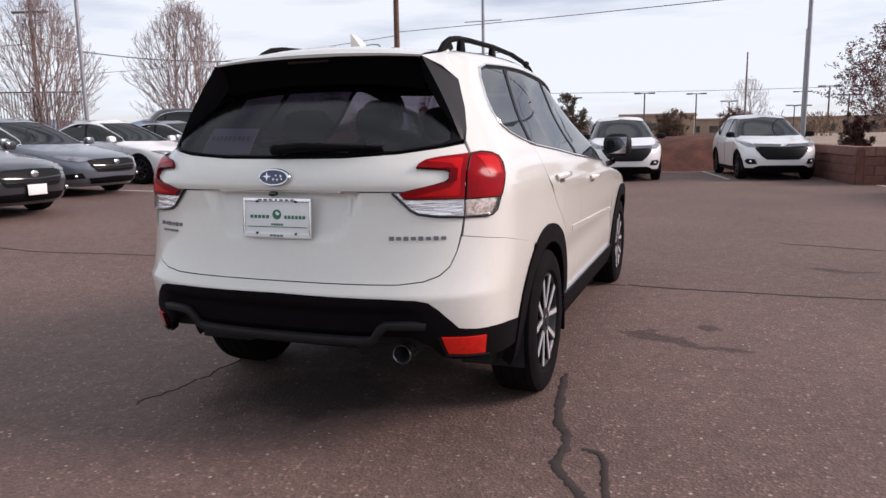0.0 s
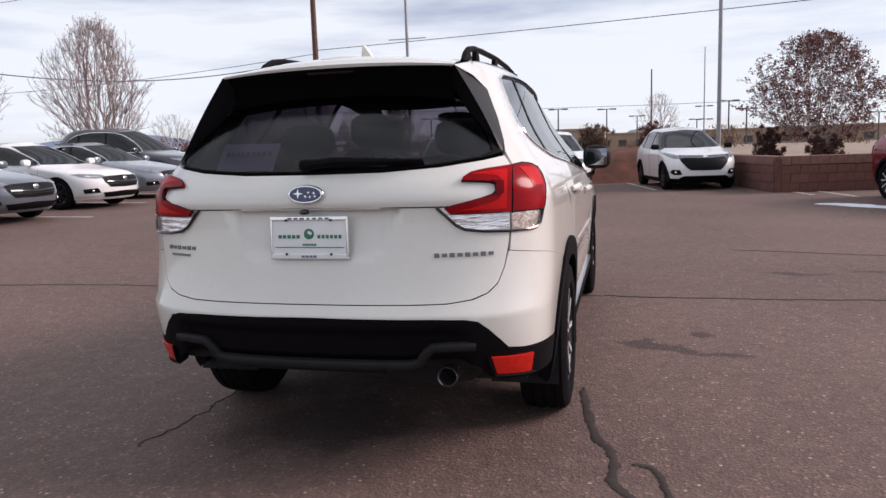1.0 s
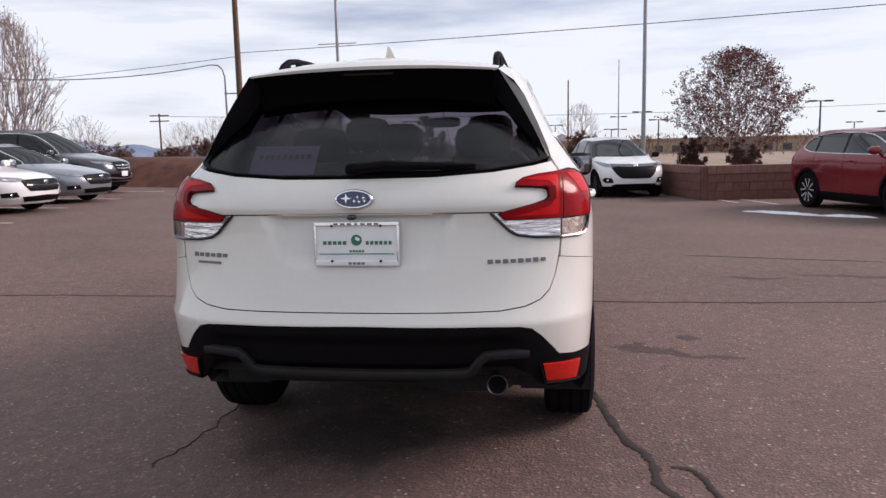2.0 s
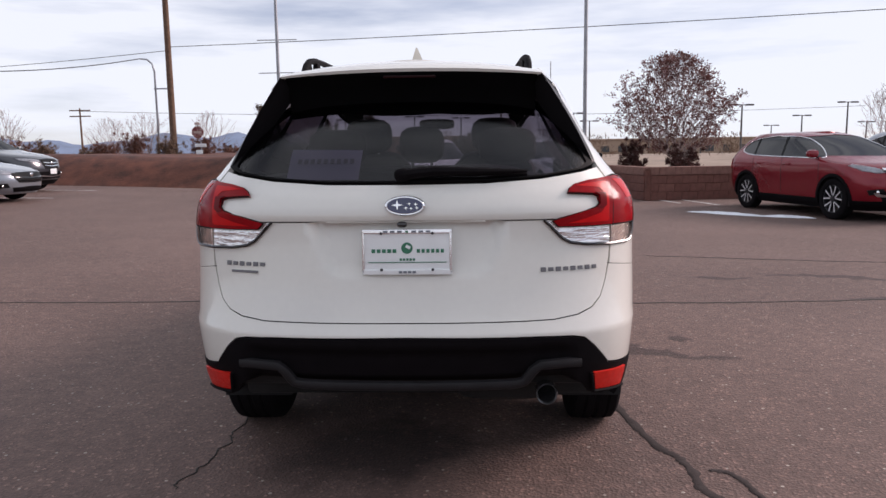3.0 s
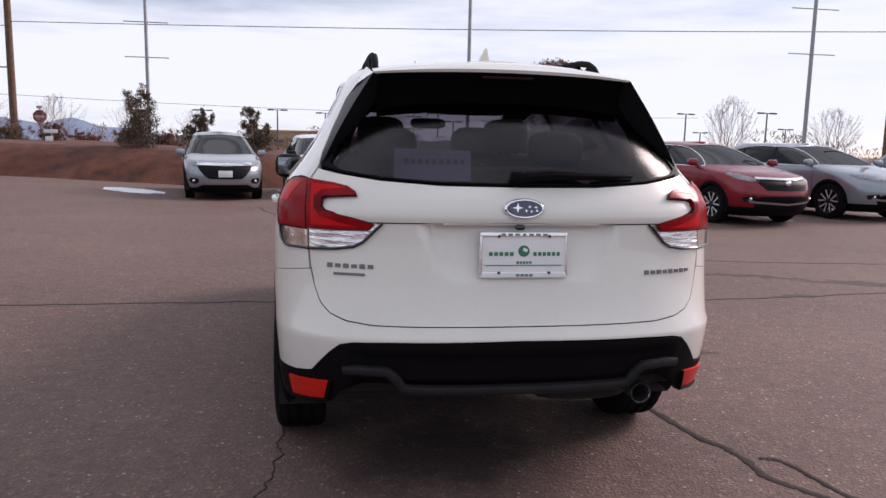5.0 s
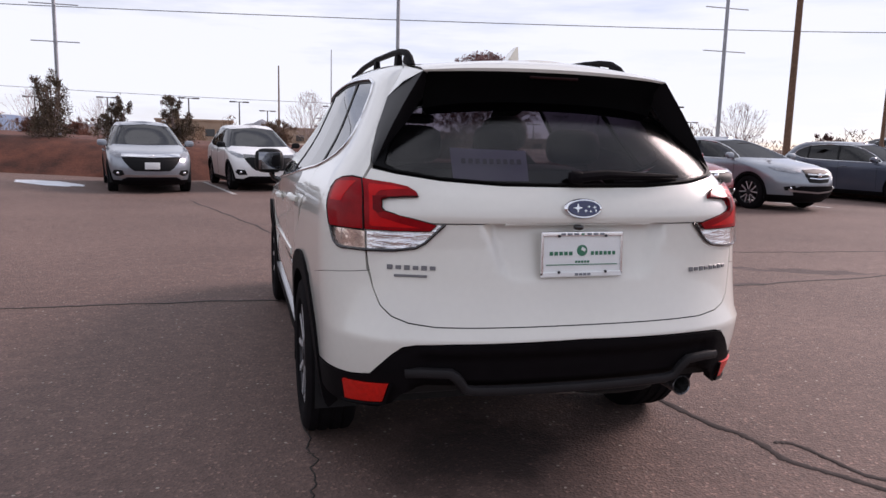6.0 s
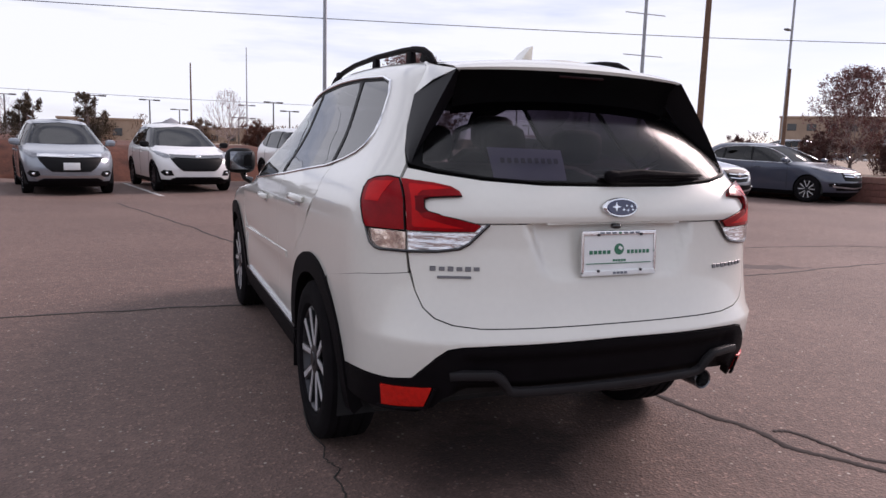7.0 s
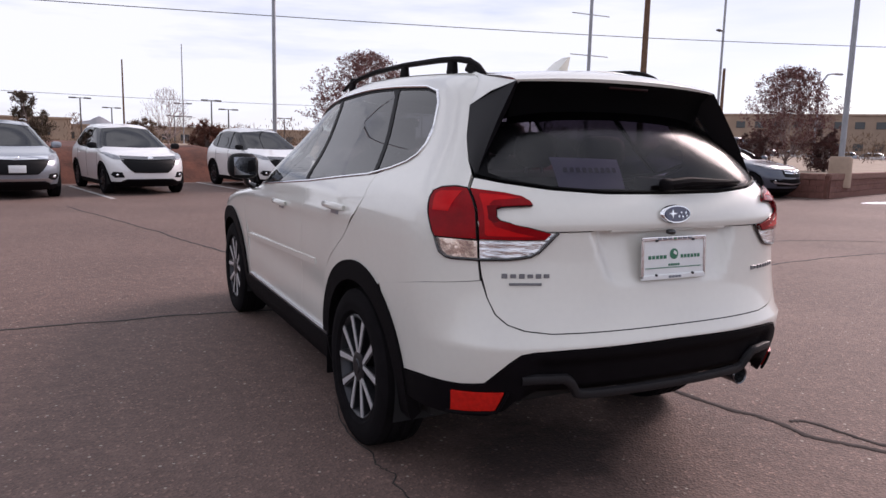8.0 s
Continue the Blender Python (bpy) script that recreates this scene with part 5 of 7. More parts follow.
def clump(name, x, y, z, height, width, seed, mat, label, category="shrub", spiky=0.5, count=2600, leaf=0.07, stems=5, slim=0.32):
    """A dense evergreen or shrub: stems, and many small sprays of foliage with gaps and an uneven outline."""
    rnd = random.Random(seed)
    t = thing(name, label, category, "shrubs")
    t.location = (x, y, z)
    segs = []
    lobes = []
    for i in range(stems):
        a = rnd.uniform(0, 2 * math.pi)
        r = rnd.uniform(0.0, 0.5) * width / 2
        h = height * rnd.uniform(0.65, 1.0) if i else height
        e = Vector((math.cos(a) * r, math.sin(a) * r, h))
        segs.append((Vector((e.x * 0.2, e.y * 0.2, -0.1)), e * 0.9, 0.04 * height / 2, 0.01))
        for j in range(10):
            f = rnd.uniform(0.12, 1.0)
            wd = width / 2 * (1 - f * spiky) * rnd.uniform(0.25, 0.9)
            b = rnd.uniform(0, 2 * math.pi)
            c = Vector((e.x * f + math.cos(b) * wd * 0.75, e.y * f + math.sin(b) * wd * 0.75, h * f))
            lobes.append((c, 0.16 * height / 2 * (1.2 - 0.7 * f)))
            segs.append((e * f * 0.85, c, 0.012, 0.005))
    v, f = prism_tree(segs, 5)
    mesh_object("stems", v, f, BARK, t, smooth=True).name = "trunk"
    verts, faces = [], []
    for i in range(count):
        c, r = rnd.choice(lobes)
        d = Vector((rnd.gauss(0, 1), rnd.gauss(0, 1), rnd.gauss(0, 1.1)))
        p = c + d * r * 0.55
        if p.z < 0.02:
            continue
        u = (d.normalized() + Vector((0, 0, 0.8)) + Vector((rnd.uniform(-1, 1), rnd.uniform(-1, 1), rnd.uniform(-1, 1))) * 0.6).normalized()
        w = u.cross(Vector((rnd.uniform(-1, 1), rnd.uniform(-1, 1), rnd.uniform(-1, 1)))).normalized()
        s = leaf * rnd.uniform(0.6, 1.5)
        n = len(verts)
        verts += [p - u * s, p + w * s * slim, p + u * s * 1.2, p - w * s * slim]
        faces.append((n, n + 1, n + 2, n + 3))
    ob = mesh_object("foliage", verts, faces, mat, t)
    ob["kind"] = "stuff"
    return t


tree("bare_tree", -17.83, 21.19, -0.30, 6.63, 0.64, 11, "bare pinkish-brown deciduous tree behind the parked cars", leaves=1500, leaf_mat=DRYLEAF, leaf=0.03, low=0.24, points=1500)
tree("bare_tree", -26.16, 21.99, 0.00, 7.38, 0.66, 12, "bare pinkish-brown deciduous tree behind the parked cars", leaves=3500, leaf_mat=DRYLEAF, leaf=0.032, low=0.16, points=1600)
tree("leafy_tree", 6.31, 19.67, 0.60, 3.37, 0.92, 13, "small round tree with dry red leaves in the raised bed", leaves=17000, leaf_mat=DRYLEAF, leaf=0.034, low=0.17, points=1100)
tree("leafy_tree", 22.20, 16.91, 0.60, 3.75, 0.95, 14, "small round tree with dry red leaves in the raised bed", leaves=16000, leaf_mat=DRYLEAF, leaf=0.038, low=0.17, points=1100)
for seed, (x, y, h, wide, tall) in enumerate(((22.68, 37.81, 4.0, 0.85, 0.2), (3.26, 45.66, 3.6, 0.9, 0.2), (22.37, 28.26, 2.9, 0.9, 0.2))):
    tree("bare_tree", x, y, 0.60, h, wide, 15 + seed, "small bare tree on open ground", low=tall, points=420, thick=1.35)
for seed, (x, y, h, wide) in enumerate(((-18.68, 39.70, 2.9, 1.25), (-21.69, 41.09, 2.7, 1.3), (-15.48, 40.80, 3.0, 1.1), (-11.81, 41.92, 2.7, 1.2), (-28.62, 41.44, 3.4, 1.2), (-8.65, 42.99, 2.4, 1.0))):
    tree("bare_tree", x, y, 0.80, h, wide, 30 + seed, "low spreading bare tree beyond the bank", low=0.18, points=320, thick=1.5)
clump("juniper", -6.76, 22.94, 0.88, 2.3, 2.5, 31, JUNIPER, "dark red-brown upright juniper on the mulch bank", "juniper", 0.8, 9000, 0.032, 9)
clump("juniper", -5.06, 23.47, 0.88, 1.6, 2.1, 32, JUNIPER, "dark red-brown upright juniper on the mulch bank", "juniper", 0.75, 7500, 0.032, 8)
clump("juniper", -2.97, 22.75, 0.88, 1.6, 2.1, 33, JUNIPER, "dark red-green juniper on the mulch bank", "juniper", 0.75, 7500, 0.032, 8)
clump("shrub", 5.07, 19.70, 0.58, 1.0, 1.3, 35, SHRUB, "dark red-green shrub in the raised bed", "shrub", 0.35, 7000, 0.03, 9)
clump("shrub", 6.25, 18.37, 0.58, 0.85, 1.5, 36, SHRUB, "low dark red-green shrub in the raised bed", "shrub", 0.3, 7000, 0.028, 9)
clump("shrub", 20.57, 16.96, 0.58, 1.5, 2.2, 37, SHRUB, "dark red shrub in the raised bed", "shrub", 0.35, 8000, 0.036, 10)
clump("shrub", 22.70, 15.66, 0.58, 1.6, 2.0, 38, SHRUB, "dark red shrub in the raised bed", "shrub", 0.35, 8000, 0.036, 10)
clump("shrub", 19.01, 19.22, 0.58, 1.4, 1.8, 39, SHRUB, "dark red shrub in the raised bed", "shrub", 0.35, 7000, 0.036, 10)
for i, (x, y, h, w) in enumerate(((-14.34, 32.30, 1.35, 2.0), (-16.12, 32.56, 1.5, 2.2), (-9.82, 33.46, 1.1, 1.8), (-21.47, 34.15, 1.3, 1.9), (-17.88, 33.29, 1.2, 2.4), (-13.10, 33.25, 1.3, 1.7), (-19.87, 35.62, 1.0, 2.4), (-8.37, 34.51, 1.1, 2.2), (-24.47, 37.06, 1.3, 2.6), (0.03, 24.17, 1.1, 1.6), (2.24, 24.77, 1.2, 1.8), (-12.55, 36.39, 1.0, 2.6), (-10.28, 36.96, 1.0, 2.6))):
    clump("shrub", x, y, 0.80, h, w, 50 + i, (DRYGRASS, REDBRUSH, REDBRUSH)[i % 3], "dry red-brown leafless brush beyond the bank", "shrub", 0.25, 5000, 0.07, 12, 0.11)
# band of far brush along the horizon
rnd = random.Random(77)
verts, faces = [], []
for b in range(260):
    a, d = radians(rnd.uniform(-72, 85)), rnd.uniform(48, 125)
    wide, high = rnd.uniform(0.8, 2.6), rnd.uniform(0.5, 2.4)
    foot = Vector((d * math.sin(a), d * math.cos(a), 0.75 - 0.016 * (d - 42)))
    for i in range(130):
        k = rnd.random() ** 0.7
        c = foot + Vector((rnd.gauss(0, wide * 0.45) * (1.1 - 0.6 * k), rnd.gauss(0, wide * 0.45), k * high))
        u = Vector((rnd.uniform(-0.7, 0.7), rnd.uniform(-0.7, 0.7), rnd.uniform(0.4, 1))).normalized()
        w = u.cross(Vector((rnd.uniform(-1, 1), rnd.uniform(-1, 1), rnd.uniform(-1, 1)))).normalized()
        s = rnd.uniform(0.10, 0.26)
        n = len(verts)
        verts += [c - u * s, c + w * s * 0.16, c + u * s, c - w * s * 0.16]
        faces.append((n, n + 1, n + 2, n + 3))
brush = mesh_object("far_brush", verts, faces, DRYGRASS)
tagged(brush, "band of far dry brush and bare thickets", "brush", kind="stuff")


def building(x, y, w, d, h, turn, storeys, label, lift=0.0):
    b = thing("building", label, "building", "far buildings")
    b.matrix_basis = Matrix.Translation((x, y, 0.7 - 0.016 * (math.hypot(x, y) - 42) + lift)) @ Matrix.Rotation(radians(turn), 4, "Z")
    part("wall", bevel_box((w, d, h), (0, 0, h / 2), 0.05, 1), STUCCO, b, smooth=False)
    part("roof", bevel_box((w + 0.4, d + 0.4, 0.35), (0, 0, h + 0.1), 0.05, 1), STUCCO, b, smooth=False)
    for s in range(storeys):
        z = h * (s + 0.55) / storeys
        for i in range(int(w // 3.2)):
            part("window", bevel_box((1.5, 0.12, 1.2), (-w / 2 + 2 + i * 3.2, -d / 2 - 0.03, z), 0.02, 1), WINDOWS, b, smooth=False)
    return b


building(126.8, 85.6, 46, 20, 7.5, -54, 2, "tan stucco two-storey building far off", 1.2)
building(26.8, 149.7, 60, 20, 3.8, -8, 1, "low tan building far off")
building(-8.1, 130.1, 12, 10, 4.2, 0, 1, "small grey-tan house far off")
building(68.2, 149.2, 40, 20, 3.2, -20, 1, "low tan building far off")
# stop sign and small road sign beyond the bank
sign = thing("stop_sign", "weathered octagonal red road sign seen beyond the bank", "sign")
sign.scale = (1.4, 1.4, 1.4)
sign.location = (-19.4, 49.6, 0.55)
part("post", sweep([(0, 0, -0.2), (0, 0, 2.05)], 0.035, 6), GALV, sign)
oc = lathe([(0.0, 0.0), (0.0, 0.32), (0.012, 0.32), (0.012, 0.0)], 8, "y")
bmesh.ops.transform(oc, matrix=Matrix.Translation((0, -0.04, 1.62)) @ Matrix.Rotation(radians(22.5), 4, "Y"), verts=oc.verts)
part("plate", oc, SIGNRED, sign, "red octagonal plate", smooth=False)
part("plate_bar", bevel_box((0.42, 0.006, 0.12), (0, -0.048, 1.62), 0.002, 1), FADED, sign, smooth=False)
part("street_plate", bevel_box((0.26, 0.02, 0.13), (0, -0.04, 2.05), 0.004), FADED, sign)
s2 = thing("road_sign", "small white road sign on a short post", "sign")
s2.location = (-12.6, 31.9, 0.96)
part("post", sweep([(0, 0, -0.2), (0, 0, 0.9)], 0.03, 6), GALV, s2)
part("plate", bevel_box((0.55, 0.02, 0.16), (0, -0.04, 0.72), 0.005), PLATE, s2)
part("plate", bevel_box((0.32, 0.02, 0.30), (-0.08, -0.04, 0.35), 0.005), PLATE, s2)


# tall steel fence behind the row of sedans
fence = thing("steel_fence", "tall black steel picket fence behind parked cars", "fence")
A, B = Vector((-31.3, 20.2, 0.3)), Vector((-25.4, 23.4, 0.3))
run = B - A
turn = Matrix.Rotation(math.atan2(run.y, run.x), 3, "Z")
for z in (0.35, 2.95):
    part("rail", bevel_box((run.length, 0.04, 0.05), (A + B) / 2 + Vector((0, 0, z + 0.1)), 0.004, 1, rot=turn), WIRE, fence, smooth=False)
for i in range(4):
    p = A + run * (i / 3)
    part("post", bevel_box((0.09, 0.09, 3.3), p + Vector((0, 0, 1.60)), 0.006, 1, rot=turn), WIRE, fence, smooth=False)
picket = None
for i in range(52):
    p = A + run * ((i + 0.5) / 52)
    if picket is None:
        picket = part("picket", bevel_box((0.022, 0.022, 3.0), (0, 0, 1.50), 0.003, 1), WIRE, fence, smooth=False)
        mesh = picket.data
    else:
        picket = new("picket", mesh)
        picket.parent = fence
    picket.location = p + Vector((0, 0, 0.08))


def hero_car():
    """The white compact SUV that stands alone in the lane, tail at y = 0, nose towards +y."""
    sh = HERO
    car = thing("compact_suv", "pearl white compact SUV with black lower cladding parked on asphalt", "car")
    AR, AF, AZ = 1.05, 3.80, 0.35
    WIN = [(3.20, 1.045), (2.70, 1.068), (1.79, 1.138), (1.09, 1.205), (0.91, 1.239), (0.805, 1.268), (0.755, 1.297), (0.734, 1.342), (0.744, 1.40), (0.802, 1.495), (0.855, 1.538), (0.97, 1.557), (1.30, 1.560), (1.60, 1.560), (1.95, 1.553), (2.20, 1.538), (2.48, 1.495), (2.77, 1.42), (3.02, 1.27), (3.16, 1.11)]
    TAIL = [(0.0, 1.186), (0.28, 1.188), (0.49, 1.201), (0.64, 1.222), (0.705, 1.240), (0.695, 1.28), (0.66, 1.37), (0.605, 1.48), (0.545, 1.565), (0.50, 1.585), (0.0, 1.592)]
    tail = line(sh, "r", mirror_rear(TAIL))
    shield = mirror_rear([(0.0, 1.055), (0.70, 1.055), (0.63, 1.25), (0.55, 1.45), (0.50, 1.565), (0.0, 1.585)])
    wins = [line(sh, "s", WIN, k) for k in (1, -1)]
    arches = [line(sh, "s", circle(y, AZ, 0.405), k) for y in (AR, AF) for k in (1, -1)]
    inner_out = [(-sh.s3 + 0.001, 0.48), (sh.s3 - 0.001, 0.48), (sh.s3 - 0.001, 1.612), (-sh.s3 + 0.001, 1.612)]
    nose_r = line(sh, "f", [(0.002, 1.055), (0.70, 1.055), (0.63, 1.25), (0.55, 1.45), (0.50, 1.565), (0.002, 1.585)])
    nose_l = [(-s, z) for s, z in nose_r]
    patch("inner_shell", sh, inner_out, INNER, car, holes=wins + [tail] + arches + [nose_r, nose_l], off=-0.05, thick=0, step=0.08)

    # tailgate, with the recess round the plate and the fold under the glass
    def recess(p):
        x, z = np.abs(p[:, 0]), p[:, 2]
        edge = 0.30 + (z - 0.862) / 0.19 * 0.07
        k = np.clip((edge - x) / 0.055, 0, 1) * np.clip((z - 0.858) / 0.03, 0, 1)
        return -0.036 * k * k * (3 - 2 * k) * (0.35 + 0.65 * np.clip((z - 0.86) / 0.17, 0, 1))
    gate = [(0.0, 0.70), (0.40, 0.70), (0.52, 0.701), (0.61, 0.712), (0.665, 0.732), (0.70, 0.765), (0.722, 0.82), (0.738, 0.90), (0.744, 0.96), (0.744, 1.03), (0.70, 1.046), (0.0, 1.053)]
    patch("tailgate_lower", sh, line(sh, "r", mirror_rear(gate)), WHITE, car, disp=recess, step=0.025, thick=0.03)

    def fold(p):
        return 0.012 * np.exp(-((p[:, 2] - 1.075) / 0.03) ** 2)
    upper = [(0.0, 1.058), (0.70, 1.051), (0.744, 1.04), (0.748, 1.12), (0.742, 1.19), (0.715, 1.228), (0.64, 1.213), (0.49, 1.193), (0.28, 1.180), (0.0, 1.178)]
    patch("tailgate_upper", sh, line(sh, "r", mirror_rear(upper)), WHITE, car, disp=fold, step=0.025, thick=0.03)
    # rear bumper, painted above and black below
    rb = line(sh, "s", [(0.64, 0.470), (0.45, 0.497), (0.36, 0.503)], 1, closed=False) + line(sh, "r", [(0.80, 0.508), (0.738, 0.520), (0.715, 0.550), (0.672, 0.600), (0.635, 0.632), (0.59, 0.642), (0.47, 0.648), (0.0, 0.654)], 1, closed=False)
    tp = line(sh, "r", [(0.0, 0.696), (0.40, 0.696), (0.52, 0.697), (0.613, 0.708), (0.669, 0.729), (0.704, 0.763), (0.726, 0.82), (0.741, 0.878)], 1, closed=False) + line(sh, "s", [(0.40, 0.852), (0.62, 0.812), (0.80, 0.780)], 1, closed=False)
    bump = [(s, z) for s, z in rb] + [(-s, z) for s, z in rb[::-1]] + [(-s, z) for s, z in tp[::-1]] + [(s, z) for s, z in tp]
    patch("rear_bumper", sh, bump, WHITE, car, holes=arches[:2], step=0.03, thick=0.02)
    lo = [(s, z - 0.006) for s, z in rb]
    bt = line(sh, "s", [(0.66, 0.375), (0.50, 0.372)], 1, closed=False) + line(sh, "r", [(0.80, 0.375), (0.70, 0.385), (0.655, 0.41), (0.63, 0.45), (0.60, 0.466), (0.0, 0.462)], 1, closed=False)
    low = lo + [(-s, z) for s, z in lo[::-1]] + [(-s, z) for s, z in bt] + [(s, z) for s, z in bt[::-1]]

    def under(p):
        x, z = np.abs(p[:, 0]), p[:, 2]
        k = np.clip((0.60 - x) / 0.05, 0, 1) * np.clip((0.62 - z) / 0.03, 0, 1)
        return -0.02 * k - 0.05 * np.clip((0.480 - z) / 0.02, 0, 1) * k
    patch("lower_bumper", sh, low, BLACKP, car, "black plastic lower bumper", holes=arches[:2], off=0.004, step=0.03, thick=0.03, disp=under)
    ridge = [(-0.62, 0.536), (-0.57, 0.540), (-0.47, 0.539), (-0.445, 0.52), (-0.415, 0.478), (-0.38, 0.470), (0.0, 0.468), (0.38, 0.470), (0.415, 0.478), (0.445, 0.52), (0.47, 0.539), (0.57, 0.540), (0.62, 0.536)]
    rp = [Vector(sh.at(s, z)) for s, z in line(sh, "r", ridge, closed=False)]
    part("bumper_ridge", sweep(rp, 0.016, 8, flat=1.2), GREYP, car, "satin dark grey ridge")
    for k in (1, -1):
        patch("reflector", sh, line(sh, "r", [(0.685, 0.418), (0.806, 0.400), (0.820, 0.478), (0.672, 0.490)], k)[::k], LENS_REFL, car, "red reflector", off=0.012, step=0.03)
        rim = [Vector(sh.at(s, z)) + 0.014 * Vector(sh.normal(s, z)) for s, z in line(sh, "r", [(0.660, 0.494), (0.676, 0.412), (0.815, 0.393)], k, closed=False)]
        part("reflector_rim", sweep(rim, 0.006, 6), BLACKP, car)
        # flank with roof rail strip and front wing; the door opening is cut out
        back = line(sh, "s", [(0.80, 0.7803), (0.62, 0.8123), (0.41, 0.8523)], 1, closed=False) + line(sh, "r", [(0.745, 0.8800), (0.751, 0.96), (0.752, 1.05), (0.755, 1.12), (0.748, 1.195), (0.716, 1.242), (0.705, 1.285), (0.67, 1.372), (0.614, 1.485), (0.553, 1.572), (0.52, 1.612)], 1, closed=False)
        top = [(sh.s1, 1.612), (sh.s2, 1.612)]
        nose = line(sh, "f", [(0.515, 1.565), (0.565, 1.45), (0.645, 1.25), (0.715, 1.055), (0.74, 0.95), (0.78, 0.85), (0.80, 0.70), (0.82, 0.50), (0.80, 0.36)], 1, closed=False)
        base = [(float(sh.side(4.06, 0.36)), 0.36), (float(sh.side(3.2, 0.36)), 0.36), (float(sh.side(1.4, 0.36)), 0.36)]
        flank = [(s * k, z) for s, z in back + top + nose + base]
        door_hole = [(1.50, 0.372), (1.52, 0.62), (1.46, 0.72), (1.38, 0.80), (1.20, 0.92), (1.08, 1.03), (1.015, 1.10), (1.00, 1.214)] + WIN[4:] + [(3.205, 1.045), (3.27, 0.98), (3.29, 0.80), (3.24, 0.372)]
        patch("side_panel", sh, flank[::k], WHITE, car, holes=[line(sh, "s", door_hole, k)] + arches, step=0.04, thick=0.02)
        rear_door = [(1.503, 0.376), (1.523, 0.622), (1.463, 0.722), (1.383, 0.803), (1.203, 0.923), (1.083, 1.033), (1.018, 1.102), (1.004, 1.212), (1.09, 1.200), (1.79, 1.133), (1.80, 1.13), (1.86, 0.90), (1.93, 0.60), (1.93, 0.378)]
        front_door = [(1.933, 0.376), (1.933, 0.60), (1.863, 0.90), (1.803, 1.130), (2.70, 1.062), (3.20, 1.040), (3.262, 0.977), (3.282, 0.80), (3.233, 0.378)]

        def dent(p):
            return -0.012 * np.exp(-((p[:, 2] - 0.62 - 0.03 * (p[:, 1] - 2)) / 0.09) ** 2) + 0.006 * np.exp(-((p[:, 2] - 0.98 - 0.03 * (2.3 - p[:, 1])) / 0.035) ** 2)
        for nm, poly, hy, hz in (("rear_door", rear_door, 1.31, 1.045), ("front_door", front_door, 2.27, 0.985)):
            d = patch(nm, sh, line(sh, "s", poly, k)[::k], WHITE, car, step=0.03, thick=0.02, disp=dent)
            m = on_shell(sh, k * float(sh.side(hy, hz)), hz, 0.022)
            bm = sweep([(-0.115, 0.012, 0), (-0.09, -0.004, 0.002), (0, -0.010, 0.003), (0.09, -0.004, 0.002), (0.115, 0.012, 0)], [0.012, 0.015, 0.016, 0.015, 0.012], 8, flat=1.1)
            bmesh.ops.transform(bm, matrix=m, verts=bm.verts)
            part("door_handle", bm, WHITE, d)
            # flat grey plate; shade of the hollow behind the handle is put into its colour
            cup = bevel_box((0.10, 0.004, 0.045), (0, 0.018, -0.012), 0.002)
            bmesh.ops.transform(cup, matrix=m, verts=cup.verts)
            part("handle_cup_shade", cup, SILVER, d)
        mold = line(sh, "s", [(1.62, 0.720), (1.62, 0.752), (3.22, 0.690), (3.22, 0.665)], k)[::k]
        patch("door_moulding", sh, mold, WHITE, car, off=0.004, step=0.04, thick=0.02)
        # window panes, pillars, bright surround
        front_pane = [(1.90, 1.137), (2.70, 1.080), (3.13, 1.062), (3.11, 1.115), (2.99, 1.262), (2.75, 1.408), (2.47, 1.481), (2.19, 1.525), (2.045, 1.534), (2.015, 1.50)]
        rear_pane = [(1.075, 1.217), (1.86, 1.144), (1.98, 1.50), (2.00, 1.537), (1.60, 1.547), (1.32, 1.548), (1.275, 1.52)]
        quarter = [(1.045, 1.224), (0.92, 1.252), (0.817, 1.281), (0.771, 1.307), (0.752, 1.345), (0.761, 1.396), (0.816, 1.486), (0.863, 1.526), (0.97, 1.545), (1.255, 1.548), (1.24, 1.52)]
        pil = [line(sh, "s", q, k) for q in (front_pane, rear_pane, quarter)]
        patch("window_frame", sh, line(sh, "s", WIN, k)[::k], FRAMEB, car, "black window pillars", holes=pil, off=-0.004, thick=0.01, step=0.05)
        for nm, q, gm in (("front_window", front_pane, GLASS_CLEAR), ("rear_window", rear_pane, GLASS_SIDE), ("quarter_window", quarter, GLASS_SIDE)):
            g = patch(nm, sh, line(sh, "s", q, k)[::k], gm, car, off=-0.007, thick=0, step=0.06)
            g.visible_shadow = False
        rimpts = [Vector(sh.at(s, z)) + 0.002 * Vector(sh.normal(s, z)) for s, z in line(sh, "s", WIN, k)]
        part("window_surround", sweep(rimpts + rimpts[:2], 0.006, 6, cap=False), CHROME, car, "bright metal window surround")
        mp = [(3.20, 1.05), (3.00, 1.052), (3.00, 1.10), (3.10, 1.135)]
        patch("mirror_sail", sh, line(sh, "s", mp, k)[::k], GLOSSB, car, off=0.0, step=0.05)
        # black cladding over the wheels and along the sill
        for y in (AR, AF):
            a0, a1 = (-18, 190) if y == AR else (-5, 192)
            outer = [(y + 0.480 * math.cos(radians(a)), AZ + 0.480 * math.sin(radians(a))) for a in np.linspace(a0, a1, 40)]
            inn = [(y + 0.392 * math.cos(radians(a)), AZ + 0.392 * math.sin(radians(a))) for a in np.linspace(a1, a0, 40)]
            patch("arch_cladding", sh, line(sh, "s", outer + inn, k)[::k], BLACKP, car, "black plastic wheel arch cladding", off=0.012, thick=0.05, step=0.03)
            well = bmesh.new()
            lathe([(0.0, 0.405), (0.30, 0.405), (0.30, 0.0)], 40, "x", well)
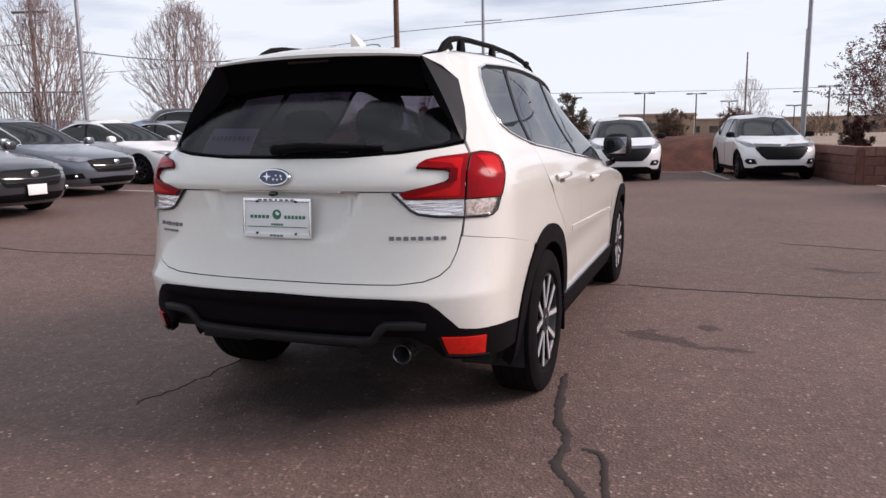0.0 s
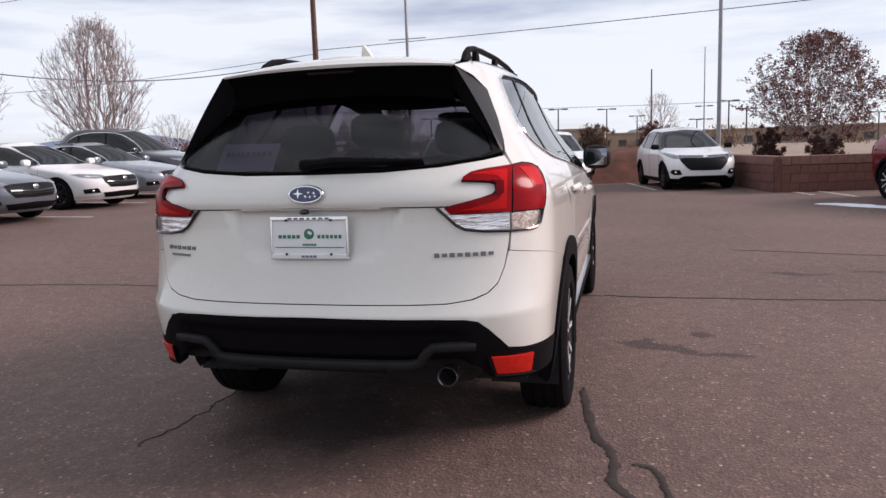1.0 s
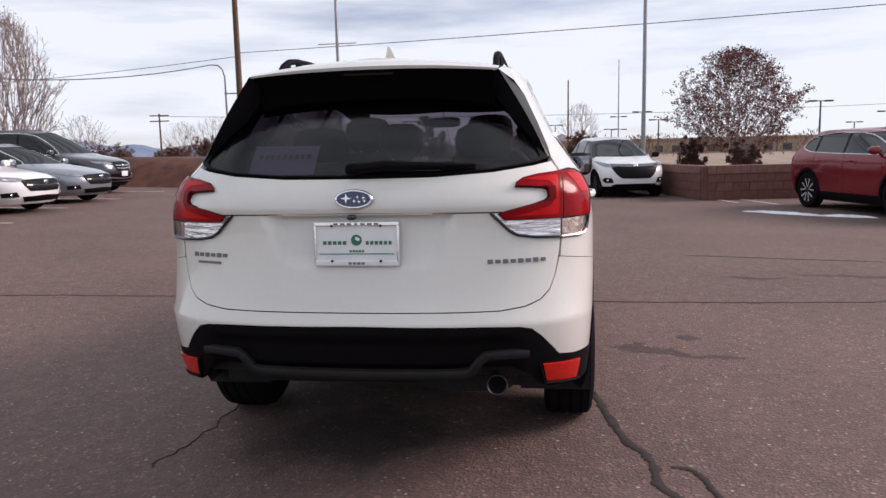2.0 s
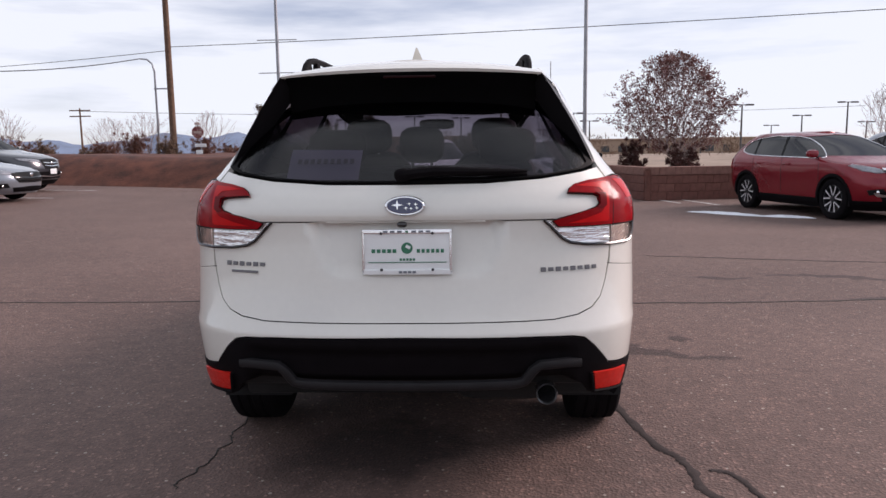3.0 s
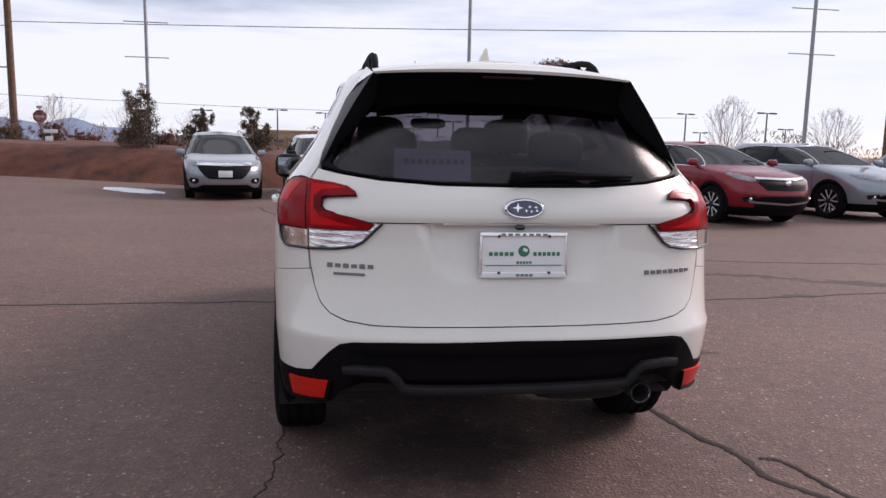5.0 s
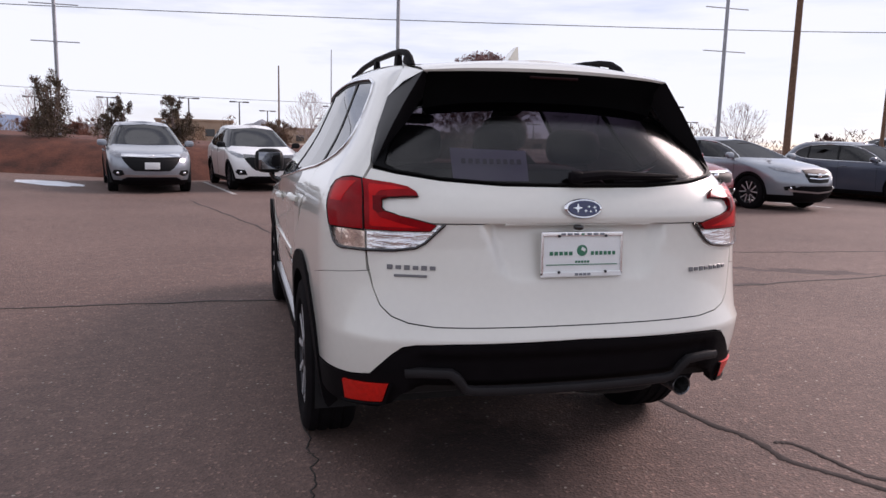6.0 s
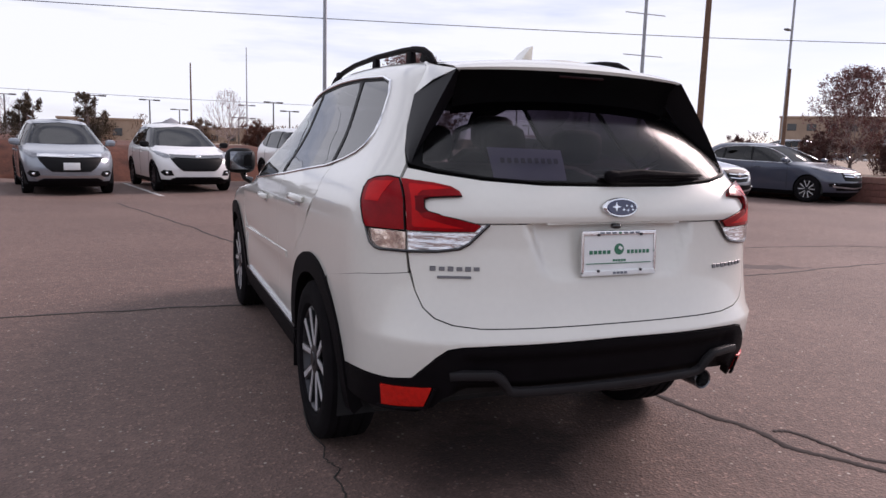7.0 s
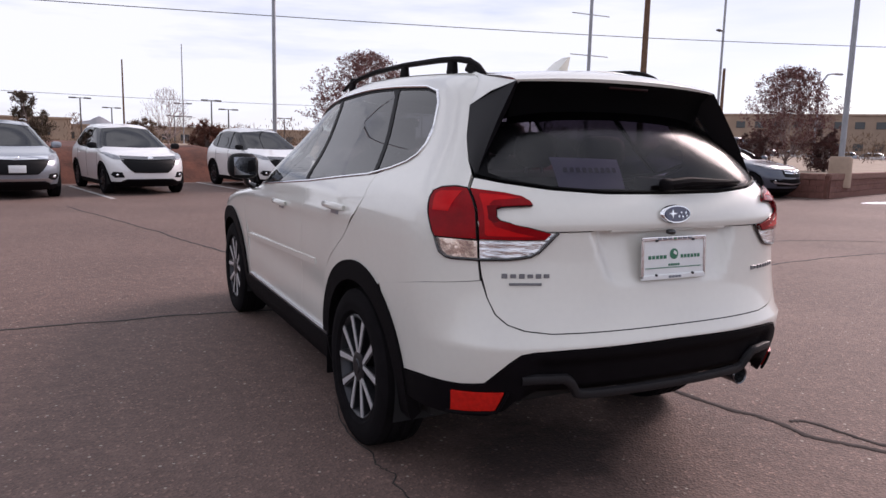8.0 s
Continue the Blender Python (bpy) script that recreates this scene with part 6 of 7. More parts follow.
            bmesh.ops.delete(well, geom=[v for v in well.verts if v.co.z < -0.16], context="VERTS")
            for v in well.verts:
                v.co = Vector((k * (0.875 - v.co.x), v.co.y + y, v.co.z + AZ))
            part("wheel_well", well, INNER, car)
            wheel(car, (k * 0.792, y, AZ), k, 0.352, 0.225)
        sill = [(1.42, 0.245), (1.42, 0.395), (3.26, 0.395), (3.26, 0.245)]
        patch("sill_cladding", sh, line(sh, "s", sill, k)[::k], BLACKP, car, "black plastic sill", off=0.022, thick=0.06, step=0.05)
        strip = [(1.46, 0.392), (1.46, 0.408), (3.24, 0.408), (3.24, 0.392)]
        patch("sill_strip", sh, line(sh, "s", strip, k)[::k], BRUSHED, car, "thin silver sill strip", off=0.016, thick=0.02, step=0.05)
        flap = bevel_box((0.20, 0.012, 0.20), (k * 0.80, AR + 0.395, 0.30), 0.005)
        part("mud_flap", flap, BLACKP, car)
        # tail lamp: tailgate part, body part, clear band below
        lamp = new("tail_lamp")
        lamp.parent = car
        tagged(lamp, "red and clear wraparound tail lamp")
        C = [(0.515, 1.046), (0.535, 1.026), (0.645, 1.024), (0.742, 1.024), (0.744, 1.10), (0.742, 1.184), (0.71, 1.180), (0.65, 1.174), (0.60, 1.164), (0.578, 1.150), (0.572, 1.138), (0.62, 1.135), (0.672, 1.131), (0.690, 1.124), (0.692, 1.10), (0.680, 1.088), (0.61, 1.070)]
        patch("tailgate_lens", sh, line(sh, "r", C, k)[::k], LENS_RED, lamp, "red lens", off=0.018, thick=0.02, step=0.02)
        guide = [(0.600, 1.157), (0.66, 1.165), (0.722, 1.168), (0.727, 1.160), (0.727, 1.042), (0.72, 1.036), (0.565, 1.035), (0.63, 1.049), (0.695, 1.068), (0.706, 1.082), (0.706, 1.136), (0.69, 1.148)]
        patch("light_guide", sh, line(sh, "r", guide, k)[::k], LENS_BRIGHT, lamp, "brighter red light guide", off=0.0192, thick=0.001, step=0.02)
        for loop in (line(sh, "r", C, k), [(s * k, z) for s, z in line(sh, "r", [(0.750, 1.020), (0.752, 1.10), (0.748, 1.188)], 1, closed=False) + line(sh, "s", [(0.38, 1.193), (0.427, 1.187), (0.452, 1.173), (0.450, 1.149), (0.416, 1.085), (0.391, 1.035), (0.381, 1.021)], 1, closed=False)]):
            seal = [Vector(sh.at(s, z)) + 0.009 * Vector(sh.normal(s, z)) for s, z in loop]
            part("lens_seal", sweep(seal + seal[:2], 0.0035, 5, cap=False), FRAMEB, lamp)
        C2 = [(0.690, 1.124), (0.692, 1.10), (0.680, 1.088), (0.700, 1.082), (0.716, 1.092), (0.716, 1.130), (0.672, 1.133)]
        patch("inner_lens", sh, line(sh, "r", C2, k)[::k], LENS_DEEP, lamp, "dark red lens edge", off=0.021, thick=0.01, step=0.02)
        O = line(sh, "r", [(0.750, 1.024), (0.752, 1.10), (0.748, 1.186)], 1, closed=False) + line(sh, "s", [(0.38, 1.190), (0.425, 1.184), (0.448, 1.172), (0.446, 1.15), (0.412, 1.085), (0.388, 1.035), (0.378, 1.024)], 1, closed=False)
        patch("body_lens", sh, [(s * k, z) for s, z in O][::k], LENS_RED, lamp, "red lens", off=0.010, thick=0.02, step=0.02)
        B2 = line(sh, "s", [(0.345, 1.11), (0.345, 1.178), (0.42, 1.174), (0.432, 1.162), (0.408, 1.11)], 1)
        patch("light_guide", sh, [(s * k, z) for s, z in B2][::k], LENS_BRIGHT, lamp, "brighter red light guide", off=0.0112, thick=0.001, step=0.02)
        K = [(0.488, 1.047), (0.510, 1.046), (0.532, 1.022), (0.645, 1.019), (0.743, 1.019), (0.742, 0.957), (0.65, 0.960), (0.585, 0.970), (0.555, 0.986)]
        ks = line(sh, "r", K, k)[::k]
        patch("clear_bowl", sh, ks, LAMP_BOWL, lamp, "silvered reflector bowl", off=0.001, thick=0.01, step=0.02)
        patch("clear_lens", sh, ks, LENS_CLEAR, lamp, "clear lens", off=0.016, thick=0.014, step=0.02)
        K2 = line(sh, "r", [(0.750, 0.956), (0.751, 1.019)], 1, closed=False) + line(sh, "s", [(0.345, 1.019), (0.376, 1.019), (0.352, 0.972), (0.328, 0.956)], 1, closed=False)
        k2 = [(s * k, z) for s, z in K2][::k][::-1]
        patch("body_bowl", sh, k2, AMBER_BOWL, lamp, "amber-tinted indicator bowl", off=0.001, thick=0.01, step=0.02)
        patch("indicator_lens", sh, k2, LENS_CLEAR, lamp, "clear lens", off=0.010, thick=0.014, step=0.02)
        edge = [Vector(sh.at(s, z)) + 0.006 * Vector(sh.normal(s, z)) for s, z in line(sh, "r", [(0.486, 1.049), (0.552, 0.983), (0.583, 0.966), (0.65, 0.956), (0.744, 0.952)], k, closed=False) + [(s * k, z) for s, z in line(sh, "s", [(0.315, 0.952), (0.335, 0.956), (0.358, 0.972), (0.381, 1.021)], 1, closed=False)]]
        part("lamp_gasket", sweep(edge, 0.006, 6), GLOSSB, lamp)
        # door mirror
        mir = new("door_mirror")
        mir.parent = car
        rounded_form((0.200, 0.15, 0.172), (k * 0.952, 3.12, 1.160), mir, "mirror_housing", FRAMEB, "black mirror housing", 3.5)
        part("mirror_glass", bevel_box((0.150, 0.008, 0.120), (k * 0.952, 3.047, 1.161), 0.003, rot=Matrix.Rotation(radians(-k * 9), 3, "Z")), MIRROR, mir, "silvered mirror glass")
        part("mirror_arm", sweep([(k * 0.875, 3.13, 1.02), (k * 0.92, 3.13, 1.04), (k * 0.945, 3.13, 1.10)], [0.035, 0.03, 0.03], 10, flat=0.7), GLOSSB, mir)
        # roof rail
        x = k * 0.478
        rail = new("roof_rail")
        rail.parent = car
        tagged(rail, "dark grey raised roof rail")
        rail_pts = [(x * 1.0, 0.70, 1.628), (x, 0.76, 1.666), (x, 0.83, 1.692), (x * 1.0, 0.93, 1.707), (x, 1.1, 1.717), (x, 1.5, 1.727), (x, 1.9, 1.721), (x, 2.15, 1.702), (x, 2.34, 1.672), (x, 2.42, 1.648)]
        part("rail_bar", sweep(rail_pts, [0.012, 0.015, 0.016] + [0.015] * 5 + [0.013, 0.009], 8, flat=0.9), BLACKP, rail)
        gusset = bevel_box((0.022, 0.13, 0.042), (x, 0.795, 1.652), 0.010, 2, 0.8, rot=Matrix.Rotation(radians(18), 3, "X"))
        part("rail_gusset", gusset, BLACKP, rail)
        for y, h in ((0.985, 0.05), (1.50, 0.04), (2.26, 0.03)):
            z = 1.63 + 0.045 * math.exp(-((y - 1.50) / 0.85) ** 2)
            part("rail_foot", bevel_box((0.028, 0.075, 0.075), (x, y, z + 0.025), 0.008, 2, 0.75), BLACKP, rail)
    # roof, spoiler, fin
    n, cols = 60, 14
    qs = np.linspace(0.0, sh.s3, n)
    rows = []
    for q in qs:
        p = sh.at(q, 1.612)
        rows.append([(p[0] * u, p[1], p[2] + 0.030 * (1 - u * u) * (1 if q > 0.3 else q / 0.3) + 0.002) for u in np.linspace(-1, 1, cols)])
    verts = [v for r in rows for v in r]
    faces = [(i * cols + j, i * cols + j + 1, (i + 1) * cols + j + 1, (i + 1) * cols + j) for i in range(n - 1) for j in range(cols - 1)]
    mesh_object("roof", verts, faces, WHITE, car, smooth=True)
    vi = [(x * 0.94, y, z - 0.05) for x, y, z in verts]
    mesh_object("headliner", vi, [f[::-1] for f in faces], HEADLINER, car, smooth=True)
    bm = bmesh.new()
    xs = np.linspace(-0.525, 0.525, 25)
    for x in xs * 0.962:
        a = abs(x) / 0.505
        ye, yb = 0.365 + 0.055 * a ** 3, 0.62 + 0.05 * a ** 2
        zt = 1.645 - 0.036 * a * a
        lip = 1 - 0.45 * a * a
        for y, z in ((yb, zt + 0.015), ((ye + yb) / 2, zt + 0.004), (ye + 0.03, zt - 0.020 * lip), (ye, zt - 0.038 * lip), (ye + 0.005, zt - 0.050 * lip)):
            bm.verts.new((x, y, z))
    bm.verts.ensure_lookup_table()
    for i in range(len(xs) - 1):
        for j in range(4):
            a = i * 5 + j
            bm.faces.new([bm.verts[q] for q in (a, a + 5, a + 6, a + 1)])
    bmesh.ops.recalc_face_normals(bm, faces=bm.faces[:])
    part("spoiler", bm, WHITE, car, "white roof spoiler lip")
    bm = bmesh.new()
    for x in xs * 0.925:
        a = abs(x) / 0.505
        ye = 0.365 + 0.055 * a ** 3
        zt = 1.645 - 0.036 * a * a
        lip = 1 - 0.45 * a * a
        for y, z in ((ye + 0.006, zt - 0.047 * lip), (ye + 0.014, zt - 0.052 * lip - 0.014 * (1 - a ** 3)), (ye + 0.05, zt - 0.060 - 0.025 * (1 - a ** 3)), (ye + 0.10, 1.455 - 0.03 * a * a)):
            bm.verts.new((x, y, z))
    bm.verts.ensure_lookup_table()
    for i in range(len(xs) - 1):
        for j in range(3):
            a = i * 4 + j
            bm.faces.new([bm.verts[q] for q in (a, a + 4, a + 5, a + 1)])
    part("spoiler_underside", bm, DEEPB, car, "black spoiler underside")
    for k in (1, -1):
        # the spoiler's cheeks run from its corner down to the pillar, white outside and black within
        edge = [Vector(sh.at(s, z)) for s, z in line(sh, "r", [(0.614, 1.485), (0.583, 1.530), (0.553, 1.572), (0.52, 1.612)], k, 0.02, closed=False)]
        n2 = len(edge)
        corner, back = Vector((k * 0.505, 0.416, 1.585)), Vector((k * 0.505, 0.672, 1.622))
        rim = [corner.lerp(back, i / (n2 - 1)) for i in range(n2)]
        verts, faces = [], []
        for p, q in zip(edge, rim):
            mid = (p + q) / 2 + Vector((k * 0.008, -0.004, 0.008))
            verts += [p, mid, q]
        for i in range(n2 - 1):
            for j in range(2):
                faces.append((i * 3 + j, i * 3 + j + 1, i * 3 + j + 4, i * 3 + j + 3))
        mesh_object("spoiler_cheek", verts, faces, WHITE, car, "white cheek of the roof spoiler", smooth=True)
        # fin down the pillar: an outer face from the pillar to the rear edge, an inner one from there to the glass
        foot = Vector(sh.at(float(sh.rear(k * 0.700, 1.246)), 1.246)) + Vector((0, -0.006, 0))
        pillar = [Vector(sh.at(s, z)) for s, z in line(sh, "r", [(0.708, 1.246), (0.703, 1.285), (0.669, 1.372), (0.614, 1.485)], k, 0.03, closed=False)]
        n3 = len(pillar)
        ridge_line = [foot.lerp(corner, (i / (n3 - 1)) ** 1.1) + Vector((k * 0.010, 0.0, 0)) * math.sin(math.pi * i / (n3 - 1)) for i in range(n3)]
        deep = [Vector((k * (0.655 - 0.215 * i / (n3 - 1)), 0.42 + 0.09 * i / (n3 - 1), 1.246 + 0.315 * i / (n3 - 1))) for i in range(n3)]
        for nm, rows2 in (("fin_outer_face", (pillar, ridge_line)), ("fin_inner_face", (ridge_line, deep))):
            verts = [v for p, q in zip(*rows2) for v in (p, p.lerp(q, 0.5) + Vector((k * 0.006, -0.004, 0)) * (1 if nm == "fin_outer_face" else -1), q)]
            faces = [(i * 3 + j, i * 3 + j + 1, i * 3 + j + 4, i * 3 + j + 3) for i in range(n3 - 1) for j in range(2)]
            mesh_object(nm, verts, faces, FINB, car, "satin black pillar fin", smooth=True)
    part("brake_light", bevel_box((0.20, 0.012, 0.016), (0, 0.384, 1.580), 0.004), BRAKE_DARK, car, "dark red high brake light")
    bm = bmesh.new()
    ring = []
    for k2, (y, z, hw) in enumerate(((0.86, 1.655, 0.036), (0.845, 1.686, 0.025), (0.815, 1.722, 0.010), (0.80, 1.738, 0.003))):
        ring.append([bm.verts.new((sx * hw, yy, z)) for sx, yy in ((-1, y), (1, y), (0.5, y + 0.14 - 0.034 * k2), (0, y + 0.20 - 0.048 * k2), (-0.5, y + 0.14 - 0.034 * k2))])
    for a, b in zip(ring, ring[1:]):
        for j in range(5):
            bm.faces.new((a[j], a[(j + 1) % 5], b[(j + 1) % 5], b[j]))
    bm.faces.new(ring[-1])
    for v in bm.verts:
        v.co.y -= 0.02
    bmesh.ops.recalc_face_normals(bm, faces=bm.faces[:])
    part("roof_antenna", bm, WHITE, car, "white shark-fin antenna", angle=50)
    # rear glass in its black surround
    pane = [(0.0, 1.191), (0.28, 1.193), (0.49, 1.206), (0.63, 1.227), (0.668, 1.246), (0.650, 1.30), (0.608, 1.40), (0.55, 1.495), (0.50, 1.545), (0.0, 1.562)]
    pn = line(sh, "r", mirror_rear(pane))

    def lean(p):
        k = np.clip((p[:, 2] - 1.24) / 0.34, 0, 1)
        return -0.11 * k * k
    patch("rear_glass_surround", sh, tail, DEEPB, car, "black rear glass surround", holes=[pn], off=0.004, thick=0.02, step=0.03, disp=lean)
    rg = patch("rear_glass", sh, pn, GLASS_DARK, car, "dark tinted rear glass", off=-0.002, thick=0, step=0.05, disp=lean)
    rg.visible_shadow = False
    # wiper
    wip = new("rear_wiper")
    wip.parent = car
    wp = [Vector(sh.at(float(sh.rear(x, z)), z)) + Vector((0, -o, 0)) for x, z, o in ((-0.01, 1.215, 0.03), (0.10, 1.226, 0.04), (0.28, 1.224, 0.035), (0.43, 1.222, 0.02))]
    part("wiper_arm", sweep(wp, [0.022, 0.02, 0.012, 0.006], 8, flat=0.9), BLACKP, wip)
    part("wiper_blade", sweep([v + Vector((0, 0.012, -0.012)) for v in wp[1:]], 0.007, 6), BLACKP, wip)
    rounded_form((0.06, 0.04, 0.045), tuple(wp[0]), wip, "wiper_pivot", BLACKP)
    # badges, plate, exhaust
    bd = new("tail_badge")
    bd.parent = car
    m = on_shell(sh, 0.0, 1.107, 0.016)
    for nm, sx, sz, d, mt in (("badge_rim", 0.073, 0.036, 0.010, CHROME), ("badge_face", 0.066, 0.030, 0.014, BLUE)):
        bm = bmesh.new()
        lathe([(0.004, 0.0), (0.004, 1.0), (-d * 0.6, 0.97), (-d, 0.90), (-d, 0.0)], 40, "y", bm)
        for v in bm.verts:
            v.co.x *= sx
            v.co.z *= sz
        bmesh.ops.transform(bm, matrix=m, verts=bm.verts)
        part(nm, bm, mt, bd)
    for cx, cz, r in ((-0.026, 0.002, 0.020), (0.004, -0.008, 0.008), (0.016, 0.006, 0.007), (0.022, -0.010, 0.007), (0.038, 0.004, 0.008), (0.042, -0.008, 0.007)):
        bm = bmesh.new()
        vs = [bm.verts.new((cx + q * r * math.cos(math.pi * j / 4 + math.pi / 2), -0.0158, cz + q * r * 0.9 * math.sin(math.pi * j / 4 + math.pi / 2))) for j, q in enumerate((1, 0.3) * 4)]
        bm.faces.new(vs)
        bmesh.ops.transform(bm, matrix=m, verts=bm.verts)
        part("badge_star", bm, CHROME, bd, smooth=False)

    def letter_bars(name, x0, x1, z, h, count, mat, gap=0.25):
        bar = new(name)
        bar.parent = car
        wd = (x1 - x0) / count
        for i in range(count):
            x = x0 + wd * (i + 0.5)
            b = bmesh.new()
            bevel_box((wd * (1 - gap), 0.005, h * (0.62 if i % 2 else 0.74)), (0, 0, 0), 0.001, 1, bm=b)
            bmesh.ops.transform(b, matrix=on_shell(sh, float(sh.rear(x, z)), z, 0.002), verts=b.verts)
            part("letter_bar", b, mat, bar, smooth=False)
    letter_bars("model_badge", 0.470, 0.690, 0.874, 0.022, 8, LETTER, 0.3)
    letter_bars("maker_badge", -0.682, -0.512, 0.898, 0.022, 6, LETTER, 0.3)
    b = bevel_box((0.115, 0.005, 0.009), (0, 0, 0), 0.001, 1)
    bmesh.ops.transform(b, matrix=on_shell(sh, float(sh.rear(-0.60, 0.870)), 0.870, 0.002), verts=b.verts)
    part("trim_badge", b, LETTER, car)
    plate = new("plate")
    plate.parent = car
    tagged(plate, "white dealer plate with green print in a chrome frame")
    tilt = Matrix.Translation((0.004, 0.083, 0.947)) @ Matrix.Rotation(radians(-4), 4, "X")

    def on_plate(nm, size, at, mt, r=0.002, lbl=""):
        q = bevel_box(size, at, r, 2)
        bmesh.ops.transform(q, matrix=tilt, verts=q.verts)
        return part(nm, q, mt, plate, lbl, smooth=False)
    on_plate("plate_sheet", (0.302, 0.004, 0.150), (0, 0, 0), PLATE)
    for nm, sz, at in (("plate_frame", (0.316, 0.010, 0.016), (0, -0.003, 0.072)), ("plate_frame", (0.316, 0.010, 0.020), (0, -0.003, -0.070)), ("plate_frame", (0.010, 0.010, 0.150), (-0.153, -0.003, 0)), ("plate_frame", (0.010, 0.010, 0.150), (0.153, -0.003, 0))):
        on_plate(nm, sz, at, CHROME if sz[0] < 0.1 or at[2] > 0 else PLATE, 0.004)
    for i in range(5):
        on_plate("print_bar", (0.013, 0.002, 0.013), (-0.118 + i * 0.0185, -0.003, 0.004), GREEN, 0)
    for i in range(6):
        on_plate("print_bar", (0.011, 0.002, 0.013), (0.040 + i * 0.0168, -0.003, 0.004), GREEN, 0)
    for i in range(5):
        on_plate("print_bar", (0.008, 0.002, 0.008), (-0.022 + i * 0.0115, -0.003, -0.026), GREEN, 0)
    on_plate("print_line", (0.275, 0.002, 0.003), (0, -0.003, -0.036), GREEN, 0)
    bm = lathe([(0.0, 0.0), (0.0, 0.020), (-0.002, 0.020), (-0.002, 0.0)], 24, "y")
    bmesh.ops.transform(bm, matrix=tilt @ Matrix.Translation((0.0, -0.002, 0.014)), verts=bm.verts)
    part("print_disc", bm, GREEN, plate, "green round emblem")
    bm = bevel_box((0.017, 0.002, 0.011), (0.004, -0.0055, 0.018), 0.0008, 1, rot=Matrix.Rotation(0.5, 3, "Y"))
    bmesh.ops.transform(bm, matrix=tilt, verts=bm.verts)
    part("emblem_patch", bm, PLATE, plate, smooth=False)
    for x, z in ((-0.09, 0.066), (0.09, 0.066), (-0.09, -0.062), (0.09, -0.062)):
        s2 = lathe([(0.0, 0.0), (0.0, 0.0055), (-0.006, 0.0045), (-0.007, 0.0)], 10, "y")
        bmesh.ops.transform(s2, matrix=tilt @ Matrix.Translation((x, -0.006, z)), verts=s2.verts)
        part("screw", s2, DARKALLOY, plate)
    for i in range(4):
        on_plate("print_bar", (0.012, 0.002, 0.008), (-0.023 + i * 0.016, -0.009, -0.070), INK, 0)
    for i in range(7):
        on_plate("print_bar", (0.016 if i != 3 else 0.010, 0.002, 0.007), (-0.075 + i * 0.025, -0.009, 0.072), INK if i != 3 else GREEN, 0)
    rounded_form((0.035, 0.03, 0.02), (-0.012, 0.088, 1.043), car, "camera_pod", GLOSSB, "small black reversing camera")
    part("gate_pull", bevel_box((0.56, 0.02, 0.008), (0.0, 0.112, 1.052), 0.003), WHITE, car, "white grip strip over the plate")
    ex = new("exhaust")
    ex.parent = car
    pipe = lathe([(0.26, 0.036), (0.02, 0.037), (0.0, 0.040), (-0.004, 0.0375), (0.0, 0.034), (0.26, 0.032)], 28, "y")
    bmesh.ops.translate(pipe, vec=(0.502, 0.155, 0.405), verts=pipe.verts)
    part("tail_pipe", pipe, SMOKED, ex, "dark metal exhaust tip")
    bore = lathe([(0.12, 0.0), (0.12, 0.034)], 20, "y")
    bmesh.ops.translate(bore, vec=(0.502, 0.155, 0.405), verts=bore.verts)
    part("pipe_bore", bore, INNER, ex)
    rounded_form((0.42, 0.24, 0.17), (0.36, 0.50, 0.37), ex, "silencer", UNDER, power=4)
    # underbody
    part("floor_pan", bevel_box((1.50, 3.65, 0.08), (0, 2.40, 0.30), 0.02), UNDER, car)
    part("rear_subframe", bevel_box((1.30, 0.28, 0.12), (0, AR, 0.30), 0.03), UNDER, car)
    part("front_subframe", bevel_box((1.30, 0.30, 0.12), (0, AF, 0.30), 0.03), UNDER, car)
    part("bumper_beam", bevel_box((1.36, 0.30, 0.10), (0, 0.36, 0.47), 0.03), UNDER, car)
    # nose and windscreen
    nr = line(sh, "f", [(0.002, 0.30), (0.78, 0.36), (0.81, 0.50), (0.79, 0.70), (0.77, 0.85), (0.73, 0.95), (0.705, 1.05), (0.002, 1.05)])
    for k in (1, -1):
        patch("nose_panel", sh, [(s * k, z) for s, z in nr][::-k], WHITE, car, step=0.05, thick=0)
    w = patch("windscreen", sh, sh.nose_outline([(0.0, 1.055), (0.70, 1.055), (0.63, 1.25), (0.55, 1.45), (0.50, 1.565), (0.0, 1.585)]), GLASS_CLEAR, car, off=-0.004, thick=0, step=0.06)
    w.visible_shadow = False
    patch("roof_header", sh, sh.nose_outline([(0.0, 1.588), (0.497, 1.568), (0.530, 1.611), (0.0, 1.611)]), WHITE, car, step=0.05, thick=0)
    # cabin
    for x in (-0.37, 0.37):
        st = new("front_seat")
        st.parent = car
        rounded_form((0.52, 0.16, 0.64), (x, 2.02, 0.98), st, "seat_back", SEAT, power=4, rot=Matrix.Rotation(radians(14), 3, "X"))
        rounded_form((0.52, 0.52, 0.20), (x, 2.28, 0.62), st, "seat_cushion", SEAT, power=4)
        rounded_form((0.27, 0.11, 0.20), (x, 1.90, 1.385), st, "headrest", SEAT, power=3.5)
        for d in (-0.05, 0.05):
            part("headrest_post", sweep([(x + d, 1.93, 1.25), (x + d, 1.91, 1.34)], 0.007, 6), BRUSHED, st)
    rs = new("rear_bench")
    rs.parent = car
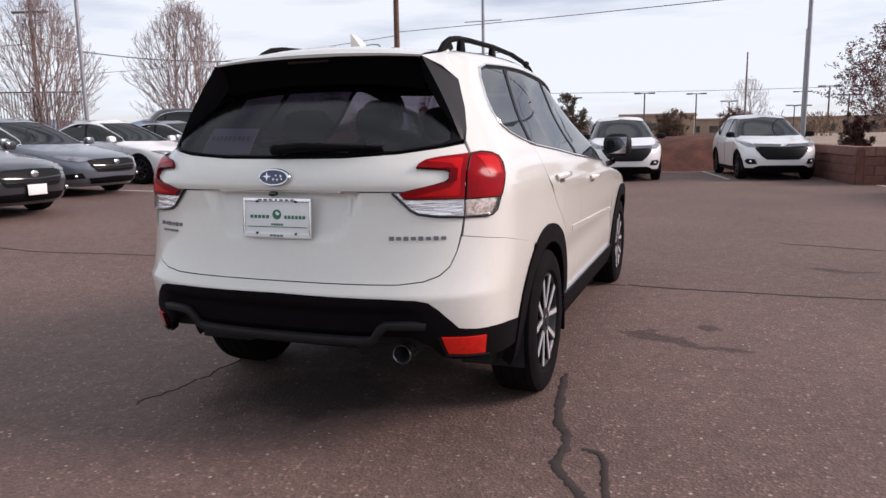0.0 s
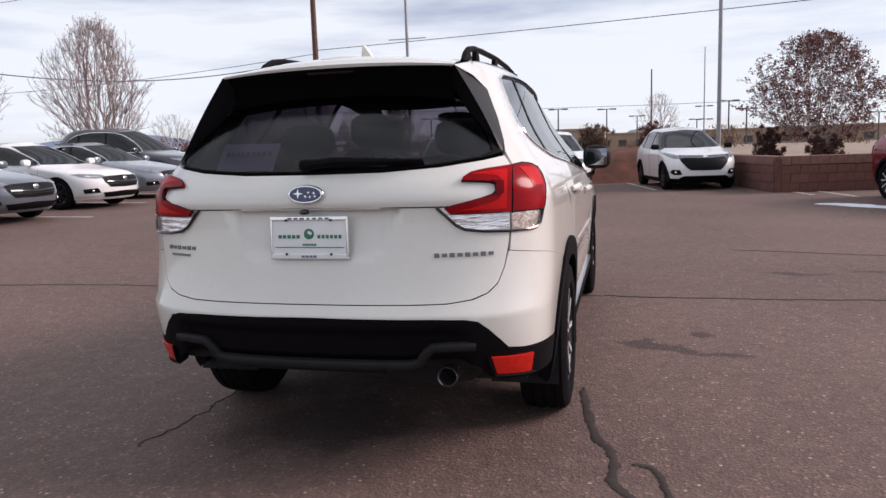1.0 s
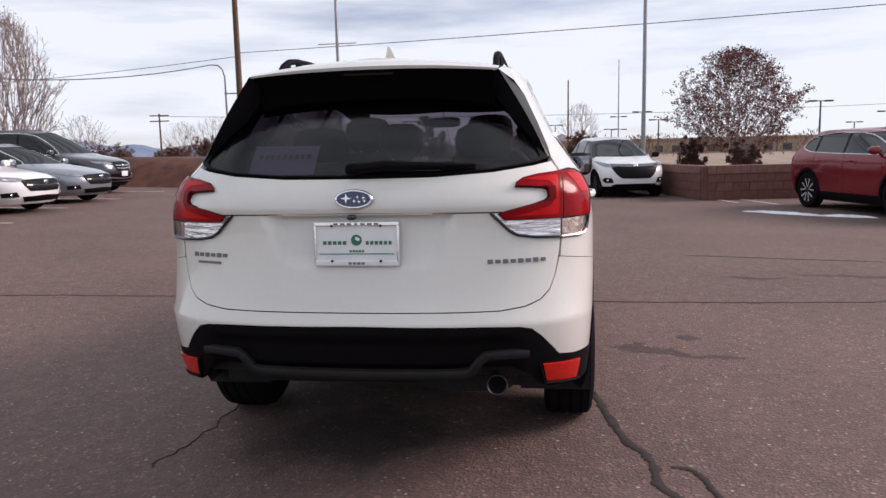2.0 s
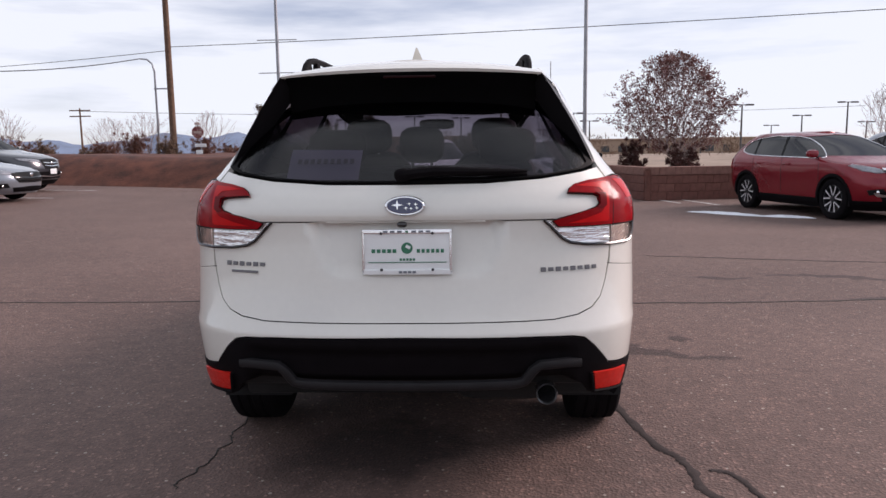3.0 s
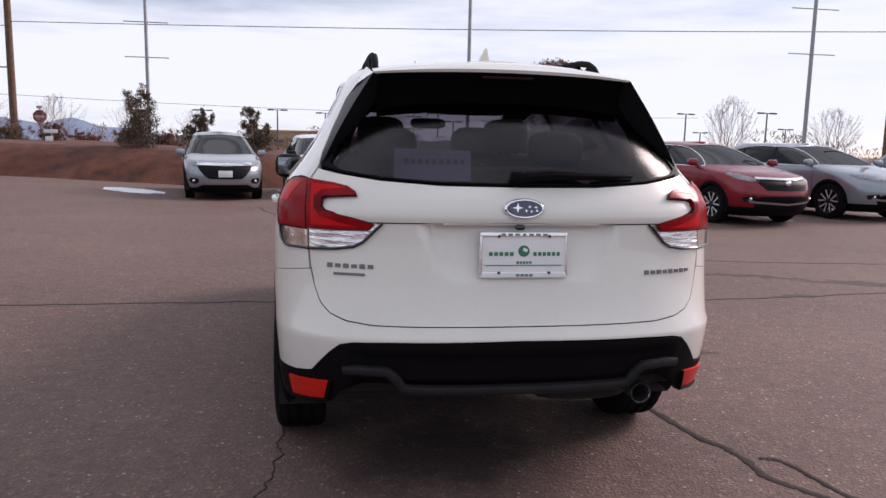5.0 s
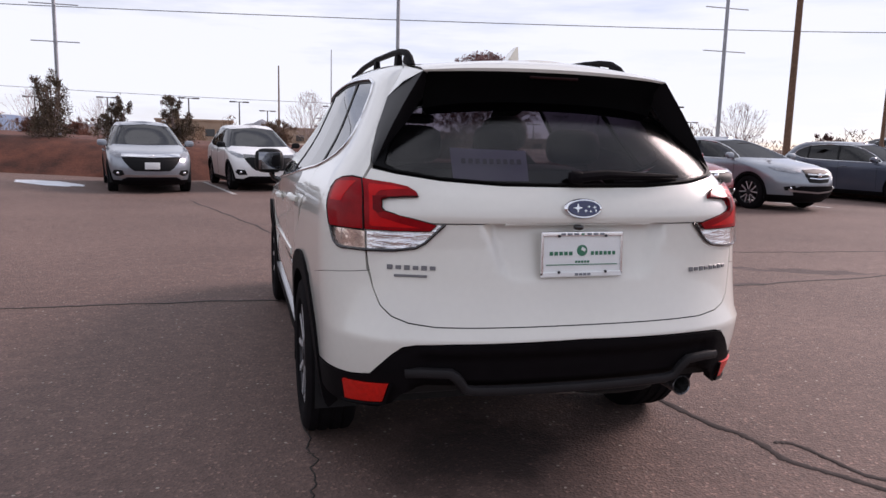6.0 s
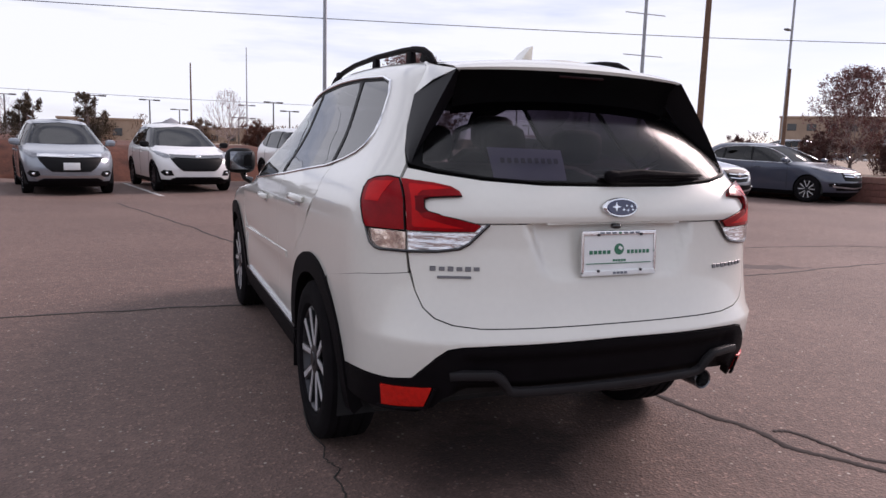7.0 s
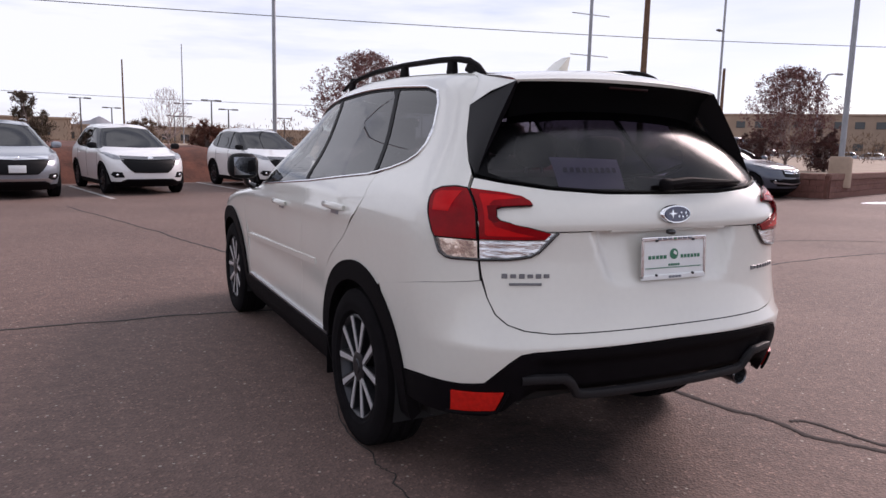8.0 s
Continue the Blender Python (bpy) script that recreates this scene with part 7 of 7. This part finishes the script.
    rounded_form((1.28, 0.18, 0.60), (0, 1.12, 0.93), rs, "bench_back", SEAT, power=5, rot=Matrix.Rotation(radians(14), 3, "X"))
    rounded_form((1.28, 0.50, 0.20), (0, 1.38, 0.62), rs, "bench_cushion", SEAT, power=5)
    for x, wd in ((-0.40, 0.27), (0.0, 0.21), (0.40, 0.27)):
        rounded_form((wd, 0.10, 0.17), (x, 1.02, 1.315 if x else 1.325), rs, "headrest", SEAT, power=3.5)
    for d in (-0.045, 0.045):
        part("headrest_post", sweep([(d, 1.03, 1.16), (d, 1.02, 1.30)], 0.007, 6), BRUSHED, rs)
    part("cargo_floor", bevel_box((1.30, 0.85, 0.03), (0, 0.62, 0.72), 0.01), TRIM_IN, car)
    for k in (1, -1):
        part("cargo_side", bevel_box((0.06, 0.75, 0.48), (k * 0.66, 0.66, 0.96), 0.02), TRIM_IN, car)
    part("gate_trim", bevel_box((1.00, 0.04, 0.40), (0, 0.27, 0.93), 0.015), TRIM_IN, car)
    rounded_form((1.46, 0.42, 0.26), (0, 3.12, 0.97), car, "dashboard", TRIM_IN, power=5)
    bm = bmesh.new()
    sw = [(-0.37 + 0.18 * math.cos(a), 2.74 + 0.05 * math.sin(a), 0.99 + 0.175 * math.sin(a)) for a in np.linspace(0, 2 * math.pi, 25)]
    part("steering_wheel", sweep(sw, 0.016, 8, cap=False), TRIM_IN, car)
    rounded_form((0.24, 0.03, 0.07), (0, 2.60, 1.475), car, "rearview_mirror", GLOSSB, power=4)
    # sheet with a printed line stuck inside the rear glass
    sheet = patch("sheet", sh, line(sh, "r", [(-0.445, 1.205), (-0.175, 1.205), (-0.165, 1.312), (-0.44, 1.318)]), PAPER, car, "printed paper sheet inside the rear glass", off=-0.014, thick=0.002, step=0.05, disp=lean)
    for i in range(9):
        x = -0.40 + i * 0.025
        b = bevel_box((0.015, 0.002, 0.020), (0, 0, 0), 0.0005, 1)
        bmesh.ops.transform(b, matrix=on_shell(sh, float(sh.rear(x, 1.27)), 1.27, -0.0115), verts=b.verts)
        part("print_bar", b, INK, sheet, smooth=False)
    return car


HERO_CAR = hero_car()
